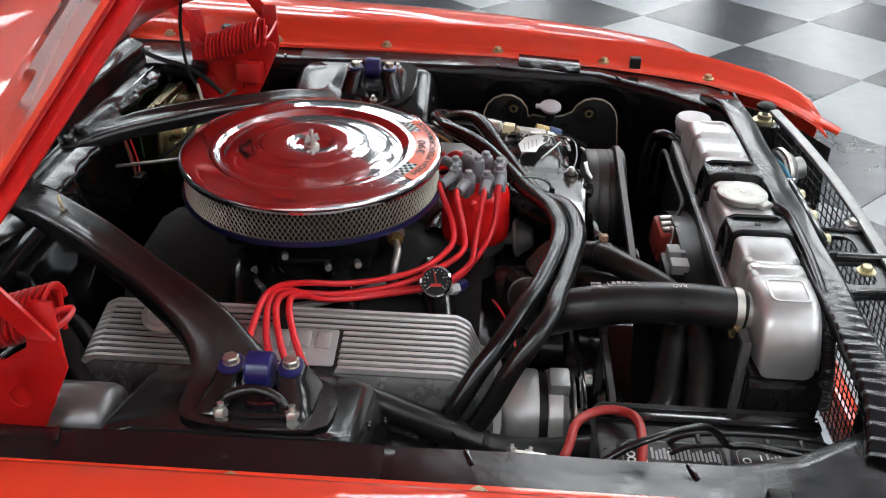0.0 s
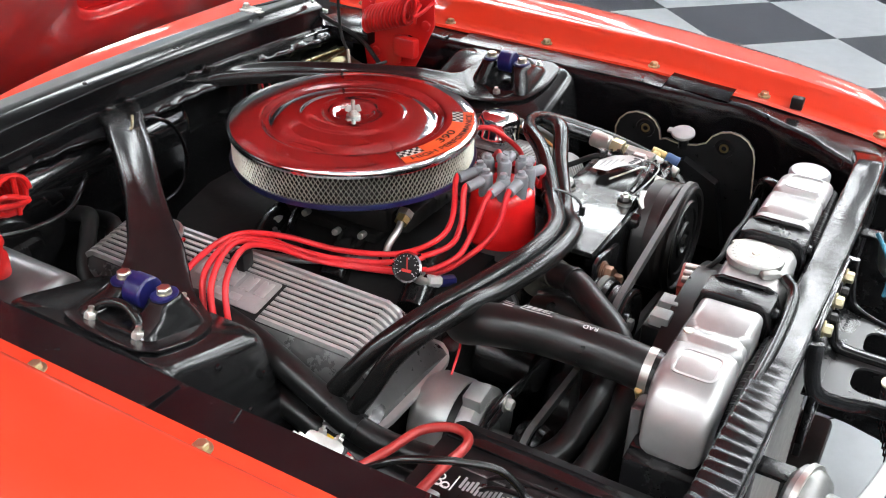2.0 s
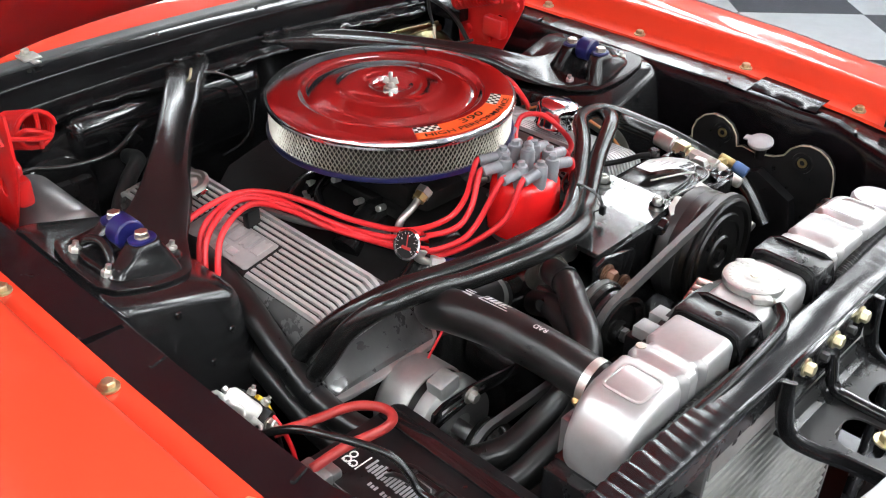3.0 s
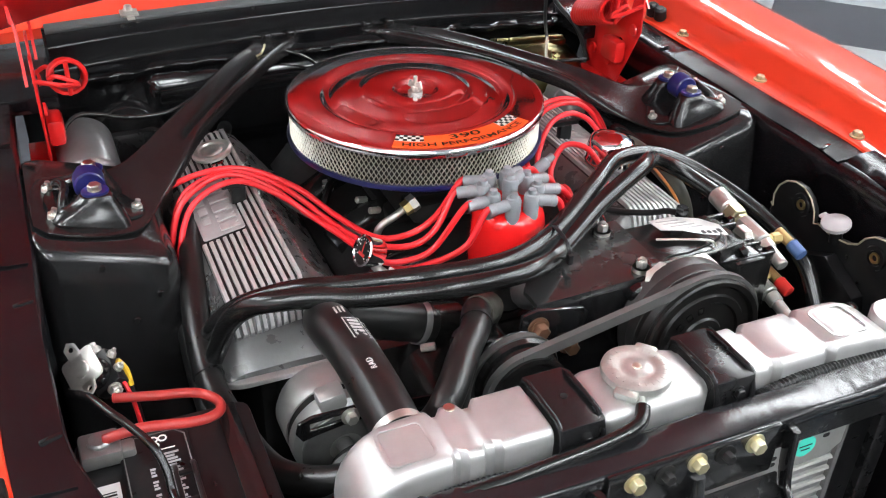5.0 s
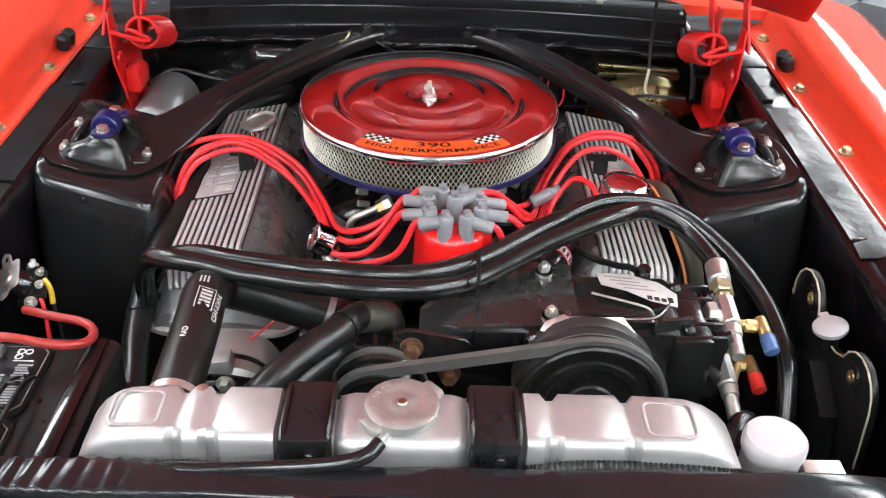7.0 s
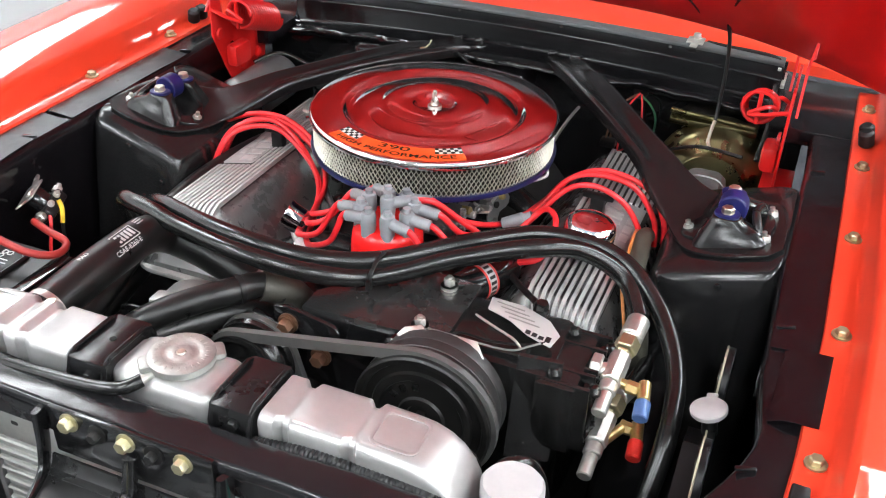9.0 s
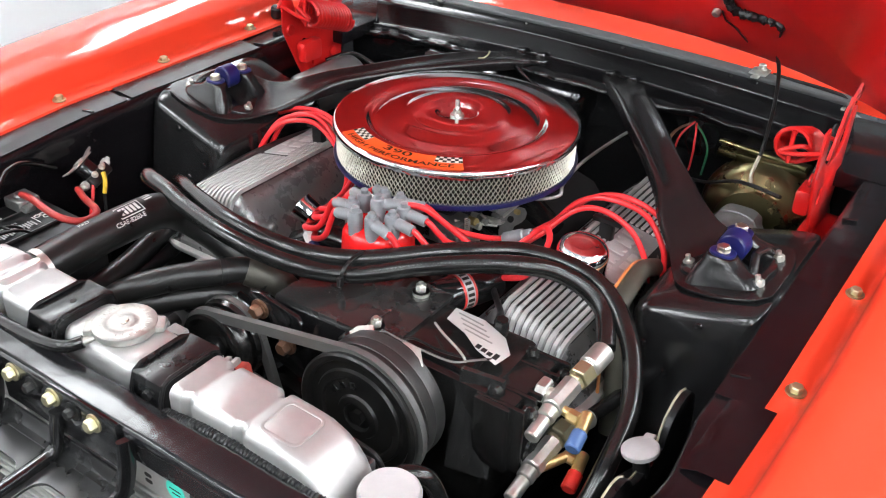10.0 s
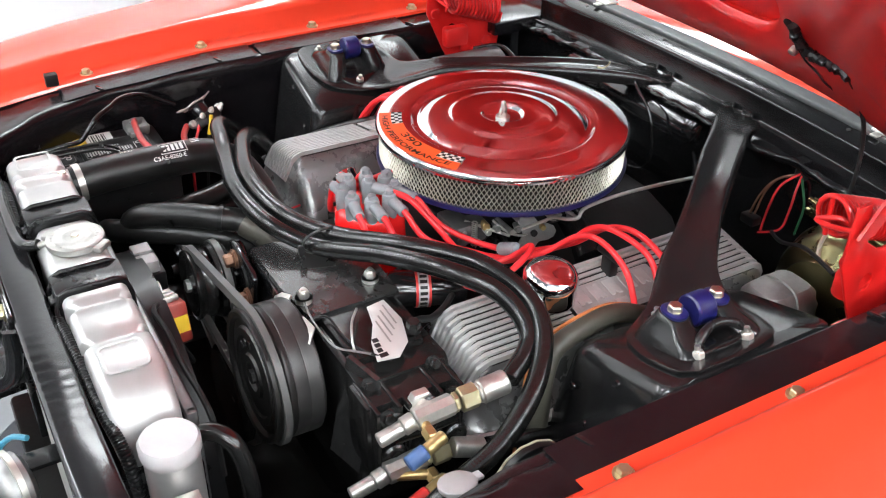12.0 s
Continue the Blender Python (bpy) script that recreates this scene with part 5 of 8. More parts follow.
part("thermostat_housing", merge(rod((-0.105, -0.30, 0.852), (-0.06, -0.29, 0.835), 0.024, 20, 0.003), box(-0.075, -0.02, -0.315, -0.255, 0.80, 0.85, 0.01)), IRON, engine)


# printed marks on the hose: one boxed oval badge left plain, a part number and short bars
def on_hose(y, a, lift):
    """A place on the upper hose: y along the car, a sideways angle from the top (towards the driver's side plus)."""
    k = (y + 0.49) / 0.076
    c = Vector((-0.228 - 0.003 * k, y, 0.934 - 0.003 * k))
    return c + Vector((math.sin(a), 0, math.cos(a))) * (0.0245 + lift)


def wrap(bm, y0, a0, flip=1):
    for v in bm.verts:
        p = on_hose(y0 + v.co.x * flip, a0 - v.co.y * flip / 0.0245, 0.0006)
        v.co = p
    return bm


marks = []
for x0, x1, y0, y1 in ((-0.019, 0.019, 0.0085, 0.0098), (-0.019, 0.019, -0.0098, -0.0085), (-0.019, -0.0177, -0.009, 0.009), (0.0177, 0.019, -0.009, 0.009)):
    marks.append(wrap(box(x0, x1, y0, y1, 0, 0.0001, 0), -0.405, 0.35))
for k in range(5):
    marks.append(wrap(box(-0.0150 + k * 0.0062, -0.0108 + k * 0.0062, -0.0060, 0.0060, 0, 0.0001, 0), -0.405, 0.35))
    if k in (0, 2):
        marks.append(wrap(box(-0.0150 + k * 0.0062, -0.0098 + k * 0.0062, 0.004, 0.006, 0, 0.0001, 0), -0.405, 0.35))
part("printed_badge", merge(*marks), STICK_WHITE, upper_hose, "white printed badge and part number")
part("printed_number", wrap(lettering("C5AE-8260-E", 0.0085), -0.413, 0.96), STICK_WHITE, upper_hose)
part("printed_bar", merge(*[wrap(box(-0.006, 0.006, -0.001 + k * 0.004, 0.001 + k * 0.004, 0, 0.0001, 0), -0.372, 0.25) for k in range(3)]), STICK_WHITE, upper_hose)
part("printed_word", wrap(lettering("RAD", 0.0085), -0.468, -0.05), STICK_WHITE, upper_hose)

BY = [(-0.045, -0.345, 0.885), (-0.068, -0.362, 0.900), (-0.085, -0.395, 0.907), (-0.115, -0.430, 0.906), (-0.145, -0.468, 0.900), (-0.168, -0.486, 0.884), (-0.192, -0.482, 0.858), (-0.225, -0.474, 0.833), (-0.272, -0.462, 0.812), (-0.318, -0.415, 0.797)]
bypass = hose("coolant_hose", BY + [(-0.339, -0.336, 0.793), (-0.352, -0.262, 0.805), (-0.349, -0.181, 0.836), (-0.333, -0.088, 0.858), (-0.312, 0.034, 0.862), (-0.300, 0.15, 0.84)], 0.0165, HOSE, "black coolant hose looping down and back beside the spring tower", n=20)
part("band", lathe([(0.0170, -0.003), (0.0182, -0.003), (0.0182, 0.003), (0.0170, 0.003), (0.0170, -0.003)], 24, axes((-0.081, -0.388, 0.9065), (-0.5, -0.85, 0.1))), PLASTIC, bypass)
part("band", lathe([(0.017, -0.003), (0.018, -0.003), (0.018, 0.003), (0.017, 0.003), (0.017, -0.003)], 24, axes((-0.352, -0.250, 0.810), (0, -0.9, -0.3))), PLASTIC, bypass)
part("elbow_housing", tube([(-0.035, -0.315, 0.850), (-0.040, -0.335, 0.880), (-0.058, -0.354, 0.8945), (-0.066, -0.361, 0.899)], 0.0186, 18, 6), TARNISH, engine, "tarnished coolant elbow")
HE = [(-0.070, -0.340, 0.845), (-0.090, -0.385, 0.868), (-0.122, -0.435, 0.874), (-0.165, -0.492, 0.870), (-0.204, -0.510, 0.856), (-0.250, -0.508, 0.832), (-0.300, -0.490, 0.800), (-0.334, -0.430, 0.765), (-0.350, -0.340, 0.757), (-0.356, -0.250, 0.768), (-0.354, -0.150, 0.800), (-0.334, 0.02, 0.825), (-0.320, 0.14, 0.81)]
heater = hose("heater_hose", HE, 0.0160, HOSE, "dull black heater hose below the coolant hose", n=18)
lower = hose("lower_radiator_hose", [(-0.16, -0.32, 0.66), (-0.20, -0.40, 0.70), (-0.22, -0.48, 0.70), (-0.24, -0.54, 0.66)], 0.026, RUBBER_DULL, "black lower radiator hose", n=18)
overflow = hose("overflow_hose", [(-0.030, -0.620, 0.964), (-0.044, -0.634, 0.960), (-0.080, -0.639, 0.955), (-0.16, -0.640, 0.949), (-0.235, -0.636, 0.941), (-0.275, -0.633, 0.922), (-0.29, -0.632, 0.86)], 0.0068, RUBBER, "thin black overflow hose along the radiator", n=12)
loom = single("wiring_loom", tube([(-0.12, -0.633, 0.935), (-0.20, -0.630, 0.938), (-0.26, -0.630, 0.930), (-0.295, -0.630, 0.905), (-0.305, -0.632, 0.85)], 0.0075, 12, 45, scale=lambda u: (1 + 0.10 * math.sin(u * 420), 1 + 0.10 * math.sin(u * 420))), PLASTIC, "black corrugated wiring loom", "wiring loom")
loom_d = single("wiring_loom", tube([(0.095, -0.628, 0.940), (0.15, -0.625, 0.945), (0.21, -0.623, 0.942), (0.27, -0.620, 0.936), (0.305, -0.614, 0.915), (0.315, -0.610, 0.86)], 0.0062, 10, 45, scale=lambda u: (1 + 0.10 * math.sin(u * 420), 1 + 0.10 * math.sin(u * 420))), PLASTIC, "black corrugated wiring loom ahead of the radiator tank", "wiring loom")
cap_hose = hose("can_hose", [(0.300, -0.556, 0.902), (0.308, -0.535, 0.912), (0.326, -0.517, 0.902), (0.338, -0.510, 0.86), (0.340, -0.51, 0.79)], 0.0095, RUBBER, "black hose behind the radiator", n=12)
harness_d = hose("wiring_harness", [(0.325, 0.02, 0.862), (0.330, -0.045, 0.893), (0.335, -0.095, 0.895), (0.340, -0.140, 0.885), (0.353, -0.164, 0.862), (0.364, -0.175, 0.82), (0.370, -0.185, 0.74)], 0.0122, material("olive_loom", (0.045, 0.043, 0.032), 0.5, colour2=(0.06, 0.058, 0.045), scale=40), "olive black wiring harness against the spring tower", "wiring harness")
part("orange_wire", tube([(0.315, 0.0, 0.880), (0.318, -0.05, 0.900), (0.322, -0.100, 0.901), (0.327, -0.148, 0.888), (0.339, -0.177, 0.862), (0.350, -0.190, 0.82), (0.356, -0.20, 0.76)], 0.0022, 6, 6), material("copper_wire", (0.55, 0.20, 0.06), 0.4), harness_d, "bare copper coloured wire")
vac = hose("vacuum_hose", [(-0.20, 0.335, 0.905), (-0.235, 0.30, 0.915), (-0.29, 0.27, 0.905), (-0.35, 0.28, 0.90), (-0.42, 0.28, 0.915), (-0.455, 0.24, 0.905)], 0.0042, RUBBER, "thin black hose along the firewall", n=10)
thin_loop = hose("vacuum_hose", [(-0.100, 0.330, 0.960), (-0.073, 0.315, 0.953), (-0.042, 0.315, 0.930), (-0.026, 0.315, 0.897), (-0.021, 0.315, 0.855), (-0.039, 0.315, 0.824), (-0.085, 0.310, 0.815)], 0.0030, RUBBER, "thin black hose looping below the cowl", n=8)
heater2 = hose("heater_hose", [(-0.24, 0.33, 0.86), (-0.25, 0.28, 0.875), (-0.29, 0.24, 0.87), (-0.33, 0.20, 0.84), (-0.34, 0.12, 0.80)], 0.012, RUBBER_DULL, "black heater hose entering the firewall", n=14)
heater3 = hose("heater_hose", [(-0.20, 0.33, 0.835), (-0.22, 0.27, 0.85), (-0.27, 0.22, 0.845), (-0.31, 0.17, 0.81)], 0.012, RUBBER_DULL, "black heater hose entering the firewall", n=14)


# ---- air conditioning compressor, its bracket, belt and fittings ----
comp = thing("compressor", "black cast air conditioning compressor with a worn aluminium tag", "compressor", (0.22, -0.33, 0.70))
part("body", merge(box(0.135, 0.300, -0.372, -0.255, 0.70, 0.893, 0.010), box(0.155, 0.268, -0.362, -0.270, 0.885, 0.902, 0.008)), IRON, comp, "black cast body")
# bolted cylinder head with cooling ribs
head = part("head", box(0.284, 0.332, -0.378, -0.262, 0.795, 0.888, 0.006), IRON, comp, "ribbed black cylinder head")
for k in (0, 2, 3, 6, 8):
    part("rib", box(0.286, 0.346, -0.372 + k * 0.0125, -0.366 + k * 0.0125, 0.800, 0.8895 - 0.002 * (k % 2), 0.002), IRON, head)
part("head_face", loft([[(0.262, -0.366, 0.9065), (0.262, -0.360, 0.9065), (0.262, -0.372, 0.78), (0.262, -0.392, 0.78)], [(0.309, -0.354, 0.9015), (0.309, -0.348, 0.9015), (0.312, -0.360, 0.78), (0.312, -0.380, 0.78)]]), BRACKET_PLATE, comp, "smooth flat black front cover")
for x, z in ((0.345, 0.880), (0.345, 0.80), (0.30, 0.89)):
    for y in (-0.36, -0.28):
        part("head_bolt", hexbolt((x, y, z), (0.9, 0, 0.4), 0.012, 0.008, 0.009), IRON, comp)
for y, z in ((-0.352, 0.868), (-0.312, 0.874), (-0.276, 0.866), (-0.352, 0.822), (-0.276, 0.818)):
    boss = part("boss", lathe([(0.0155, 0), (0.0150, 0.010), (0.0125, 0.0125), (0, 0.0130)], 18, axes((0.338, y, z), (1, 0, 0.12))), IRON, head)
    part("boss_bolt", hexbolt((0.3512, y, z + 0.0015), (1, 0, 0.12), 0.009, 0.006, 0.008), IRON, boss)
for y0, z0, y1, z1 in ((-0.352, 0.845, -0.276, 0.842), (-0.335, 0.868, -0.300, 0.822), (-0.292, 0.868, -0.330, 0.820)):
    part("casting_web", sweep(curve([(0.345, y0, z0), (0.350, (y0 + y1) / 2, (z0 + z1) / 2 + 0.004), (0.345, y1, z1)], 6), rounded(0.010, 0.008, 0.003, 2)), IRON, head)
for x, y in ((0.145, -0.366), (0.145, -0.279)):
    part("mounting_bolt", merge(rod((x, y, 0.895), (x, y, 0.912), 0.0105, 16), hexbolt((x, y, 0.910), (0, 0, 1), 0.0125, 0.009, 0.0105, 0.002, 0.003)), ZINC, comp, "bright zinc mounting bolt")
tag_m = Matrix(((1, 0, 0, 0), (0, 1, 0, 0), (-0.10, 0, 1, 0.9385), (0, 0, 0, 1)))
tag = part("data_tag", plate([(0.204, -0.291), (0.207, -0.314), (0.236, -0.321), (0.262, -0.336), (0.291, -0.343), (0.295, -0.318), (0.277, -0.298), (0.242, -0.287)], 0.0012, tag_m, 0.0003), TAG, comp, "worn stamped aluminium tag")
for k in range(4):
    part("tag_line", box(0.212 + 0.007 * k, 0.246 + 0.008 * k, -0.2975 - 0.0065 * k, -0.2955 - 0.0065 * k, 0.0012, 0.0016, 0, tag_m), GREY_STEEL, tag)
for k in range(4):
    part("tag_patch", box(0.258 + k * 0.008, 0.264 + k * 0.008, -0.334 - 0.001 * k, -0.327 - 0.0014 * (k % 3), 0.0012, 0.0016, 0, tag_m), STICK_BLACK, tag)
part("tag_bolt", hexbolt((0.261, -0.283, 0.911), (0.1, 0, 1), 0.015, 0.011, 0.0095), IRON, comp)
part("capillary", tube([(0.179, -0.385, 0.893), (0.181, -0.376, 0.904), (0.188, -0.356, 0.907), (0.226, -0.354, 0.906), (0.262, -0.349, 0.909), (0.280, -0.341, 0.911), (0.290, -0.325, 0.905)], 0.0016, 6, 7), PLASTIC, comp)
part("capillary_tube", tube([(0.157, -0.370, 0.913), (0.190, -0.377, 0.918), (0.222, -0.379, 0.919), (0.256, -0.376, 0.919), (0.272, -0.360, 0.918), (0.280, -0.345, 0.914)], 0.0012, 8, 7), GREY_STEEL, comp, "thin steel tube")
part("capillary_tube", tube([(0.196, -0.322, 0.912), (0.222, -0.340, 0.917), (0.252, -0.354, 0.917), (0.262, -0.356, 0.908)], 0.0015, 8, 6), ZINC, comp, "thin bright steel tube")
part("thin_hose", tube([(0.255, -0.282, 0.916), (0.249, -0.268, 0.912), (0.238, -0.245, 0.899), (0.215, -0.215, 0.889), (0.193, -0.190, 0.886), (0.170, -0.165, 0.880)], 0.0042, 10, 7), RUBBER_DULL, comp, "thin black hose behind the tag")
# clutch pulley
PM = axes((0.183, -0.451, 0.853), (0, -1, 0.03))
pulley = part("clutch_pulley", lathe([(0, -0.006), (0.016, -0.006), (0.018, -0.001), (0.026, -0.001), (0.028, -0.004), (0.048, -0.004), (0.050, -0.0015), (0.058, -0.0015), (0.060, -0.005), (0.069, -0.005), (0.0715, 0.0), (0.0775, 0.001), (0.0800, -0.001), (0.0800, -0.006), (0.0745, -0.012), (0.0800, -0.018), (0.0800, -0.022), (0.0790, -0.024),
                                          (0.0790, -0.058), (0.076, -0.060), (0.02, -0.060), (0, -0.060)], 72, PM), PULLEY, comp, "big worn black clutch pulley", sharp=30)
part("drum", lathe([(0.0788, -0.025), (0.0797, -0.026), (0.0797, -0.040), (0.0793, -0.041), (0.0797, -0.042), (0.0797, -0.056), (0.0788, -0.057)], 72, PM), material("worn_grey_drum", (0.048, 0.047, 0.046), 0.32, metal=0.5, colour2=(0.028, 0.027, 0.027), scale=30, rough2=0.45, bump=0.12, bump_scale=80), pulley, "grey worn steel drum")
for a in (100, 122, 144):
    part("raised_mark", box(0.036, 0.045, -0.004, 0.004, -0.004, -0.0022, 0.001, PM @ Matrix.Rotation(radians(a), 4, "Z")), IRON, pulley)
part("pulley_nut", lathe([(0, -0.006), (0.009, -0.006), (0.009, 0.001), (0, 0.001)], 6, PM), DARK, pulley)
for s, x in ((-1, 0.150), (1, 0.213)):
    part("clutch_bracket", plate([(-0.022, 0), (0.022, 0), (0.016, 0.020), (-0.004, 0.026), (-0.020, 0.012)], 0.003, axes((x, -0.405, 0.912), (s * 0.25, -0.5, 0.85)), 0.0008), ZINC, comp, "bright bent steel bracket")

# mounting bracket: sloping black plate and an arm with two coppery bolts
bracket = thing("compressor_bracket", "black steel bracket holding the compressor, with coppery bolts", "bracket", (0.08, -0.34, 0.80))
bm = loft([[(0.000, -0.378, 0.9015), (0.000, -0.345, 0.9015), (0.000, -0.345, 0.8945), (0.000, -0.380, 0.8945)], [(0.045, -0.379, 0.9035), (0.045, -0.290, 0.904), (0.045, -0.289, 0.896), (0.045, -0.381, 0.8955)],
           [(0.115, -0.380, 0.9065), (0.115, -0.255, 0.908), (0.115, -0.253, 0.900), (0.115, -0.382, 0.8985)], [(0.178, -0.372, 0.9055), (0.178, -0.258, 0.907), (0.178, -0.256, 0.899), (0.178, -0.374, 0.8975)]])
bevel(bm, 0.0014)
part("top_plate", bm, BRACKET_PLATE, bracket, "smooth black top plate with a bright worn edge")
part("front_plate", loft([[(-0.002, -0.379, 0.893), (-0.002, -0.381, 0.80), (-0.002, -0.373, 0.80), (-0.002, -0.371, 0.893)], [(0.115, -0.387, 0.903), (0.115, -0.390, 0.78), (0.115, -0.382, 0.78), (0.115, -0.380, 0.901)], [(0.165, -0.389, 0.898), (0.165, -0.392, 0.79), (0.165, -0.384, 0.79), (0.165, -0.381, 0.896)]]), BLACK_GLOSS, bracket)
part("sleeve", rod((0.128, -0.400, 0.893), (0.128, -0.385, 0.893), 0.015, 20, 0.003), BLACK_GLOSS, bracket)
arm_m = Matrix(((1, 0, 0, 0), (0, 0, -1, -0.390), (0, 1, 0, 0), (0, 0, 0, 1)))
part("arm", plate([(-0.028, 0.905), (-0.010, 0.909), (0.050, 0.898), (0.058, 0.890), (0.055, 0.878), (0.045, 0.845), (0.028, 0.825), (-0.005, 0.80), (-0.055, 0.79), (-0.050, 0.82), (-0.030, 0.86)], 0.007, arm_m, 0.002), BLACK_GLOSS, bracket)
for x, z in ((-0.008, 0.887), (0.034, 0.852)):
    part("bolt", merge(rod((x, -0.397, z), (x, -0.400, z), 0.013, 18), hexbolt((x, -0.400, z), (0, -1, 0), 0.016, 0.010, 0.011)), COPPER, bracket, "coppery hexagon bolt")
part("alternator_strut", tube([(-0.10, -0.37, 0.87), (-0.05, -0.375, 0.86), (0.0, -0.385, 0.85)], 0.008, 10, 4), IRON, bracket)

idler = thing("crank_pulley", "black idler pulley carrying the drive belt", "pulley", (-0.04, -0.455, 0.82))
IM = axes((-0.042, -0.452, 0.842), (0, -1, 0.03))
part("pulley", lathe([(0, 0), (0.014, 0), (0.016, -0.006), (0.036, -0.006), (0.042, 0.001), (0.0475, 0.0), (0.0475, -0.003), (0.042, -0.011), (0.0475, -0.019), (0.0475, -0.024), (0, -0.024)], 48, IM), IRON, idler)
part("pulley", lathe([(0, -0.028), (0.050, -0.028), (0.052, -0.034), (0.046, -0.041), (0.052, -0.048), (0, -0.050)], 48, IM), IRON, idler)
part("hub", lathe([(0, 0), (0.009, 0), (0.009, 0.006), (0, 0.006)], 6, IM), GREY_STEEL, idler)
part("axle", rod((-0.042, -0.43, 0.842), (-0.042, -0.33, 0.842), 0.02, 16), IRON, idler)


def belt_loop(c1, r1, c2, r2, y1, y2, n=28):
    """The outline of a belt round two pulleys, as places."""
    (x1, z1), (x2, z2) = c1, c2
    d = math.hypot(x2 - x1, z2 - z1)
    base = math.atan2(z2 - z1, x2 - x1)
    off = math.acos((r1 - r2) / d)
    pts = []
    for i in range(n + 1):
        a = base + off + (2 * math.pi - 2 * off) * i / n
        pts.append((x1 + r1 * math.cos(a), y1, z1 + r1 * math.sin(a)))
    for i in range(n + 1):
        a = base - off + 2 * off * i / n
        pts.append((x2 + r2 * math.cos(a), y2, z2 + r2 * math.sin(a)))
    return pts


loop = belt_loop((-0.042, 0.842), 0.0455, (0.183, 0.853), 0.0785, -0.441, -0.439)
loop.append(loop[0])
belt = single("drive_belt", sweep(loop, [(-0.0065, -0.004), (0.0065, -0.004), (0.0065, 0.004), (-0.0065, 0.004)], up=(0, 1, 0), fixed=True, caps=False), BELT, "grey black rubber drive belt round two pulleys", "belt")
loop = belt_loop((-0.042, 0.841), 0.047, (-0.02, 0.66), 0.075, -0.411, -0.411)
loop.append(loop[0])
belt2 = single("drive_belt", sweep(loop, [(-0.0065, -0.004), (0.0065, -0.004), (0.0065, 0.004), (-0.0065, 0.004)], up=(0, 1, 0), fixed=True, caps=False), BELT, "grey black rubber drive belt running down to the crank", "belt")
crank = thing("crankshaft_pulley", "black crankshaft pulley and fan hub", "pulley", (-0.02, -0.42, 0.6))
part("pulley", rod((-0.02, -0.43, 0.66), (-0.02, -0.36, 0.66), 0.073, 40, 0.006), IRON, crank)

# service valves on the compressor head
valves = thing("service_valves", "plated hose fittings and service valves with blue and red caps", "fitting", (0.36, -0.30, 0.85))


def fitting_line(parts_):
    for name, a, b, r, n, mat in parts_:
        part(name, rod(a, b, r, n, 0.0015), mat, valves)


for dz, dy, hi in ((0.0, 0.0, True), (-0.062, -0.034, False)):
    o = Vector((0, dy, dz))
    port = Vector((0, 0.0 if hi else 0.038, 0))
    V = lambda x, y, z: Vector((x, y, z)) + o
    if hi:
        part("crimp_sleeve", rod(V(0.366, -0.226, 0.891), V(0.364, -0.258, 0.887), 0.0138, 18, 0.0015), ZINC, line_2, "zinc crimp sleeve")
        part("sleeve_ring", rod(V(0.364, -0.256, 0.887), V(0.3637, -0.262, 0.8865), 0.0115, 16, 0.0015), ZINC, line_2)
    else:
        fitting_line([("sleeve", V(0.372, -0.222, 0.875), V(0.366, -0.258, 0.886), 0.0115, 16, ZINC)])
    fitting_line([("hex_nut", V(0.3635, -0.262, 0.886), V(0.362, -0.282, 0.884), 0.0145, 6, GOLD), ("hex_nut", V(0.362, -0.284, 0.884), V(0.3615, -0.290, 0.8835), 0.0115, 6, GOLD),
                  ("valve_body", V(0.361, -0.290, 0.883), V(0.360, -0.336, 0.879), 0.0125, 8, ZINC), ("flange", V(0.346, -0.318, 0.880), V(0.334, -0.318, 0.880), 0.017, 6, ZINC), ("branch", V(0.34, -0.318, 0.880), V(0.362, -0.318, 0.880), 0.0095, 12, ZINC),
                  ("stem_cap", V(0.360, -0.336, 0.879), V(0.360, -0.350, 0.875), 0.0105, 14, ZINC), ("stem_cap", V(0.360, -0.350, 0.875), V(0.3595, -0.378, 0.868), 0.0085, 12, ZINC),
                  ("port", V(0.366, -0.328, 0.878), V(0.382, -0.330, 0.877) + port, 0.0058, 10, BRASS), ("port_nut", V(0.377, -0.330, 0.877) + port, V(0.392, -0.331, 0.876) + port, 0.0078, 6, BRASS)])
    fitting_line([("elbow", V(0.396, -0.320, 0.880) + port, V(0.400, -0.344, 0.873) + port, 0.0072, 12, BRASS), ("dust_cap", V(0.400, -0.344, 0.873) + port, V(0.402, -0.366, 0.866) + port, 0.0088, 14, BLUE_CAP if hi else RED_CAP)])
lower_line = single("air_conditioning_hose", tube([(0.372, -0.250, 0.813), (0.378, -0.18, 0.80), (0.366, -0.12, 0.77), (0.35, -0.05, 0.74)], 0.009, 14, 7), RUBBER, "black lower air conditioning hose", "hose")

# coil / oil filler behind the compressor: black can with a red and white band
can = thing("black_canister", "shiny black canister with a red and white band", "canister", (0.18, -0.23, 0.86))
CM = axes((0.159, -0.226, 0.885), (0.36, 0.93, -0.03))
part("body", lathe([(0, -0.034), (0.016, -0.034), (0.0225, -0.030), (0.0235, -0.025), (0.0235, 0.060), (0.021, 0.064), (0, 0.065)], 32, CM), BLACK_GLOSS, can)
part("band", lathe([(0.0236, 0.002), (0.0239, 0.002), (0.0239, 0.017), (0.0236, 0.017)], 32, CM), STICK_GREY, can, "pale printed band with red edges")
for z in (0.000, 0.016):
    part("stripe", lathe([(0.0236, z), (0.0242, z), (0.0242, z + 0.003), (0.0236, z + 0.003)], 32, CM), RED_CAP, can)
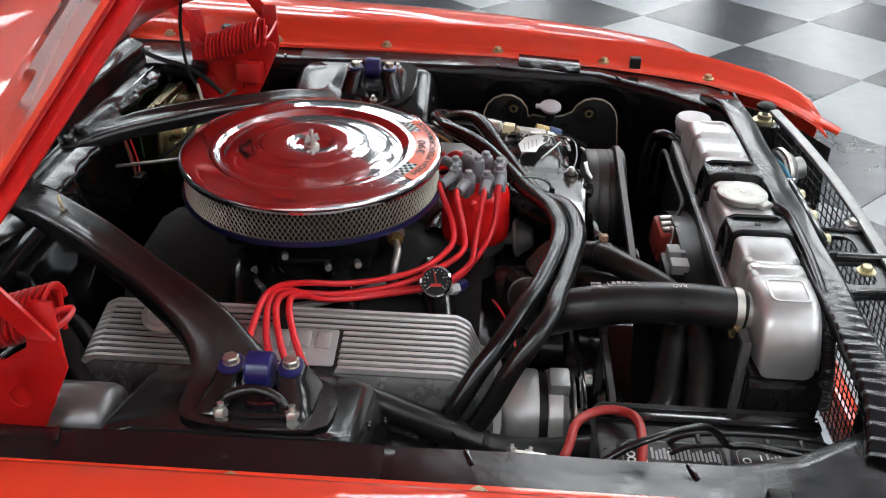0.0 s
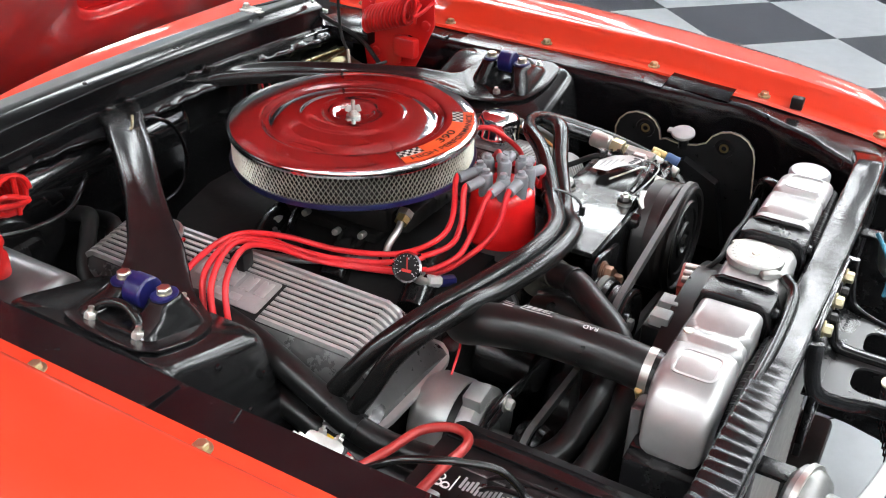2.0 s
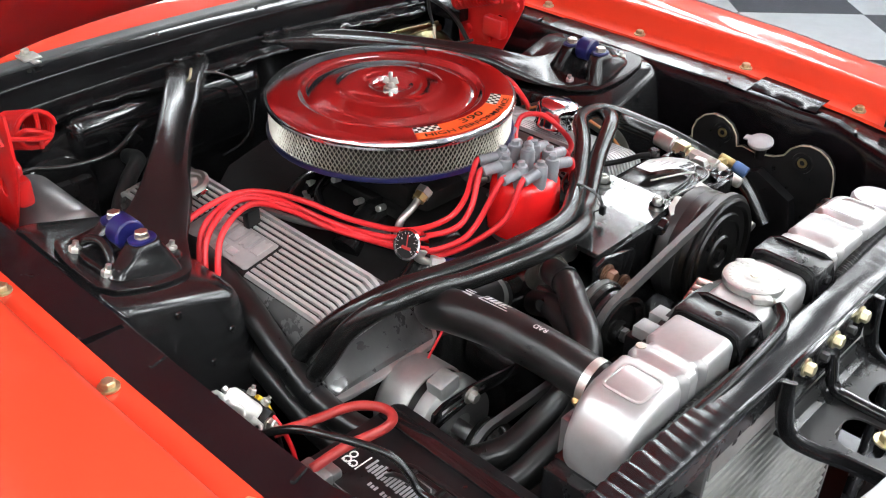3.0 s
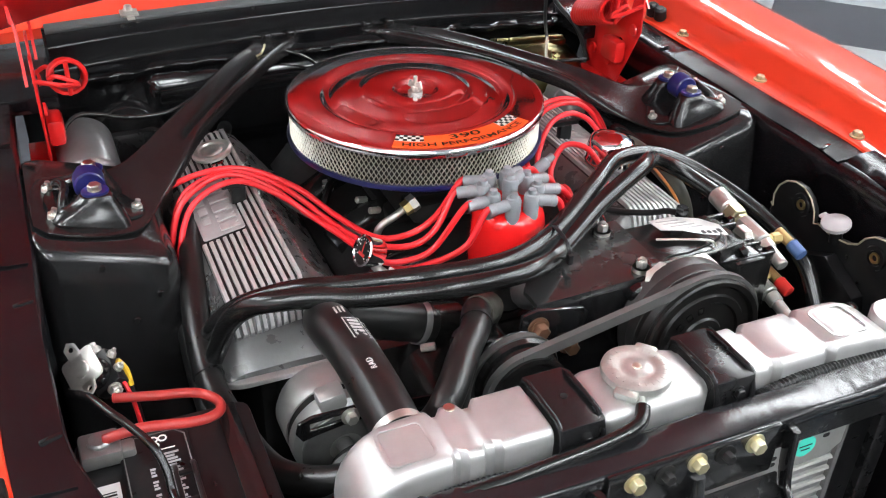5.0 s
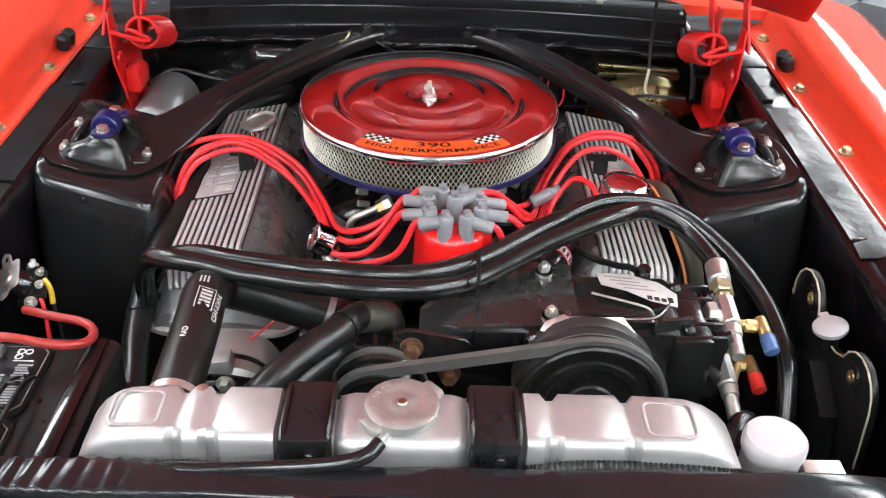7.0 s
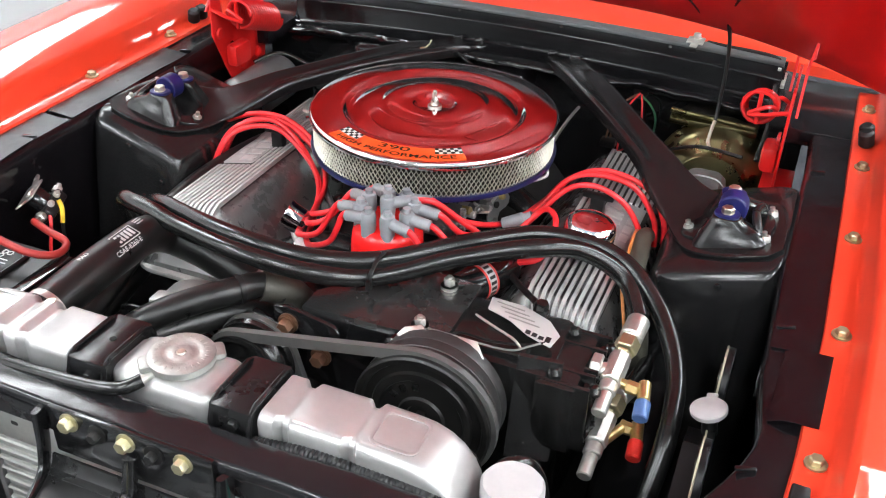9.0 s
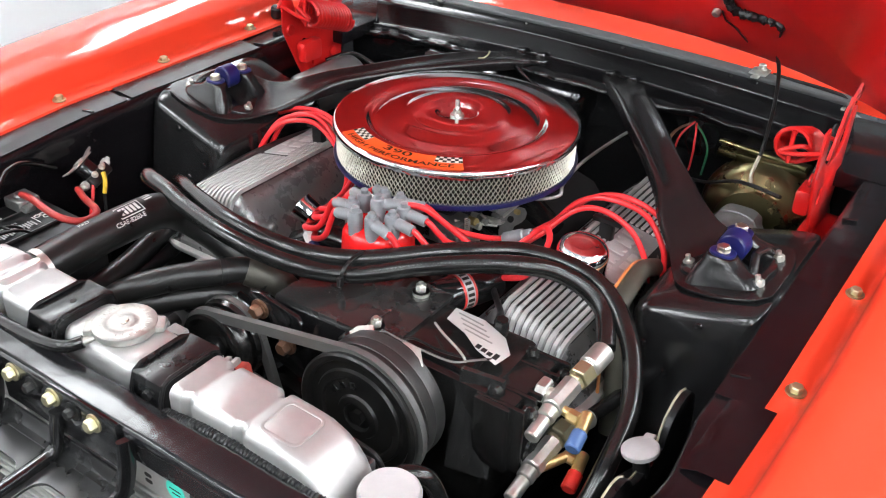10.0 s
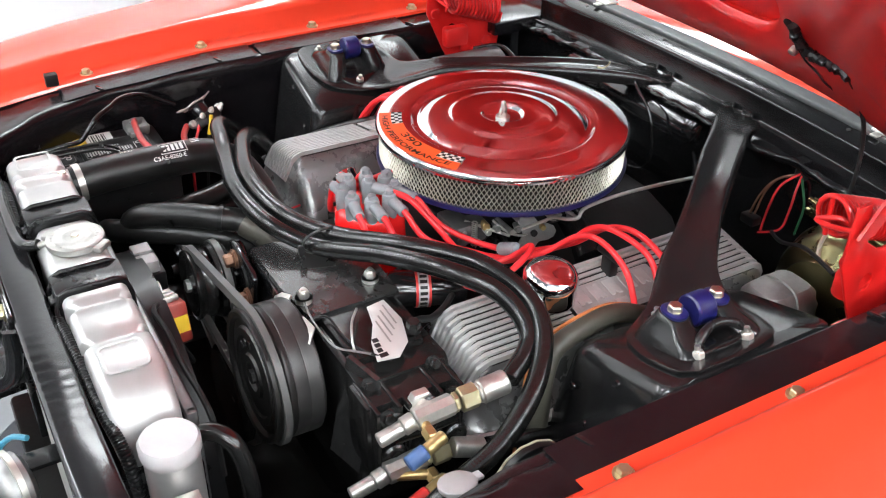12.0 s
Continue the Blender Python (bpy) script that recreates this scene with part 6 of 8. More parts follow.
part("band_marks", merge(*[box(-0.0020, 0.0020, -0.0004, 0.0004, 0.0050, 0.0140, 0, CM @ Matrix.Rotation(radians(a), 4, "Z") @ Matrix.Translation((0, 0.0240, 0))) for a in range(0, 360, 18)]), STICK_BLACK, can)

# alternator low on the passenger side
alt = thing("alternator", "bare aluminium alternator with a slotted black adjusting arm", "alternator", (-0.23, -0.33, 0.69))
AM = axes((-0.228, -0.262, 0.751), (0.03, -1, 0))
part("case", lathe([(0, 0), (0.040, 0), (0.052, 0.006), (0.0575, 0.016), (0.0580, 0.052), (0.0565, 0.055), (0, 0.055)], 48, AM), BARE_ALU, alt, "bare cast aluminium rear half")
part("stator", lathe([(0, 0.055), (0.0545, 0.055), (0.0545, 0.066), (0, 0.066)], 48, AM), DARK, alt, "dark laminated ring")
part("case", lathe([(0, 0.066), (0.0565, 0.066), (0.0580, 0.069), (0.0575, 0.084), (0.050, 0.092), (0, 0.094)], 48, AM), BARE_ALU, alt, "bare cast aluminium front half")
part("lug", box(-0.016, 0.016, 0.050, 0.072, 0.066, 0.092, 0.004, AM @ Matrix.Rotation(0.15, 4, "Z")), BARE_ALU, alt)
part("fan", lathe([(0.02, 0.098), (0.052, 0.098), (0.052, 0.101), (0.02, 0.101)], 32, AM), GREY_STEEL, alt)
part("pulley", lathe([(0, 0.130), (0.031, 0.130), (0.035, 0.139), (0.030, 0.147), (0.035, 0.155), (0.031, 0.163), (0.010, 0.165), (0.010, 0.172), (0, 0.172)], 40, AM), IRON, alt)
part("shaft", rod(AM @ Vector((0, 0, 0.09)), AM @ Vector((0, 0, 0.135)), 0.010, 14), GREY_STEEL, alt)
arm_alt = Matrix(((1, 0, 0, 0), (0, 0, -1, -0.368), (0, 1, 0, 0), (0, 0, 0, 1)))
part("adjusting_arm", plate([(-0.277, 0.786), (-0.284, 0.798), (-0.281, 0.812), (-0.265, 0.818), (-0.215, 0.817), (-0.165, 0.808), (-0.090, 0.800), (-0.090, 0.786), (-0.165, 0.790), (-0.215, 0.797), (-0.262, 0.790)], 0.005, arm_alt, 0.0012,
                             holes=[[(-0.268, 0.799), (-0.215, 0.803), (-0.195, 0.801), (-0.195, 0.807), (-0.215, 0.811), (-0.268, 0.809)]]), BLACK_GLOSS, alt, "slotted black adjusting arm")
part("arm_bolt", hexbolt((-0.222, -0.373, 0.807), (0, -1, 0), 0.013, 0.008, 0.011), ZINC, alt, "plated bolt")
part("red_wire", tube([(-0.135, -0.255, 0.862), (-0.150, -0.270, 0.850), (-0.178, -0.285, 0.830), (-0.205, -0.290, 0.808), (-0.215, -0.290, 0.795)], 0.0016, 6, 6), WIRE_RED, alt, "thin red wire")
loop = belt_loop((-0.224, 0.751), 0.0335, (-0.02, 0.700), 0.082, -0.410, -0.410)
loop.append(loop[0])
single("drive_belt", sweep(loop, [(-0.0065, -0.004), (0.0065, -0.004), (0.0065, 0.004), (-0.0065, 0.004)], up=(0, 1, 0), fixed=True, caps=False), BELT, "grey rubber drive belt on the alternator", "belt")

# ---- braces between the cowl and the spring towers ----
def brace(side):
    """A pressed arm whose edges roll down: broad foot on the cowl, narrow waist, flared plate on the tower."""
    root = thing("tower_brace", "black stamped steel brace from cowl to spring tower", "brace", (side * 0.25, 0.15, 0.94), "tower braces")
    # inner and outer edge, place by place
    pairs = [((0.046, 0.384, 0.9605), (0.130, 0.384, 0.9605)), ((0.062, 0.358, 0.9615), (0.142, 0.356, 0.9615)), ((0.084, 0.330, 0.9655), (0.160, 0.324, 0.9655)), ((0.122, 0.283, 0.9680), (0.178, 0.302, 0.9680)),
             ((0.165, 0.226, 0.9680), (0.212, 0.256, 0.9680)), ((0.205, 0.178, 0.965), (0.250, 0.205, 0.965)), ((0.245, 0.128, 0.960), (0.290, 0.153, 0.960)), ((0.285, 0.074, 0.953), (0.333, 0.105, 0.953)),
             ((0.308, 0.036, 0.940), (0.362, 0.076, 0.945)), ((0.332, 0.006, 0.926), (0.392, 0.058, 0.937)), ((0.352, -0.018, 0.917), (0.425, 0.051, 0.934)), ((0.370, -0.050, 0.914), (0.462, 0.047, 0.940)), ((0.392, -0.085, 0.919), (0.492, 0.032, 0.947)),
             ((0.430, -0.102, 0.929), (0.5035, -0.010, 0.9495)), ((0.465, -0.105, 0.9385), (0.505, -0.055, 0.9500)), ((0.490, -0.103, 0.9455), (0.504, -0.088, 0.9495))]
    inner, outer = curve([p for p, q in pairs], 4), curve([q for p, q in pairs], 4)
    last = len(inner) - 1
    rings = []
    for i, (p, q) in enumerate(zip(inner, outer)):
        u = i / last
        deep = 0.016 * min(1.0, u / 0.10) * max(0.25, min(1.0, (0.72 - u) / 0.25))
        lip = 0.0042 * min(1.0, u / 0.14) * max(0.0, min(1.0, (0.66 - u) / 0.2))
        d = q - p
        row = []
        for k, h in ((0.0, -deep), (0.0, -0.3 * deep), (0.03, 0.6 * lip), (0.09, lip), (0.17, 0.8 * lip), (0.27, 0.0), (0.5, -0.3 * lip), (0.73, 0.0), (0.83, 0.8 * lip), (0.91, lip), (0.97, 0.6 * lip), (1.0, -0.3 * deep), (1.0, -deep)):
            v = p + d * k
            row.append((side * v.x, v.y, v.z + h + 0.0005))
        rings.append(row)
    part("arm", shell(loft(rings, closed=False, caps=False), 0.0018), BRACE, root, "smooth black pressed arm with rolled edges", sharp=60)
    for x, y in ((0.068, 0.371), (0.108, 0.371)):
        part("bolt", hexbolt((side * x, y, 0.9615), (0, 0, 1), 0.0145, 0.009, 0.0115), IRON, root, "black bolt")
    return root


brace_d, brace_p = brace(1), brace(-1)
part("clip", sweep([(-0.146, 0.289, 0.969), (-0.138, 0.294, 0.9695), (-0.132, 0.299, 0.976), (-0.130, 0.300, 0.982)], rounded(0.004, 0.002, 0.0008, 1)), GOLD, brace_p, "small brass coloured clip")


# ---- upper shock mounts on the towers ----
def shock_mount(side):
    root = thing("shock_mount", "black cast shock mount with a blue bushing and plated bolts", "shock mount", (side * 0.437, -0.03, 0.93), "shock mounts")
    cx, cy = 0.437, -0.030
    deck = lambda x: 0.9425 + 0.29 * (x - 0.4815)
    n = 48
    lobed = []
    for i in range(n):
        a = 2 * math.pi * i / n
        r = 0.052 * (1 + 0.20 * max(0, math.cos(3 * (a - radians(-50)))))
        lobed.append((side * r * math.cos(a), 0.98 * r * math.sin(a)))
    base_m = Matrix(((1, 0, 0, side * cx), (0, 1, 0, cy), (side * 0.29, 0, 1, deck(cx)), (0, 0, 0, 1)))
    part("base_ring", plate(lobed, 0.007, base_m, 0.0025, holes=[[(0.022 * math.cos(2 * math.pi * i / 24), 0.022 * math.sin(2 * math.pi * i / 24)) for i in range(24)]]), TOWER, root, "black lobed casting")
    for y, s in ((-0.0575, -1), (0.002, 1)):
        rings = []
        for w, l, px, py, z, tilt in ((0.092, 0.036, 0.440, 0.010, 0.0005, 1.0), (0.084, 0.034, 0.438, 0.008, 0.009, 1.0), (0.062, 0.031, 0.434, 0.004, 0.021, 0.7), (0.044, 0.028, 0.431, 0.001, 0.0300, 0.3), (0.037, 0.027, 0.430, 0.0, 0.0355, 0.1), (0.032, 0.023, 0.430, 0.0, 0.0370, 0.0)):
            rings.append([(side * (px + a), y + s * py + b, 0.9265 + z + 0.29 * tilt * (px + a - 0.430)) for a, b in rounded(w, l, min(w, l) * 0.42, 5)])
        part("pillar", loft(rings), TOWER, root, "black cast pillar", sharp=50)
        part("bushing_plate", plate(rounded(0.032, 0.024, 0.011, 4), 0.0045, Matrix.Translation((side * 0.430, y, 0.9630)), 0.0015), BLUE, root, "blue urethane washer plate")
        part("bolt", hexbolt((side * 0.430, y, 0.9673), (0, 0, 1), 0.0145, 0.0065, 0.0085, 0.0012), PALE_GOLD, root, "pale zinc bolt")
    part("bushing", merge(lathe([(0.0, -0.013), (0.0165, -0.013), (0.0185, -0.011), (0.0185, 0.011), (0.0165, 0.013), (0, 0.013)], 32, axes((side * 0.434, -0.0278, 0.9625), (0, 1, 0)))), BLUE, root, "blue urethane bushing")
    part("web", tube([(side * 0.474, -0.064, 0.942), (side * 0.468, -0.052, 0.956), (side * 0.463, -0.028, 0.961), (side * 0.468, -0.004, 0.956), (side * 0.474, 0.006, 0.943)], 0.0055, 10, 5), BLACK, root, "black cast arch")
    for x, y in ((0.4825, -0.0675), (0.4845, 0.0005), (0.386, -0.034)):
        part("stud_nut", hexbolt((side * x, y, deck(x) - (0.0015 if x > 0.4 else -0.001)), (side * -0.28, 0, 1), 0.0125, 0.008, 0.0115, 0.0022, 0.006), ZINC, root, "zinc nut on a stud")
    return root


mount_d, mount_p = shock_mount(1), shock_mount(-1)


# ---- hood hinges ----
def hinge(side):
    X = lambda x: side * x
    yz = Matrix(((0, 0, side, side * 0.470), (1, 0, 0, 0), (0, 1, 0, 0), (0, 0, 0, 1)))
    root = part("hood_hinge", plate([(0.160, 0.892), (0.258, 0.890), (0.268, 0.950), (0.270, 1.060), (0.243, 1.062), (0.238, 1.018), (0.222, 1.004), (0.165, 1.006), (0.142, 1.022), (0.130, 1.075), (0.108, 1.075), (0.106, 1.000), (0.140, 0.928)], 0.004, yz, 0.0012,
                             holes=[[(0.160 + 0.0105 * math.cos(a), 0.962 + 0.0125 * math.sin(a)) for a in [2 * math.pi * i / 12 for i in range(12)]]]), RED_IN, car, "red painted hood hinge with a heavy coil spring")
    part("foot", box(min(X(0.452), X(0.500)), max(X(0.452), X(0.500)), 0.150, 0.262, 0.884, 0.890, 0.002), RED_IN, root)
    # two links up to the hood
    for (ya, za), (yb, zb), x in (((0.120, 1.045), (0.205, 1.150), 0.480), ((0.256, 1.030), (0.330, 1.125), 0.462)):
        part("link", loft([[(X(x), ya - 0.013, za - 0.005), (X(x), ya + 0.013, za - 0.005), (X(x + 0.004), ya + 0.013, za - 0.005), (X(x + 0.004), ya - 0.013, za - 0.005)],
                           [(X(x), (ya + yb) / 2 - 0.012, (za + zb) / 2), (X(x), (ya + yb) / 2 + 0.014, (za + zb) / 2), (X(x + 0.004), (ya + yb) / 2 + 0.014, (za + zb) / 2), (X(x + 0.004), (ya + yb) / 2 - 0.012, (za + zb) / 2)],
                           [(X(x + 0.01), yb - 0.010, zb), (X(x + 0.01), yb + 0.012, zb), (X(x + 0.014), yb + 0.012, zb), (X(x + 0.014), yb - 0.010, zb)]]), RED_IN, root, "red pressed link")
    part("hood_bracket", plate([(0.165, 1.105), (0.200, 1.165), (0.400, 1.075), (0.405, 1.055), (0.330, 1.080), (0.22, 1.120)], 0.004, Matrix(((0, 0, side, side * 0.485), (1, 0, 0, 0), (0, 1, 0, 0), (0, 0, 0, 1))), 0.001), RED_IN, root)
    coil = [(X(0.430) + 0.0235 * math.cos(a), 0.130 + 0.096 * a / (2 * math.pi * 13), 1.038 - 0.034 * a / (2 * math.pi * 13) + 0.0235 * math.sin(a)) for a in [2 * math.pi * i / 16 for i in range(13 * 16 + 1)]]
    part("coil_spring", tube(coil, 0.0034, 8, 1, smooth=False), RED_IN, root, "heavy red coil spring")
    part("spring_hook", tube([(X(0.4535), 0.130, 1.038), (X(0.445), 0.122, 1.044), (X(0.430), 0.120, 1.038), (X(0.418), 0.119, 1.030), (X(0.440), 0.114, 1.034), (X(0.474), 0.110, 1.046)], 0.0034, 8, 6), RED_IN, root)
    part("spring_hook", tube([(X(0.4535), 0.226, 1.004), (X(0.447), 0.238, 1.006), (X(0.455), 0.250, 1.010), (X(0.472), 0.252, 1.000)], 0.0034, 8, 6), RED_IN, root)
    part("spring_bar", tube([(X(0.430), 0.122, 1.062), (X(0.430), 0.124, 1.015)], 0.0032, 8, 1), RED_IN, root)
    for y, z in ((0.122, 1.000), (0.254, 0.990), (0.185, 0.925), (0.235, 0.930)):
        part("rivet", lathe([(0, 0), (0.010, 0), (0.009, 0.004), (0, 0.006)], 16, axes((X(0.468), y, z), (-side, 0, 0))), RED_IN, root)
    part("knuckle", box(min(X(0.446), X(0.470)), max(X(0.446), X(0.470)), 0.135, 0.185, 0.935, 0.975, 0.008), RED_IN, root)
    for ob in (root, *root.children):
        ob.data.transform(Matrix.Translation((0, 0.040, -0.018)))
    return root


hinge_d, hinge_p = hinge(1), hinge(-1)

# ---- driver's side: brake booster, master cylinder, wires on the firewall ----
booster = thing("brake_booster", "gold plated brake booster drum on the firewall", "brake booster", (0.365, 0.32, 0.80))
BM = axes((0.378, 0.366, 0.822), (-0.02, -1, 0.06))
part("drum", lathe([(0, 0), (0.088, 0), (0.093, 0.006), (0.094, 0.040), (0.099, 0.044), (0.100, 0.052), (0.096, 0.057), (0.092, 0.060), (0.090, 0.078), (0.080, 0.094), (0.062, 0.100), (0.058, 0.108), (0.040, 0.112), (0.0, 0.114)], 64, BM), GOLD_DARK, booster, "gold cadmium plated drum", sharp=50)
part("bracket", merge(*[rod((0.290, 0.318 + 0.010 * k, 0.930 - 0.004 * k), (0.425, 0.318 + 0.010 * k, 0.922 - 0.004 * k), 0.004, 10) for k in range(3)], box(0.29, 0.43, 0.310, 0.345, 0.908, 0.920, 0.003)), GOLD_DARK, booster)
master = thing("master_cylinder", "grey iron brake master cylinder with a domed cap", "master cylinder", (0.367, 0.21, 0.80))
part("reservoir", box(0.342, 0.404, 0.140, 0.236, 0.775, 0.846, 0.010), DARK, master, "brown iron reservoir")
part("cap", loft([[(0.373 + a * k, 0.186 + b * k, z) for a, b in rounded(0.070, 0.102, 0.02, 4)] for k, z in ((1.0, 0.844), (1.0, 0.856), (0.93, 0.862), (0.88, 0.874), (0.70, 0.883), (0.1, 0.885))]), GREY_STEEL, master, "grey domed cap")
part("bail", tube([(0.336, 0.186, 0.838), (0.338, 0.186, 0.866), (0.356, 0.186, 0.8865), (0.392, 0.186, 0.8865), (0.408, 0.186, 0.866), (0.410, 0.186, 0.838)], 0.0018, 6, 5), GREY_STEEL, master)
part("brake_line", tube([(0.343, 0.19, 0.81), (0.31, 0.18, 0.80), (0.30, 0.23, 0.76), (0.33, 0.31, 0.72)], 0.0028, 6, 6), ZINC, master)
fw = thing("firewall_wires", "red brown and green wires leaving a grommet in the firewall", "wires", (0.25, 0.33, 0.90))
part("grommet", lathe([(0, 0), (0.014, 0), (0.014, 0.006), (0.009, 0.010), (0, 0.010)], 16, axes((0.228, 0.379, 0.924), (0, -1, 0))), RUBBER_DULL, fw)
for k, (mat, pts) in enumerate(((WIRE_RED, [(0.231, 0.370, 0.924), (0.237, 0.356, 0.905), (0.240, 0.348, 0.875), (0.236, 0.342, 0.845), (0.205, 0.335, 0.825)]), (COPPER, [(0.226, 0.370, 0.924), (0.208, 0.352, 0.914), (0.198, 0.340, 0.89), (0.194, 0.332, 0.85)]),
                                (COPPER, [(0.225, 0.370, 0.923), (0.205, 0.350, 0.911), (0.193, 0.338, 0.885), (0.187, 0.330, 0.85)]), (material("green_wire", (0.02, 0.12, 0.05), 0.4), [(0.231, 0.370, 0.921), (0.252, 0.352, 0.914), (0.264, 0.346, 0.892), (0.262, 0.342, 0.85)]),
                                (WIRE_RED, [(0.228, 0.370, 0.926), (0.214, 0.350, 0.905), (0.210, 0.340, 0.87), (0.208, 0.336, 0.83)]))):
    part("wire", tube(pts, 0.0018, 6, 7), mat, fw)
part("connector", box(0.180, 0.206, 0.318, 0.336, 0.838, 0.852, 0.002), PLASTIC, fw)
part("black_wire", tube([(0.24, 0.32, 0.85), (0.29, 0.28, 0.872), (0.35, 0.25, 0.905), (0.42, 0.22, 0.915)], 0.003, 6, 7), RUBBER_DULL, fw)
rod_t = single("throttle_rod", tube([(0.075, 0.0, 0.905), (0.135, -0.005, 0.915), (0.172, 0.010, 0.925), (0.168, 0.030, 0.935), (0.150, 0.120, 0.925), (0.138, 0.247, 0.908), (0.133, 0.335, 0.895)], 0.0026, 8, 8), ZINC, "bright bent throttle rod reaching the firewall", "rod")

# hood wiring drooping to the firewall
cable = single("hood_wiring", tube([(0.373, 0.215, 1.157), (0.357, 0.269, 1.110), (0.363, 0.284, 1.070), (0.366, 0.288, 1.020), (0.366, 0.283, 0.970), (0.366, 0.270, 0.940)], 0.0030, 8, 8), RUBBER_DULL, "black taped wiring hanging from the hood", "wiring")
crinkle = curve([(0.297, 0.196, 1.196), (0.295, 0.208, 1.181), (0.299, 0.219, 1.168), (0.311, 0.222, 1.162), (0.333, 0.218, 1.162), (0.358, 0.213, 1.163), (0.373, 0.215, 1.157)], 8)
part("taped_loom", tube([p + Vector((0.0008 * math.sin(i * 2.3), 0.0012 * math.sin(i * 1.7), 0.0012 * math.cos(i * 2.9))) for i, p in enumerate(crinkle)], 0.0062, 9, 1, smooth=False, scale=lambda u: (1 + 0.22 * math.sin(u * 61), 1 + 0.22 * math.sin(u * 47 + 1))), PLASTIC, cable, "crinkled taped black loom")
part("hood_hole", lathe([(0, 0), (0.010, 0), (0.010, 0.0012), (0, 0.0012)], 18, axes((0.2837, 0.2080, 1.1920), (0, -0.766, -0.643))), DARK, cable, "dark hole in the hood")
part("thin_wire", tube([(0.281, 0.236, 1.155), (0.285, 0.248, 1.140), (0.299, 0.255, 1.129), (0.310, 0.265, 1.115), (0.318, 0.290, 1.098), (0.336, 0.285, 1.105), (0.352, 0.275, 1.112)], 0.0013, 6, 7), RUBBER_DULL, cable)
part("ground_clip", merge(rod((0.273, 0.240, 1.154), (0.273, 0.233, 1.148), 0.006, 14, 0.001)), ZINC, cable, "zinc ground clip")
part("bare_end", tube([(0.366, 0.270, 0.945), (0.362, 0.262, 0.915), (0.368, 0.256, 0.90)], 0.0028, 8, 5), WHITE_PLASTIC, cable)
for cxs in (0.296, -0.314):
    clip = single("cowl_clip", box(cxs - 0.014, cxs + 0.014, 0.421, 0.452, 1.0065, 1.0105, 0.0015), ZINC, "zinc clip with a screw on the cowl edge", "clip", "cowl clips")
    part("screw", hexbolt((cxs, 0.446, 1.0105), (0, 0, 1), 0.011, 0.006, 0.008), ZINC, clip)
    part("tongue", box(cxs - 0.006, cxs + 0.006, 0.408, 0.424, 1.0055, 1.0085, 0.001), ZINC, clip)
nozzle = single("washer_hose", tube([(0.315, 0.448, 1.004), (0.345, 0.440, 1.005), (0.425, 0.434, 1.002), (0.440, 0.416, 0.99), (0.44, 0.37, 0.965), (0.445, 0.30, 0.94), (0.44, 0.25, 0.90)], 0.0045, 8, 8), RUBBER_DULL, "thin black washer hose along the cowl", "hose")
post = single("hood_seal_post", merge(box(0.436, 0.442, 0.401, 0.413, 0.943, 0.996, 0.001), box(0.446, 0.452, 0.376, 0.436, 0.973, 0.980, 0.001)), ZINC, "bare metal bracket at the cowl end", "bracket")

# ---- driver's side: washer bag on the inner fender ----
bag = thing("washer_bag", "black vinyl washer bag with a tan welded seam", "washer bag", (0.475, -0.36, 0.70))
out = [(-0.228, 0.76), (-0.225, 0.858)]
out += [(-0.268 + 0.041 * math.cos(a), 0.868 + 0.041 * math.sin(a)) for a in [radians(-20 + 25 * i) for i in range(9)]]
out += [(-0.318, 0.872), (-0.345, 0.868), (-0.372, 0.873)]
out += [(-0.428 + 0.043 * math.cos(a), 0.866 + 0.043 * math.sin(a)) for a in [radians(20 + 22 * i) for i in range(8)]]
out += [(-0.478, 0.80), (-0.470, 0.70), (-0.26, 0.70)]
bag_m = Matrix(((0, 0, 1, 0.472), (1, 0, 0, 0), (0, 1, 0, 0), (0, 0, 0, 1)))
part("panel", plate(out, 0.008, bag_m, 0.003), PLASTIC, bag, "black vinyl panel")
part("seam", sweep([Vector((0.4712, a, b)) for a, b in out[1:-2]], rounded(0.0024, 0.0024, 0.0009, 1)), SEAM, bag, "tan welded seam")
part("pouch", loft([[(0.470 - d, y, z) for y, z in ((-0.27, 0.70), (-0.30, 0.82), (-0.36, 0.85), (-0.42, 0.82), (-0.45, 0.70))] for d in (0.0, 0.02)]), PLASTIC, bag)
for y, z in ((-0.281, 0.883), (-0.419, 0.879)):
    part("grommet", lathe([(0.0042, 0), (0.0080, 0), (0.0072, 0.0025), (0.0048, 0.0025), (0.0042, 0)], 18, axes((0.4705, y, z), (-1, 0, 0))), BRASS, bag, "dull brass grommet")
    part("grommet_ring", lathe([(0.010, 0), (0.017, 0), (0.016, 0.003), (0.011, 0.003), (0.010, 0)], 22, axes((0.4712, y, z), (-1, 0, 0))), PLASTIC, bag)
wc = part("filler_cap", lathe([(0, 0), (0.018, 0), (0.0195, 0.002), (0.0195, 0.006), (0.0175, 0.0075), (0, 0.008)], 28, Matrix.Translation((0.469, -0.348, 0.887)) @ Matrix.Rotation(-0.25, 4, "Y")), PALE_CAP, bag, "pale plastic cap with a tab")
part("cap_tab", box(-0.006, 0.006, 0.016, 0.027, 0.002, 0.006, 0.0015, Matrix.Translation((0.469, -0.348, 0.887)) @ Matrix.Rotation(-0.25, 4, "Y")), PALE_CAP, wc)
part("neck", rod((0.474, -0.350, 0.862), (0.470, -0.349, 0.888), 0.0085, 16), PLASTIC, bag)

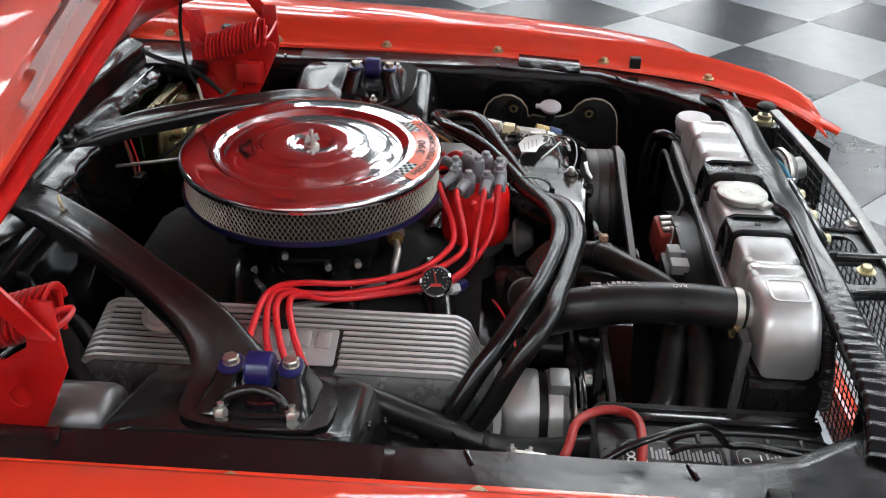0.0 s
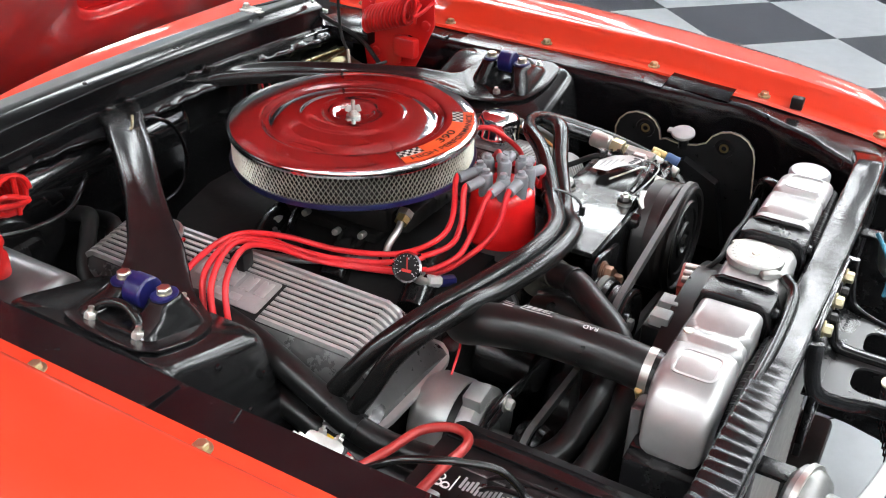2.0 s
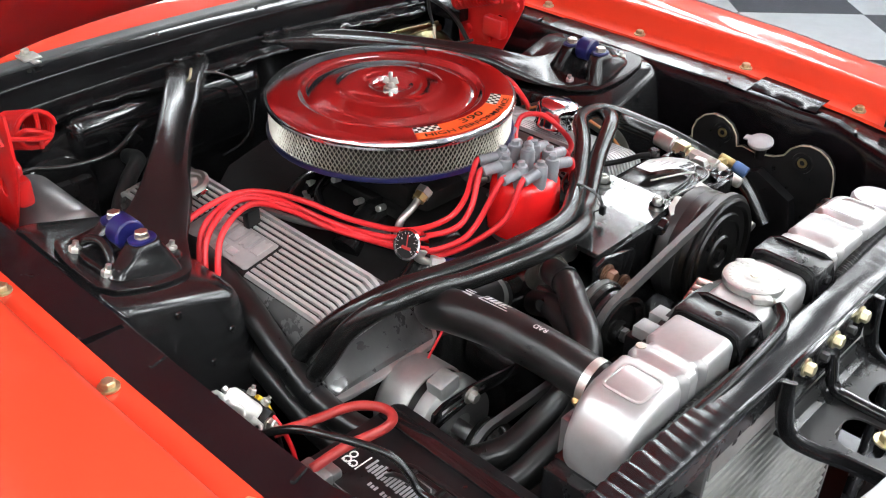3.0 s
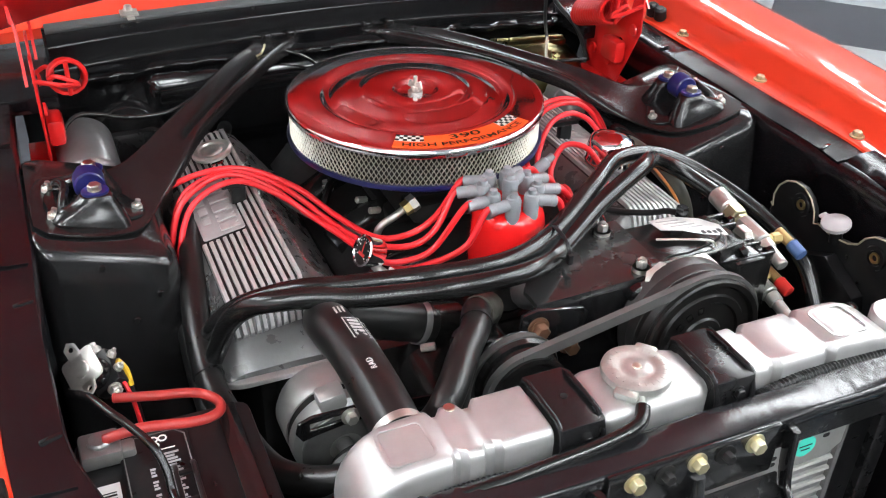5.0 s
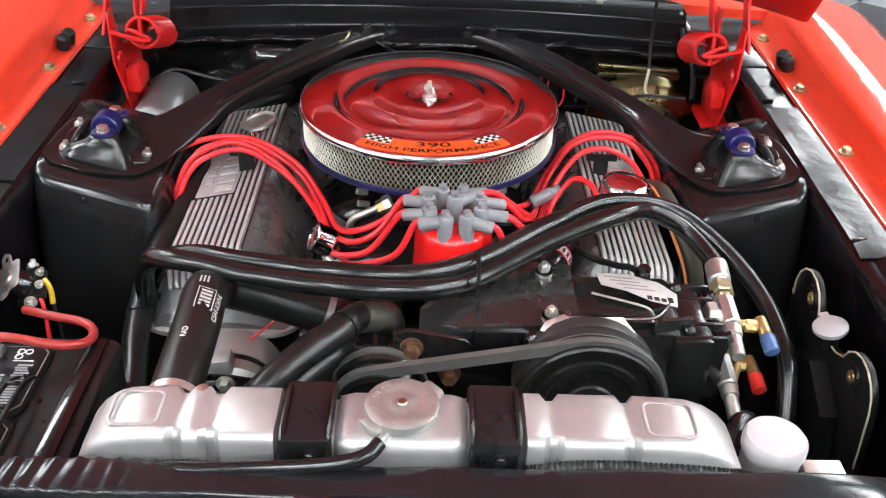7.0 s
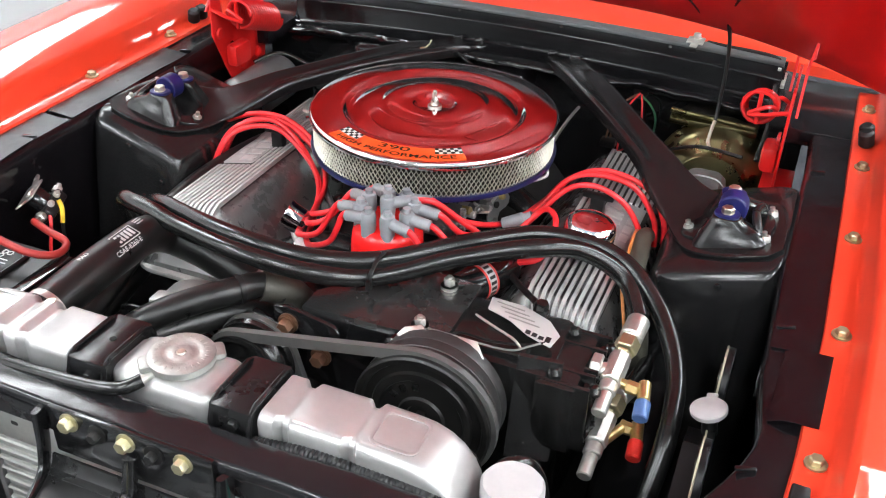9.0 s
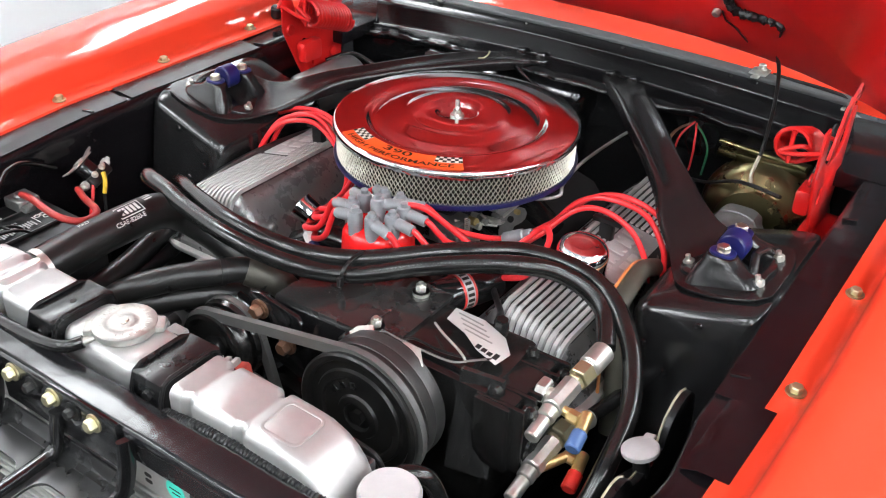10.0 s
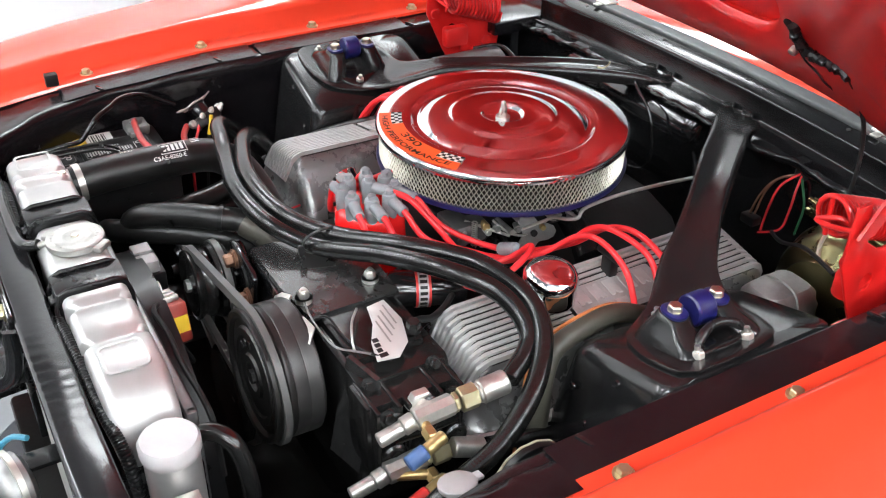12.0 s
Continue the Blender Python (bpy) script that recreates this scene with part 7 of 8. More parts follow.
# ---- expansion can beside the radiator ----
can2 = thing("expansion_can", "silver expansion can with a flat white cap", "canister", (0.327, -0.577, 0.80))
part("body", lathe([(0, 0.80), (0.0255, 0.80), (0.0265, 0.83), (0.0265, 0.923), (0, 0.923)], 36, Matrix.Translation((0.327, -0.577, 0))), TANK, can2, "silver can")
capm = lathe([(0, 0.922), (0.0275, 0.922), (0.0290, 0.926), (0.0290, 0.937), (0.0265, 0.9405), (0, 0.9410)], 48, Matrix.Translation((0.327, -0.577, 0)))
for v in capm.verts:
    d = Vector((v.co.x - 0.327, v.co.y + 0.577, 0))
    if d.length > 0.026:
        k = 1 + 0.007 * math.cos(10 * math.atan2(d.y, d.x))
        v.co.x, v.co.y = 0.327 + d.x * k, -0.577 + d.y * k
part("cap", capm, PALE_CAP, can2, "flat white scalloped cap")
part("bracket", box(0.362, 0.40, -0.59, -0.565, 0.89, 0.90, 0.001), ZINC, can2)

# ---- fan shroud, relays and wires behind the radiator ----
shroud = thing("fan_shroud", "flat black fan shroud behind the radiator", "fan shroud", (0, -0.54, 0.6))
part("panel", box(-0.275, 0.275, -0.546, -0.535, 0.46, 0.915, 0.003), PLASTIC, shroud)
part("rim", merge(box(-0.278, 0.278, -0.548, -0.537, 0.905, 0.917, 0.002), box(-0.280, -0.270, -0.548, -0.537, 0.50, 0.917, 0.002), box(0.270, 0.280, -0.548, -0.537, 0.50, 0.917, 0.002)), SATIN_GREY, shroud, "grey metal edge")
part("ring", lathe([(0.215, 0), (0.225, 0), (0.225, 0.03), (0.215, 0.03), (0.215, 0)], 64, axes((0, -0.535, 0.68), (0, 1, 0))), PLASTIC, shroud)
part("wire", tube([(0.055, -0.515, 0.895), (0.08, -0.525, 0.905), (0.13, -0.524, 0.910), (0.19, -0.525, 0.905), (0.25, -0.524, 0.908), (0.275, -0.522, 0.89), (0.28, -0.52, 0.82)], 0.0035, 8, 7), RUBBER_DULL, shroud)
relay = thing("fan_relays", "two black plastic relays clipped behind the radiator", "relay", (-0.055, -0.50, 0.86))
part("relay", box(-0.086, -0.063, -0.512, -0.488, 0.870, 0.898, 0.002), RELAY, relay, "black relay, coloured pale grey for its gloss")
part("relay", box(-0.054, -0.031, -0.512, -0.488, 0.872, 0.900, 0.002), RELAY, relay, "black relay, coloured pale grey for its gloss")
part("holder", box(-0.090, -0.027, -0.518, -0.482, 0.825, 0.884, 0.003), PLASTIC, relay)
part("bracket", rod((-0.05, -0.53, 0.86), (-0.05, -0.51, 0.86), 0.006, 8), PLASTIC, relay)
box_red = thing("fan_controller", "red electronic box with a yellow label and spade terminals", "controller", (0.045, -0.50, 0.86))
RM = Matrix.Translation((0.046, -0.500, 0.866)) @ Matrix.Rotation(radians(-14), 4, "Y") @ Matrix.Rotation(radians(8), 4, "Z") @ Matrix.Scale(1.18, 4)
part("case", box(-0.020, 0.020, -0.012, 0.012, -0.024, 0.020, 0.003, RM), material("brick_red_plastic", (0.30, 0.042, 0.03), 0.4, colour2=(0.25, 0.035, 0.026), scale=50), box_red, "brick red case")
part("label", box(0.0202, 0.0208, -0.010, 0.010, -0.012, 0.006, 0, RM), STICK_YELLOW, box_red, "yellow label")
part("label", box(-0.017, 0.017, -0.0128, -0.0122, -0.010, 0.008, 0, RM), STICK_YELLOW, box_red)
part("terminals", merge(*[box(-0.014 + k * 0.010, -0.008 + k * 0.010, -0.008, 0.008, 0.020, 0.026, 0.001, RM) for k in range(3)]), ZINC, box_red)
part("wires", merge(*[tube([RM @ Vector((x, 0, -0.024)), RM @ Vector((x, 0.01, -0.05)), Vector((0.06, -0.49, 0.80))], 0.002, 6, 5) for x in (-0.01, 0.0, 0.01)]), RUBBER_DULL, box_red)
part("white_wire", tube([RM @ Vector((-0.010, 0, 0.024)), RM @ Vector((-0.018, 0.0, 0.034)), RM @ Vector((-0.024, 0.0, 0.026)), RM @ Vector((-0.026, 0.0, 0.0)), Vector((0.02, -0.515, 0.84))], 0.0014, 6, 6), STICK_WHITE, box_red)

# ---- passenger's side: blower motor, battery, solenoid, cables ----
blower = thing("blower_motor", "grey cylindrical heater blower motor on the firewall", "motor", (-0.43, 0.25, 0.85))
blower_axis = axes((-0.423, 0.275, 0.872), (0.0, -1, 0.0))
part("case", lathe([(0, 0), (0.041, 0), (0.042, 0.003), (0.042, 0.132), (0.039, 0.140), (0.030, 0.146), (0, 0.147)], 48, blower_axis), SATIN_GREY, blower, "satin grey motor case")
part("vent_pipe", rod(blower_axis @ Vector((0.004, 0.0, 0.145)), blower_axis @ Vector((0.004, 0.0, 0.185)), 0.011, 16, 0.002), PLASTIC, blower, "dull black stub pipe")
part("heater_box", box(-0.48, -0.30, 0.31, 0.345, 0.72, 0.86, 0.02), BLACK, blower)
part("housing", lathe([(0, 0), (0.057, 0), (0.060, 0.003), (0.060, 0.020), (0.054, 0.028), (0.030, 0.031), (0, 0.031)], 48, axes((-0.352, 0.352, 0.836), (0, -1, 0.12))), TOWER, blower, "round glossy black fan housing")
part("housing", lathe([(0, 0), (0.064, 0), (0.068, 0.003), (0.068, 0.010), (0.062, 0.016), (0, 0.018)], 48, axes((-0.300, 0.368, 0.852), (0, -1, 0.12))), TOWER, blower, "round glossy black heater housing")

battery = thing("battery", "black car battery with white printed labels and a carry strap", "battery", (-0.42, -0.49, 0.66))
part("case", box(-0.500, -0.335, -0.610, -0.372, 0.66, 0.845, 0.005), PLASTIC, battery, "black plastic case")
part("cover", loft([[(-0.4175 + a * k, -0.491 + b * k, z) for a, b in rounded(0.171, 0.244, 0.012, 4)] for k, z in ((1.0, 0.843), (1.0, 0.861), (0.985, 0.8655), (0.97, 0.866))]), PLASTIC, battery)
for y0, y1 in ((-0.500, -0.388), (-0.600, -0.506)):
    cxb = -0.431
    vent = part("vent_cover", loft([[(cxb + a * k, (y0 + y1) / 2 + b * k, z) for a, b in rounded(0.066, y1 - y0, 0.012, 3)] for k, z in ((1.0, 0.8655), (1.0, 0.870), (0.95, 0.8715))]), PLASTIC, battery)
    hexa = [(-0.030, y0 + 0.014), (-0.021, y0 + 0.005), (0.021, y0 + 0.005), (0.030, y0 + 0.014), (0.030, y1 - 0.014), (0.021, y1 - 0.005), (-0.021, y1 - 0.005), (-0.030, y1 - 0.014)]
    inner = [(a * 0.96, (b - (y0 + y1) / 2) * 0.98 + (y0 + y1) / 2) for a, b in hexa]
    part("label_outline", plate([(a + cxb, b) for a, b in hexa], 0.0004, Matrix.Translation((0, 0, 0.8716)), 0, holes=[[(a + cxb, b) for a, b in inner]]), GREY_PLASTIC, vent, "thin grey printed outline")
    span = y1 - y0
    for j in range(3):
        part("round_symbol", lathe([(0.0030, 0.8716), (0.0046, 0.8716), (0.0046, 0.8720), (0.0030, 0.8720), (0.0030, 0.8716)], 12, Matrix.Translation((cxb + 0.000 + 0.0085 * (j % 2), y1 - 0.014 - 0.0085 * (j // 2), 0))), STICK_WHITE, vent)
    for j in range(4):
        part("print_bar", box(cxb - 0.004, cxb - 0.0015, y1 - 0.026 + j * 0.0045, y1 - 0.023 + j * 0.0045, 0.8716, 0.8719, 0), STICK_WHITE, vent)
    part("print_bar", box(cxb - 0.004, cxb + 0.018, y1 - 0.030, y1 - 0.0286, 0.8716, 0.8719, 0), STICK_WHITE, vent)
    for i in range(int(span / 0.0042) - 9):
        yy = y1 - 0.035 - i * 0.0042
        part("print_line", box(cxb + 0.004 - 0.0015 * (i % 3 == 1), cxb + 0.020 - 0.0022 * ((i * 5) % 3), yy - 0.0026, yy, 0.8716, 0.8719, 0), STICK_GREY, vent)
        if i % 4 != 3 and 3 < i < 15:
            part("print_line", box(cxb - 0.009, cxb - 0.0040 - 0.001 * (i % 2), yy - 0.0026, yy, 0.8716, 0.8719, 0), STICK_GREY, vent)
lab = part("side_label", box(-0.501, -0.468, -0.560, -0.440, 0.8662, 0.8668, 0), STICK_WHITE, battery, "white and yellow sticker")
part("label_band", box(-0.500, -0.469, -0.560, -0.482, 0.8668, 0.8672, 0), STICK_YELLOW, lab)
part("label_bars", merge(*[box(-0.497, -0.472, -0.476 + k * 0.004, -0.4748 + k * 0.004 + 0.0010 * (k % 2), 0.8668, 0.8672, 0) for k in range(7)]), STICK_BLACK, lab)
strap = [(-0.410, -0.440, 0.868), (-0.410, -0.455, 0.880), (-0.411, -0.480, 0.887), (-0.411, -0.530, 0.889), (-0.411, -0.580, 0.887), (-0.411, -0.605, 0.880), (-0.411, -0.615, 0.868)]
handle = part("carry_strap", merge(*[sweep(curve([(x + d, y, z) for x, y, z in strap], 6), rounded(0.005, 0.004, 0.0015, 2), fixed=True) for d in (-0.0085, 0.0085)]), PLASTIC, battery, "black plastic ladder carry strap")
for y in (-0.470, -0.505, -0.540, -0.575):
    part("rung", box(-0.4175, -0.4045, y - 0.0025, y + 0.0025, 0.8850, 0.8885, 0.001), PLASTIC, handle)
for y in (-0.400, -0.585):
    t = part("terminal_clamp", merge(box(-0.498, -0.460, y - 0.018, y + 0.018, 0.866, 0.884, 0.004), rod((-0.479, y, 0.880), (-0.479, y, 0.8885), 0.0110, 20, 0.002), box(-0.462, -0.448, y - 0.016, y + 0.002, 0.868, 0.880, 0.003)), GREY_STEEL, battery, "grey lead terminal clamp")
    part("bolt", hexbolt((-0.472, y + 0.012, 0.875), (0.3, 1, 0), 0.009, 0.006, 0.006), ZINC, t)
part("hold_down_bar", box(-0.366, -0.346, -0.612, -0.374, 0.8662, 0.8705, 0.0015), BLACK_GLOSS, battery, "glossy black hold-down bar")
pos = single("battery_cable", tube([(-0.474, -0.402, 0.888), (-0.439, -0.409, 0.897), (-0.389, -0.410, 0.889), (-0.365, -0.395, 0.880), (-0.362, -0.372, 0.875), (-0.380, -0.349, 0.872), (-0.42, -0.338, 0.872), (-0.458, -0.322, 0.868)], 0.0052, 12, 8), CABLE_RED, "thick red battery cable bent in a loop", "cable")
neg = single("battery_cable", tube([(-0.430, -0.598, 0.882), (-0.425, -0.525, 0.893), (-0.427, -0.497, 0.895), (-0.428, -0.483, 0.909), (-0.435, -0.466, 0.924), (-0.452, -0.438, 0.932), (-0.466, -0.418, 0.936), (-0.480, -0.385, 0.930), (-0.494, -0.345, 0.905), (-0.498, -0.327, 0.893)], 0.0040, 10, 8), RUBBER, "black battery cable arching over the battery", "cable")
sol = thing("starter_solenoid", "small plated starter solenoid on the inner fender", "solenoid", (-0.485, -0.30, 0.87))
SM = axes((-0.481, -0.297, 0.893), (-0.557, -0.371, 0.743), (0, 1, 0))
part("can", lathe([(0, -0.046), (0.012, -0.046), (0.0160, -0.043), (0.0170, -0.038), (0.0170, -0.003), (0.0150, 0.0), (0, 0.0)], 28, SM), BLACK_GLOSS, sol, "black can")
part("mount_plate", plate(rounded(0.040, 0.040, 0.006, 4), 0.002, SM, 0.0006), ZINC, sol, "plated mounting plate")
part("boss", lathe([(0, 0.002), (0.0095, 0.002), (0.0085, 0.0045), (0.005, 0.0050), (0, 0.0035)], 20, SM), ZINC, sol)
for a in (-1, 1):
    part("ear", plate([(-0.008, 0.016), (0.008, 0.016), (0.007, 0.030), (0.0, 0.035), (-0.007, 0.030)], 0.002, SM @ Matrix.Rotation(0 if a > 0 else math.pi, 4, "Z") @ Matrix.Rotation(0.25, 4, "X") @ Matrix.Translation((0, 0, -0.004)), 0.0004, holes=[[(0.003 * math.cos(b), 0.026 + 0.003 * math.sin(b)) for b in [2 * math.pi * i / 10 for i in range(10)]]]), ZINC, sol, "plated ear with a hole")
part("terminal_block", box(-0.012, 0.020, -0.022, 0.022, -0.040, -0.022, 0.003, SM), PLASTIC, sol)
for a in (-1, 1):
    foot, way = SM @ Vector((0.006, a * 0.020, -0.028)), SM.to_3x3() @ Vector((0.25, a, 0.25))
    part("stud", merge(rod(foot, foot + way * 0.016, 0.0035, 8), hexbolt(foot + way * 0.004, way, 0.012, 0.006, 0.0075)), ZINC, sol, "threaded stud with nut")
    foot, way = SM @ Vector((0.018, a * 0.008, -0.026)), SM.to_3x3() @ Vector((1, a * 0.2, 0.3))
    part("small_stud", merge(rod(foot, foot + way * 0.012, 0.0022, 8), hexbolt(foot + way * 0.003, way, 0.008, 0.004, 0.005)), ZINC, sol)
part("yellow_lead", tube([(-0.447, -0.282, 0.884), (-0.440, -0.286, 0.872), (-0.438, -0.292, 0.855)], 0.0034, 8, 5), STICK_YELLOW, sol, "yellow crimp terminal")
part("black_lead", tube([(-0.438, -0.292, 0.855), (-0.434, -0.298, 0.82), (-0.43, -0.31, 0.74)], 0.0025, 8, 5), RUBBER_DULL, sol)
part("red_lead", tube([(-0.448, -0.300, 0.878), (-0.440, -0.312, 0.855), (-0.436, -0.325, 0.82), (-0.43, -0.33, 0.74)], 0.0025, 8, 5), WIRE_RED, sol)


# ---- ahead of the radiator ----
condenser = thing("condenser", "bare aluminium condenser with level tubes ahead of the radiator", "condenser", (-0.01, -0.65, 0.45))
part("core", box(-0.205, 0.186, -0.6555, -0.640, 0.45, 0.872, 0.001), GREY_STEEL, condenser, "grey finned core")
verts, faces = [], []
for i in range(28):
    z = 0.858 - 0.0148 * i
    k = len(verts)
    verts += [(x, y, z + h) for x in (-0.204, 0.185) for y, h in ((-0.6556, -0.0026), (-0.6585, -0.0022), (-0.6600, 0.0), (-0.6585, 0.0022), (-0.6556, 0.0026))]
    faces += [(k + e, k + 5 + e, k + 6 + e, k + 1 + e) for e in range(4)]
me = bpy.data.meshes.new("tubes")
me.from_pydata(verts, [], faces)
me.materials.append(COND)
fins = new("finned_core", me)
fins.parent = condenser
fins.matrix_parent_inverse = Matrix.Translation(condenser.location).inverted()
tagged(fins, "level bright tubes", kind="stuff")
hdr = part("header_plate", plate([(-0.206, 0.868), (0.172, 0.868), (0.188, 0.880), (0.188, 0.905), (0.180, 0.912), (-0.206, 0.912)], 0.006, Matrix(((1, 0, 0, 0), (0, 0, -1, -0.655), (0, 1, 0, 0), (0, 0, 0, 1))), 0.001), COND, condenser, "pale top plate with slots")
face = Matrix(((1, 0, 0, 0), (0, 0, -1, -0.6611), (0, 1, 0, 0), (0, 0, 0, 1)))
stick = part("sticker", plate([(0.139 + 0.0125 * math.cos(2 * math.pi * i / 28), 0.8915 + 0.0125 * math.sin(2 * math.pi * i / 28)) for i in range(28)], 0.0004, face), TEAL, hdr, "round teal sticker")
part("sticker_print", merge(box(0.131, 0.147, 0.892, 0.8935, 0.0005, 0.0008, 0, face), box(0.134, 0.145, 0.887, 0.8885, 0.0005, 0.0008, 0, face)), STICK_BLACK, hdr)
for x, z, w in ((0.163, 0.898, 0.008), (0.100, 0.889, 0.010), (0.100, 0.881, 0.010), (-0.130, 0.895, 0.009), (-0.165, 0.892, 0.009), (-0.19, 0.90, 0.006)):
    part("slot", plate([(x + a, z + b) for a, b in rounded(w, 0.005, 0.002, 2)], 0.0003, face), DARK, hdr)
for xa, xb in ((-0.214, -0.2055), (0.1865, 0.195)):
    part("end_tank", box(xa, xb, -0.660, -0.638, 0.45, 0.900, 0.003), ALU_DULL, condenser)

# hood latch support: pressed black plate bolted to the rail, reaching forward to the grille
latch = thing("hood_latch_support", "dark grey pressed hood latch support with large cut-outs", "latch support", (0, -0.72, 0.88))
part("bolt_plate", box(-0.098, 0.084, -0.676, -0.669, 0.895, 0.953, 0.003), BLACK_GLOSS, latch)
for x, mat in ((-0.0725, GOLD), (-0.041, DARK), (-0.0085, GOLD), (0.022, DARK), (0.0535, GOLD)):
    part("bolt", hexbolt((x, -0.676, 0.941 if mat is GOLD else 0.939), (0, -1, 0.05), 0.0125 if mat is GOLD else 0.010, 0.008, 0.010), mat, latch, "plated bolt")
TRAY = material("dark_grey_pressed_steel", (0.014, 0.014, 0.0142), 0.24, metal=0.0, colour2=(0.020, 0.020, 0.020), scale=18, rough2=0.34, bump=0.15, bump_scale=50)
flat = plate([(-0.105, -0.674), (0.093, -0.674), (0.092, -0.690), (0.084, -0.715), (0.076, -0.745), (0.072, -0.805), (-0.084, -0.805), (-0.088, -0.745), (-0.096, -0.715), (-0.104, -0.690)], 0.003, Matrix.Translation((0, 0, 0.8715)), 0.0,
             holes=[[(c + a, -0.742 + b) for a, b in rounded(0.052, 0.050, 0.016, 4)] for c in (-0.046, 0.034)])
part("tray", flat, TRAY, latch, "dark grey pressed tray with two cut-outs", sharp=30)
part("bend", sweep([(-0.104, -0.680, 0.880), (0.092, -0.680, 0.880)], [(0.010, -0.008), (0.006, -0.0085), (0.0, -0.006), (-0.004, 0.0), (-0.0055, 0.010), (-0.003, 0.010), (-0.001, 0.002), (0.003, -0.003), (0.010, -0.0045)]), TRAY, latch)
for s in (-1, 1):
    part("tray_edge", sweep(curve([(-0.006 + s * 0.103, -0.676, 0.944), (-0.006 + s * 0.102, -0.680, 0.905), (-0.006 + s * 0.099, -0.690, 0.880), (-0.006 + s * 0.090, -0.715, 0.871), (-0.006 + s * 0.082, -0.745, 0.870), (-0.006 + s * 0.078, -0.805, 0.870)], 6), rounded(0.007, 0.018, 0.003, 2), fixed=True), BLACK_GLOSS, latch)
part("centre_rib", sweep(curve([(-0.006, -0.678, 0.925), (-0.006, -0.683, 0.900), (-0.006, -0.690, 0.884), (-0.006, -0.710, 0.879), (-0.006, -0.805, 0.878)], 6), rounded(0.013, 0.012, 0.004, 3), fixed=True), BLACK_GLOSS, latch, "raised black rib between the cut-outs")
part("front_bolt", hexbolt((-0.035, -0.760, 0.873), (0, 0, 1), 0.014, 0.008, 0.013), GOLD, latch, "plated bolt and washer")
part("front_bolt", hexbolt((0.094, -0.782, 0.876), (0, 0, 1), 0.014, 0.008, 0.013), ZINC, latch)

# grille: pale top bar and black wire mesh hanging from it
grille = thing("grille", "black wire mesh grille below a pale grey top bar", "grille", (0, -0.79, 0.5))


def grille_y(x):
    return -0.795 + 0.065 * (abs(x) / 0.41) ** 2


bar = [(x, grille_y(x), 0.879 + 0.045 * (abs(x) / 0.41) ** 1.3) for x in [-0.41 + 0.82 * i / 20 for i in range(21)]]
part("top_bar", sweep(bar, rounded(0.018, 0.006, 0.002, 2), fixed=True), GREY_STEEL, grille, "pale grey top bar")
verts, faces = [], []
N, M = 52, 26


def bar_wire(p, q, r=0.0012):
    d = (Vector(q) - Vector(p)).normalized()
    s = d.cross(Vector((0, 1, 0))).normalized() * r
    w = Vector((0, -r, 0))
    k = len(verts)
    for e in (p, q):
        verts.extend(tuple(Vector(e) + o) for o in (s, w, -s, -w))
    faces.extend((k + i, k + (i + 1) % 4, k + 4 + (i + 1) % 4, k + 4 + i) for i in range(4))


for i in range(N + 1):
    x = -0.41 + 0.82 * i / N
    top = 0.874 + 0.045 * (abs(x) / 0.41) ** 1.3
    bar_wire((x, grille_y(x), top), (x, grille_y(x) - 0.03, 0.50))
for j in range(M):
    for i in range(N):
        xa, xb = -0.41 + 0.82 * i / N, -0.41 + 0.82 * (i + 1) / N
        ta, tb = (0.874 + 0.045 * (abs(x) / 0.41) ** 1.3 for x in (xa, xb))
        za, zb = ta - (ta - 0.50) * (j + 0.5) / M, tb - (tb - 0.50) * (j + 0.5) / M
        bar_wire((xa, grille_y(xa) - 0.03 * (j + 0.5) / M, za), (xb, grille_y(xb) - 0.03 * (j + 0.5) / M, zb))
me = bpy.data.meshes.new("mesh")
me.from_pydata(verts, [], faces)
me.materials.append(BLACK)
gm2 = new("wire_mesh", me)
gm2.parent = grille
gm2.matrix_parent_inverse = Matrix.Translation(grille.location).inverted()
tagged(gm2, "black wire mesh", kind="stuff")


def hood_stop(side):
    root = thing("hood_stop", "black rubber hood stop on a plated nut", "hood stop", (side * 0.423, -0.72, 0.90), "hood stops")
    part("bracket", box(side * 0.423 - 0.022, side * 0.423 + 0.022, -0.745, -0.668, 0.893, 0.897, 0.001), BLACK, root)
    part("nut", lathe([(0, 0.897), (0.019, 0.897), (0.019, 0.903), (0.012, 0.905), (0.012, 0.912), (0, 0.912)], 24, Matrix.Translation((side * 0.423, -0.72, 0))), GOLD, root, "plated nut and washer")
    part("screw", rod((side * 0.423, -0.72, 0.91), (side * 0.423, -0.72, 0.922), 0.0055, 12), ZINC, root)
    part("rubber", lathe([(0, 0.920), (0.012, 0.920), (0.0165, 0.924), (0.0165, 0.929), (0.012, 0.933), (0, 0.934)], 24, Matrix.Translation((side * 0.423, -0.72, 0))), RUBBER_DULL, root, "black rubber pad")
    return root


hood_stop(1), hood_stop(-1)


def horn(side, x):
    root = thing("horn", "round grey horn ahead of the radiator support", "horn", (x, -0.72, 0.86), "horns")
    m = axes((x, -0.700, 0.880), (0.25 * side, -0.95, 0.1))
    part("body", lathe([(0, 0), (0.026, 0), (0.034, 0.006), (0.034, 0.022), (0.028, 0.030), (0.018, 0.034), (0.018, 0.050), (0, 0.050)], 32, m), GREY_STEEL, root)
    part("rim", lathe([(0.034, 0.012), (0.038, 0.012), (0.038, 0.018), (0.034, 0.018)], 32, m), ZINC, root)
    part("bracket", box(x - 0.012, x + 0.012, -0.700, -0.666, 0.900, 0.905, 0.001), BLACK, root)
    return root


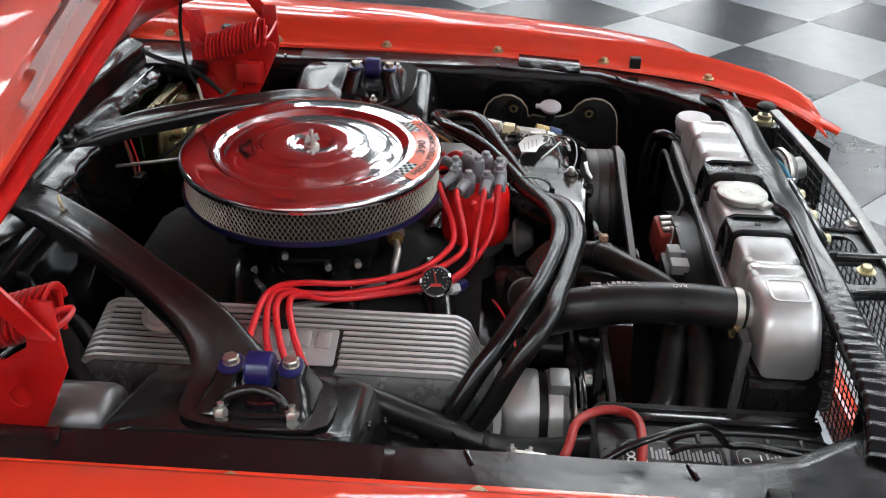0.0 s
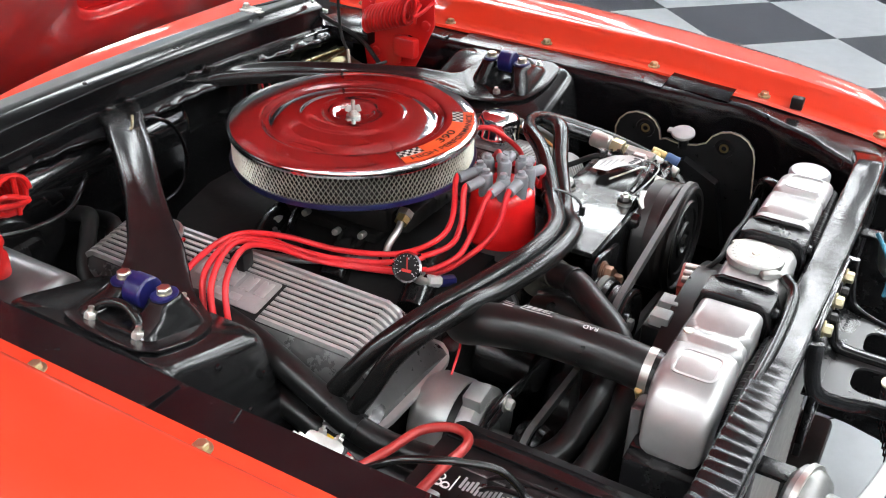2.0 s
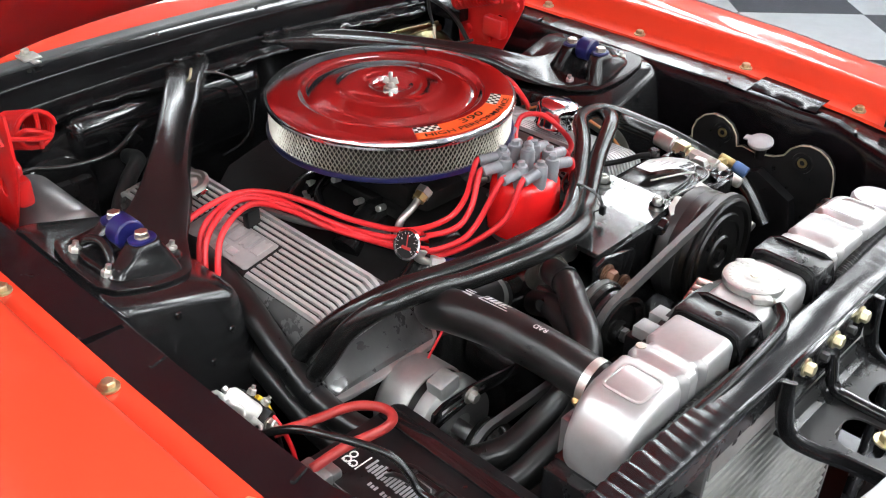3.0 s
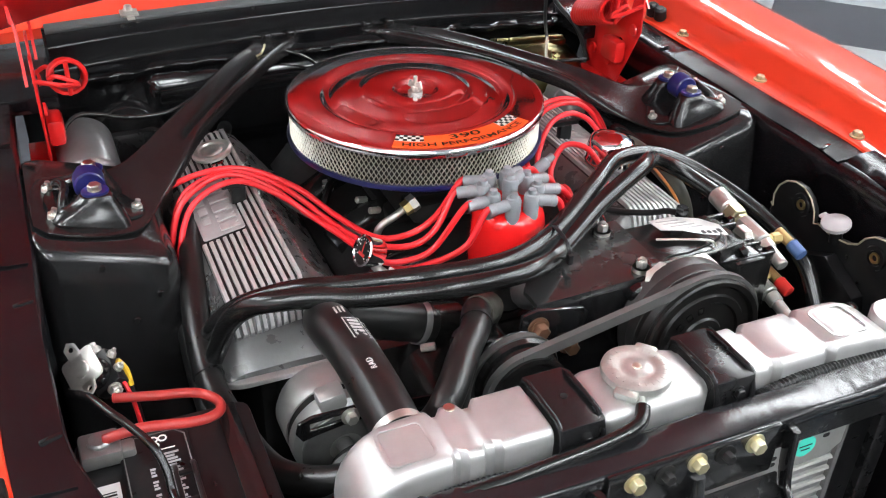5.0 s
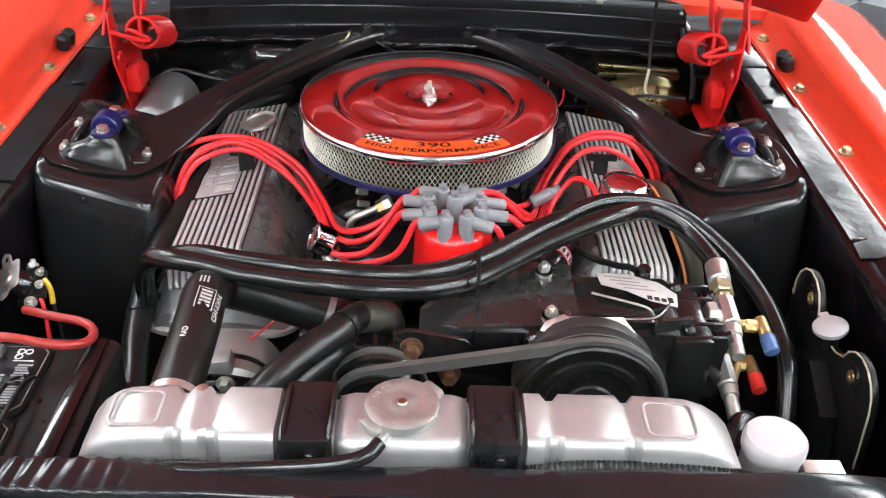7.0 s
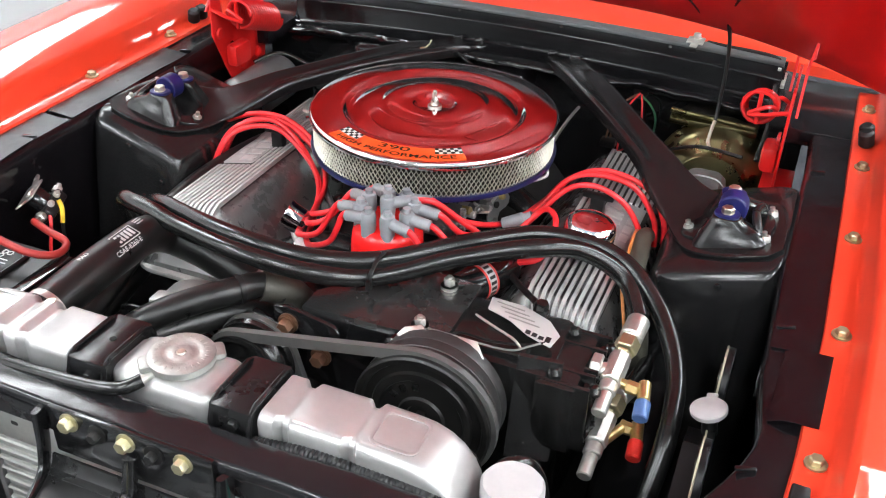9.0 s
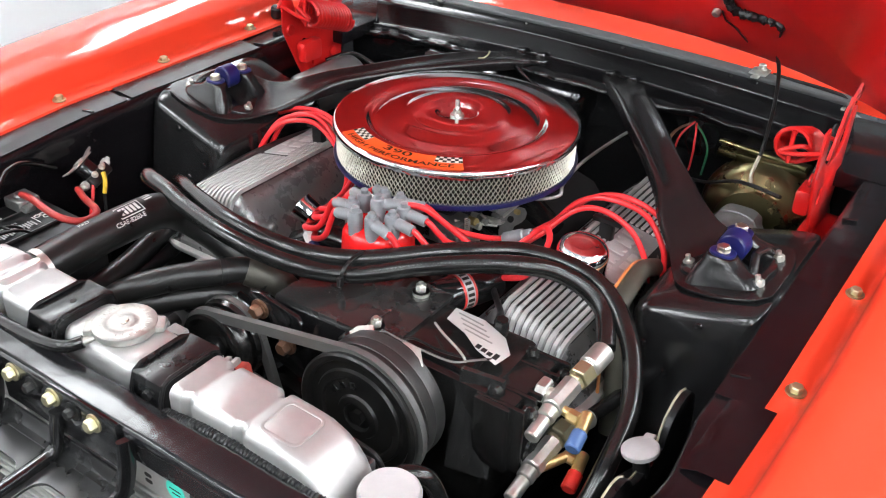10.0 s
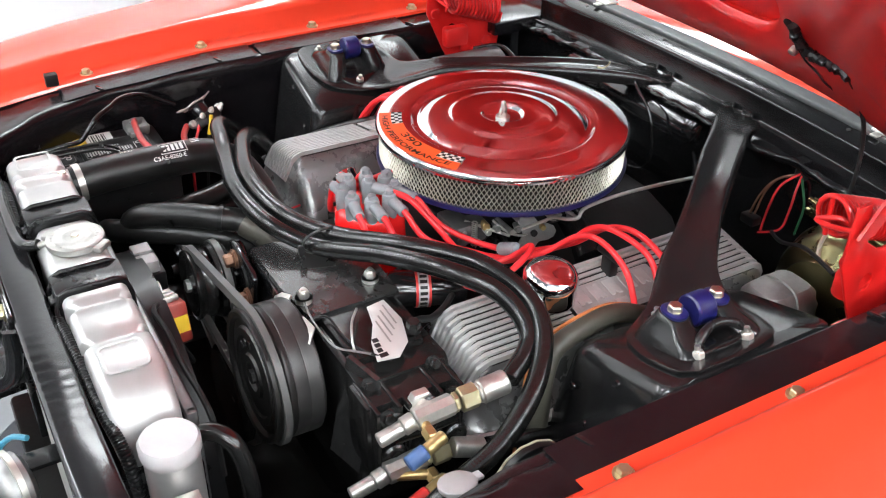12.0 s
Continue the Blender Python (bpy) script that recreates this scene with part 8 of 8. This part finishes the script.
horn(1, 0.255), horn(-1, -0.275)
wire_blue = single("horn_wire", tube([(0.235, -0.69, 0.915), (0.215, -0.705, 0.905), (0.205, -0.72, 0.88), (0.21, -0.72, 0.84)], 0.003, 8, 6), material("blue_wire", (0.05, 0.22, 0.32), 0.4), "blue wire at the horn", "wire")
lower_valance = part("front_valance", box(-0.60, 0.60, -0.90, -0.86, 0.42, 0.50, 0.015), RED, car)
for s in (-1, 1):
    part("headlight_bucket", loft([[(s * (0.56 + a * k), y, 0.66 + b * k) for a, b in rounded(0.18, 0.18, 0.088, 6)] for k, y in ((0.9, -0.74), (1.0, -0.82), (1.02, -0.86))]), RED_IN, car)


# ---- floor tiles, last: one object each ----
def tile_mesh(name, mat):
    h = TILE / 2 - 0.0012
    return mesh_of(name, box(-h, h, -h, h, -0.004, 0, 0.0008, seg=1), mat)


tile_light, tile_dark = tile_mesh("tile_light", TILE_L), tile_mesh("tile_dark", TILE_D)
ux, uy = Vector((0.7066, 0.7076, 0)).normalized(), Vector((-0.7076, 0.7066, 0)).normalized()
corner = Vector((3.345, -1.424, FLOOR))
near, rest = [], []
for i in range(-20, 26):
    for j in range(-28, 18):
        c = corner + ux * ((i + 0.5) * TILE) + uy * ((j + 0.5) * TILE)
        if WX0 - 0.4 < c.x < WX1 + 0.4 and WY0 - 0.4 < c.y < WY1 + 0.4:
            (near if 0.6 < c.x < 7.0 and abs(c.y) < 4.4 else rest).append((c, (i + j) % 2))
turn = Matrix((ux, uy, (0, 0, 1))).transposed().to_4x4()
for c, dark in near[:300]:
    ob = new("tile", tile_dark if dark else tile_light)
    ob.parent = floor
    ob.matrix_basis = Matrix.Translation(c) @ turn
verts, faces, slots = [], [], []
for c, dark in rest + near[300:]:
    h = TILE / 2 - 0.0012
    k = len(verts)
    verts += [tuple(c + ux * (a * h) + uy * (b * h) + Vector((0, 0, d))) for d in (0, -0.004) for a, b in ((-1, -1), (1, -1), (1, 1), (-1, 1))]
    faces += [(k, k + 1, k + 2, k + 3)] + [(k + e, k + 4 + e, k + 4 + (e + 1) % 4, k + (e + 1) % 4) for e in range(4)]
    slots += [dark] * 5
me = bpy.data.meshes.new("far_tiles")
me.from_pydata(verts, [], faces)
me.materials.append(TILE_L), me.materials.append(TILE_D)
me.polygons.foreach_set("material_index", slots)
far_tiles = new("far_tiles", me)
far_tiles.parent = floor
tagged(far_tiles, "checkered grey vinyl floor tiles", kind="stuff")
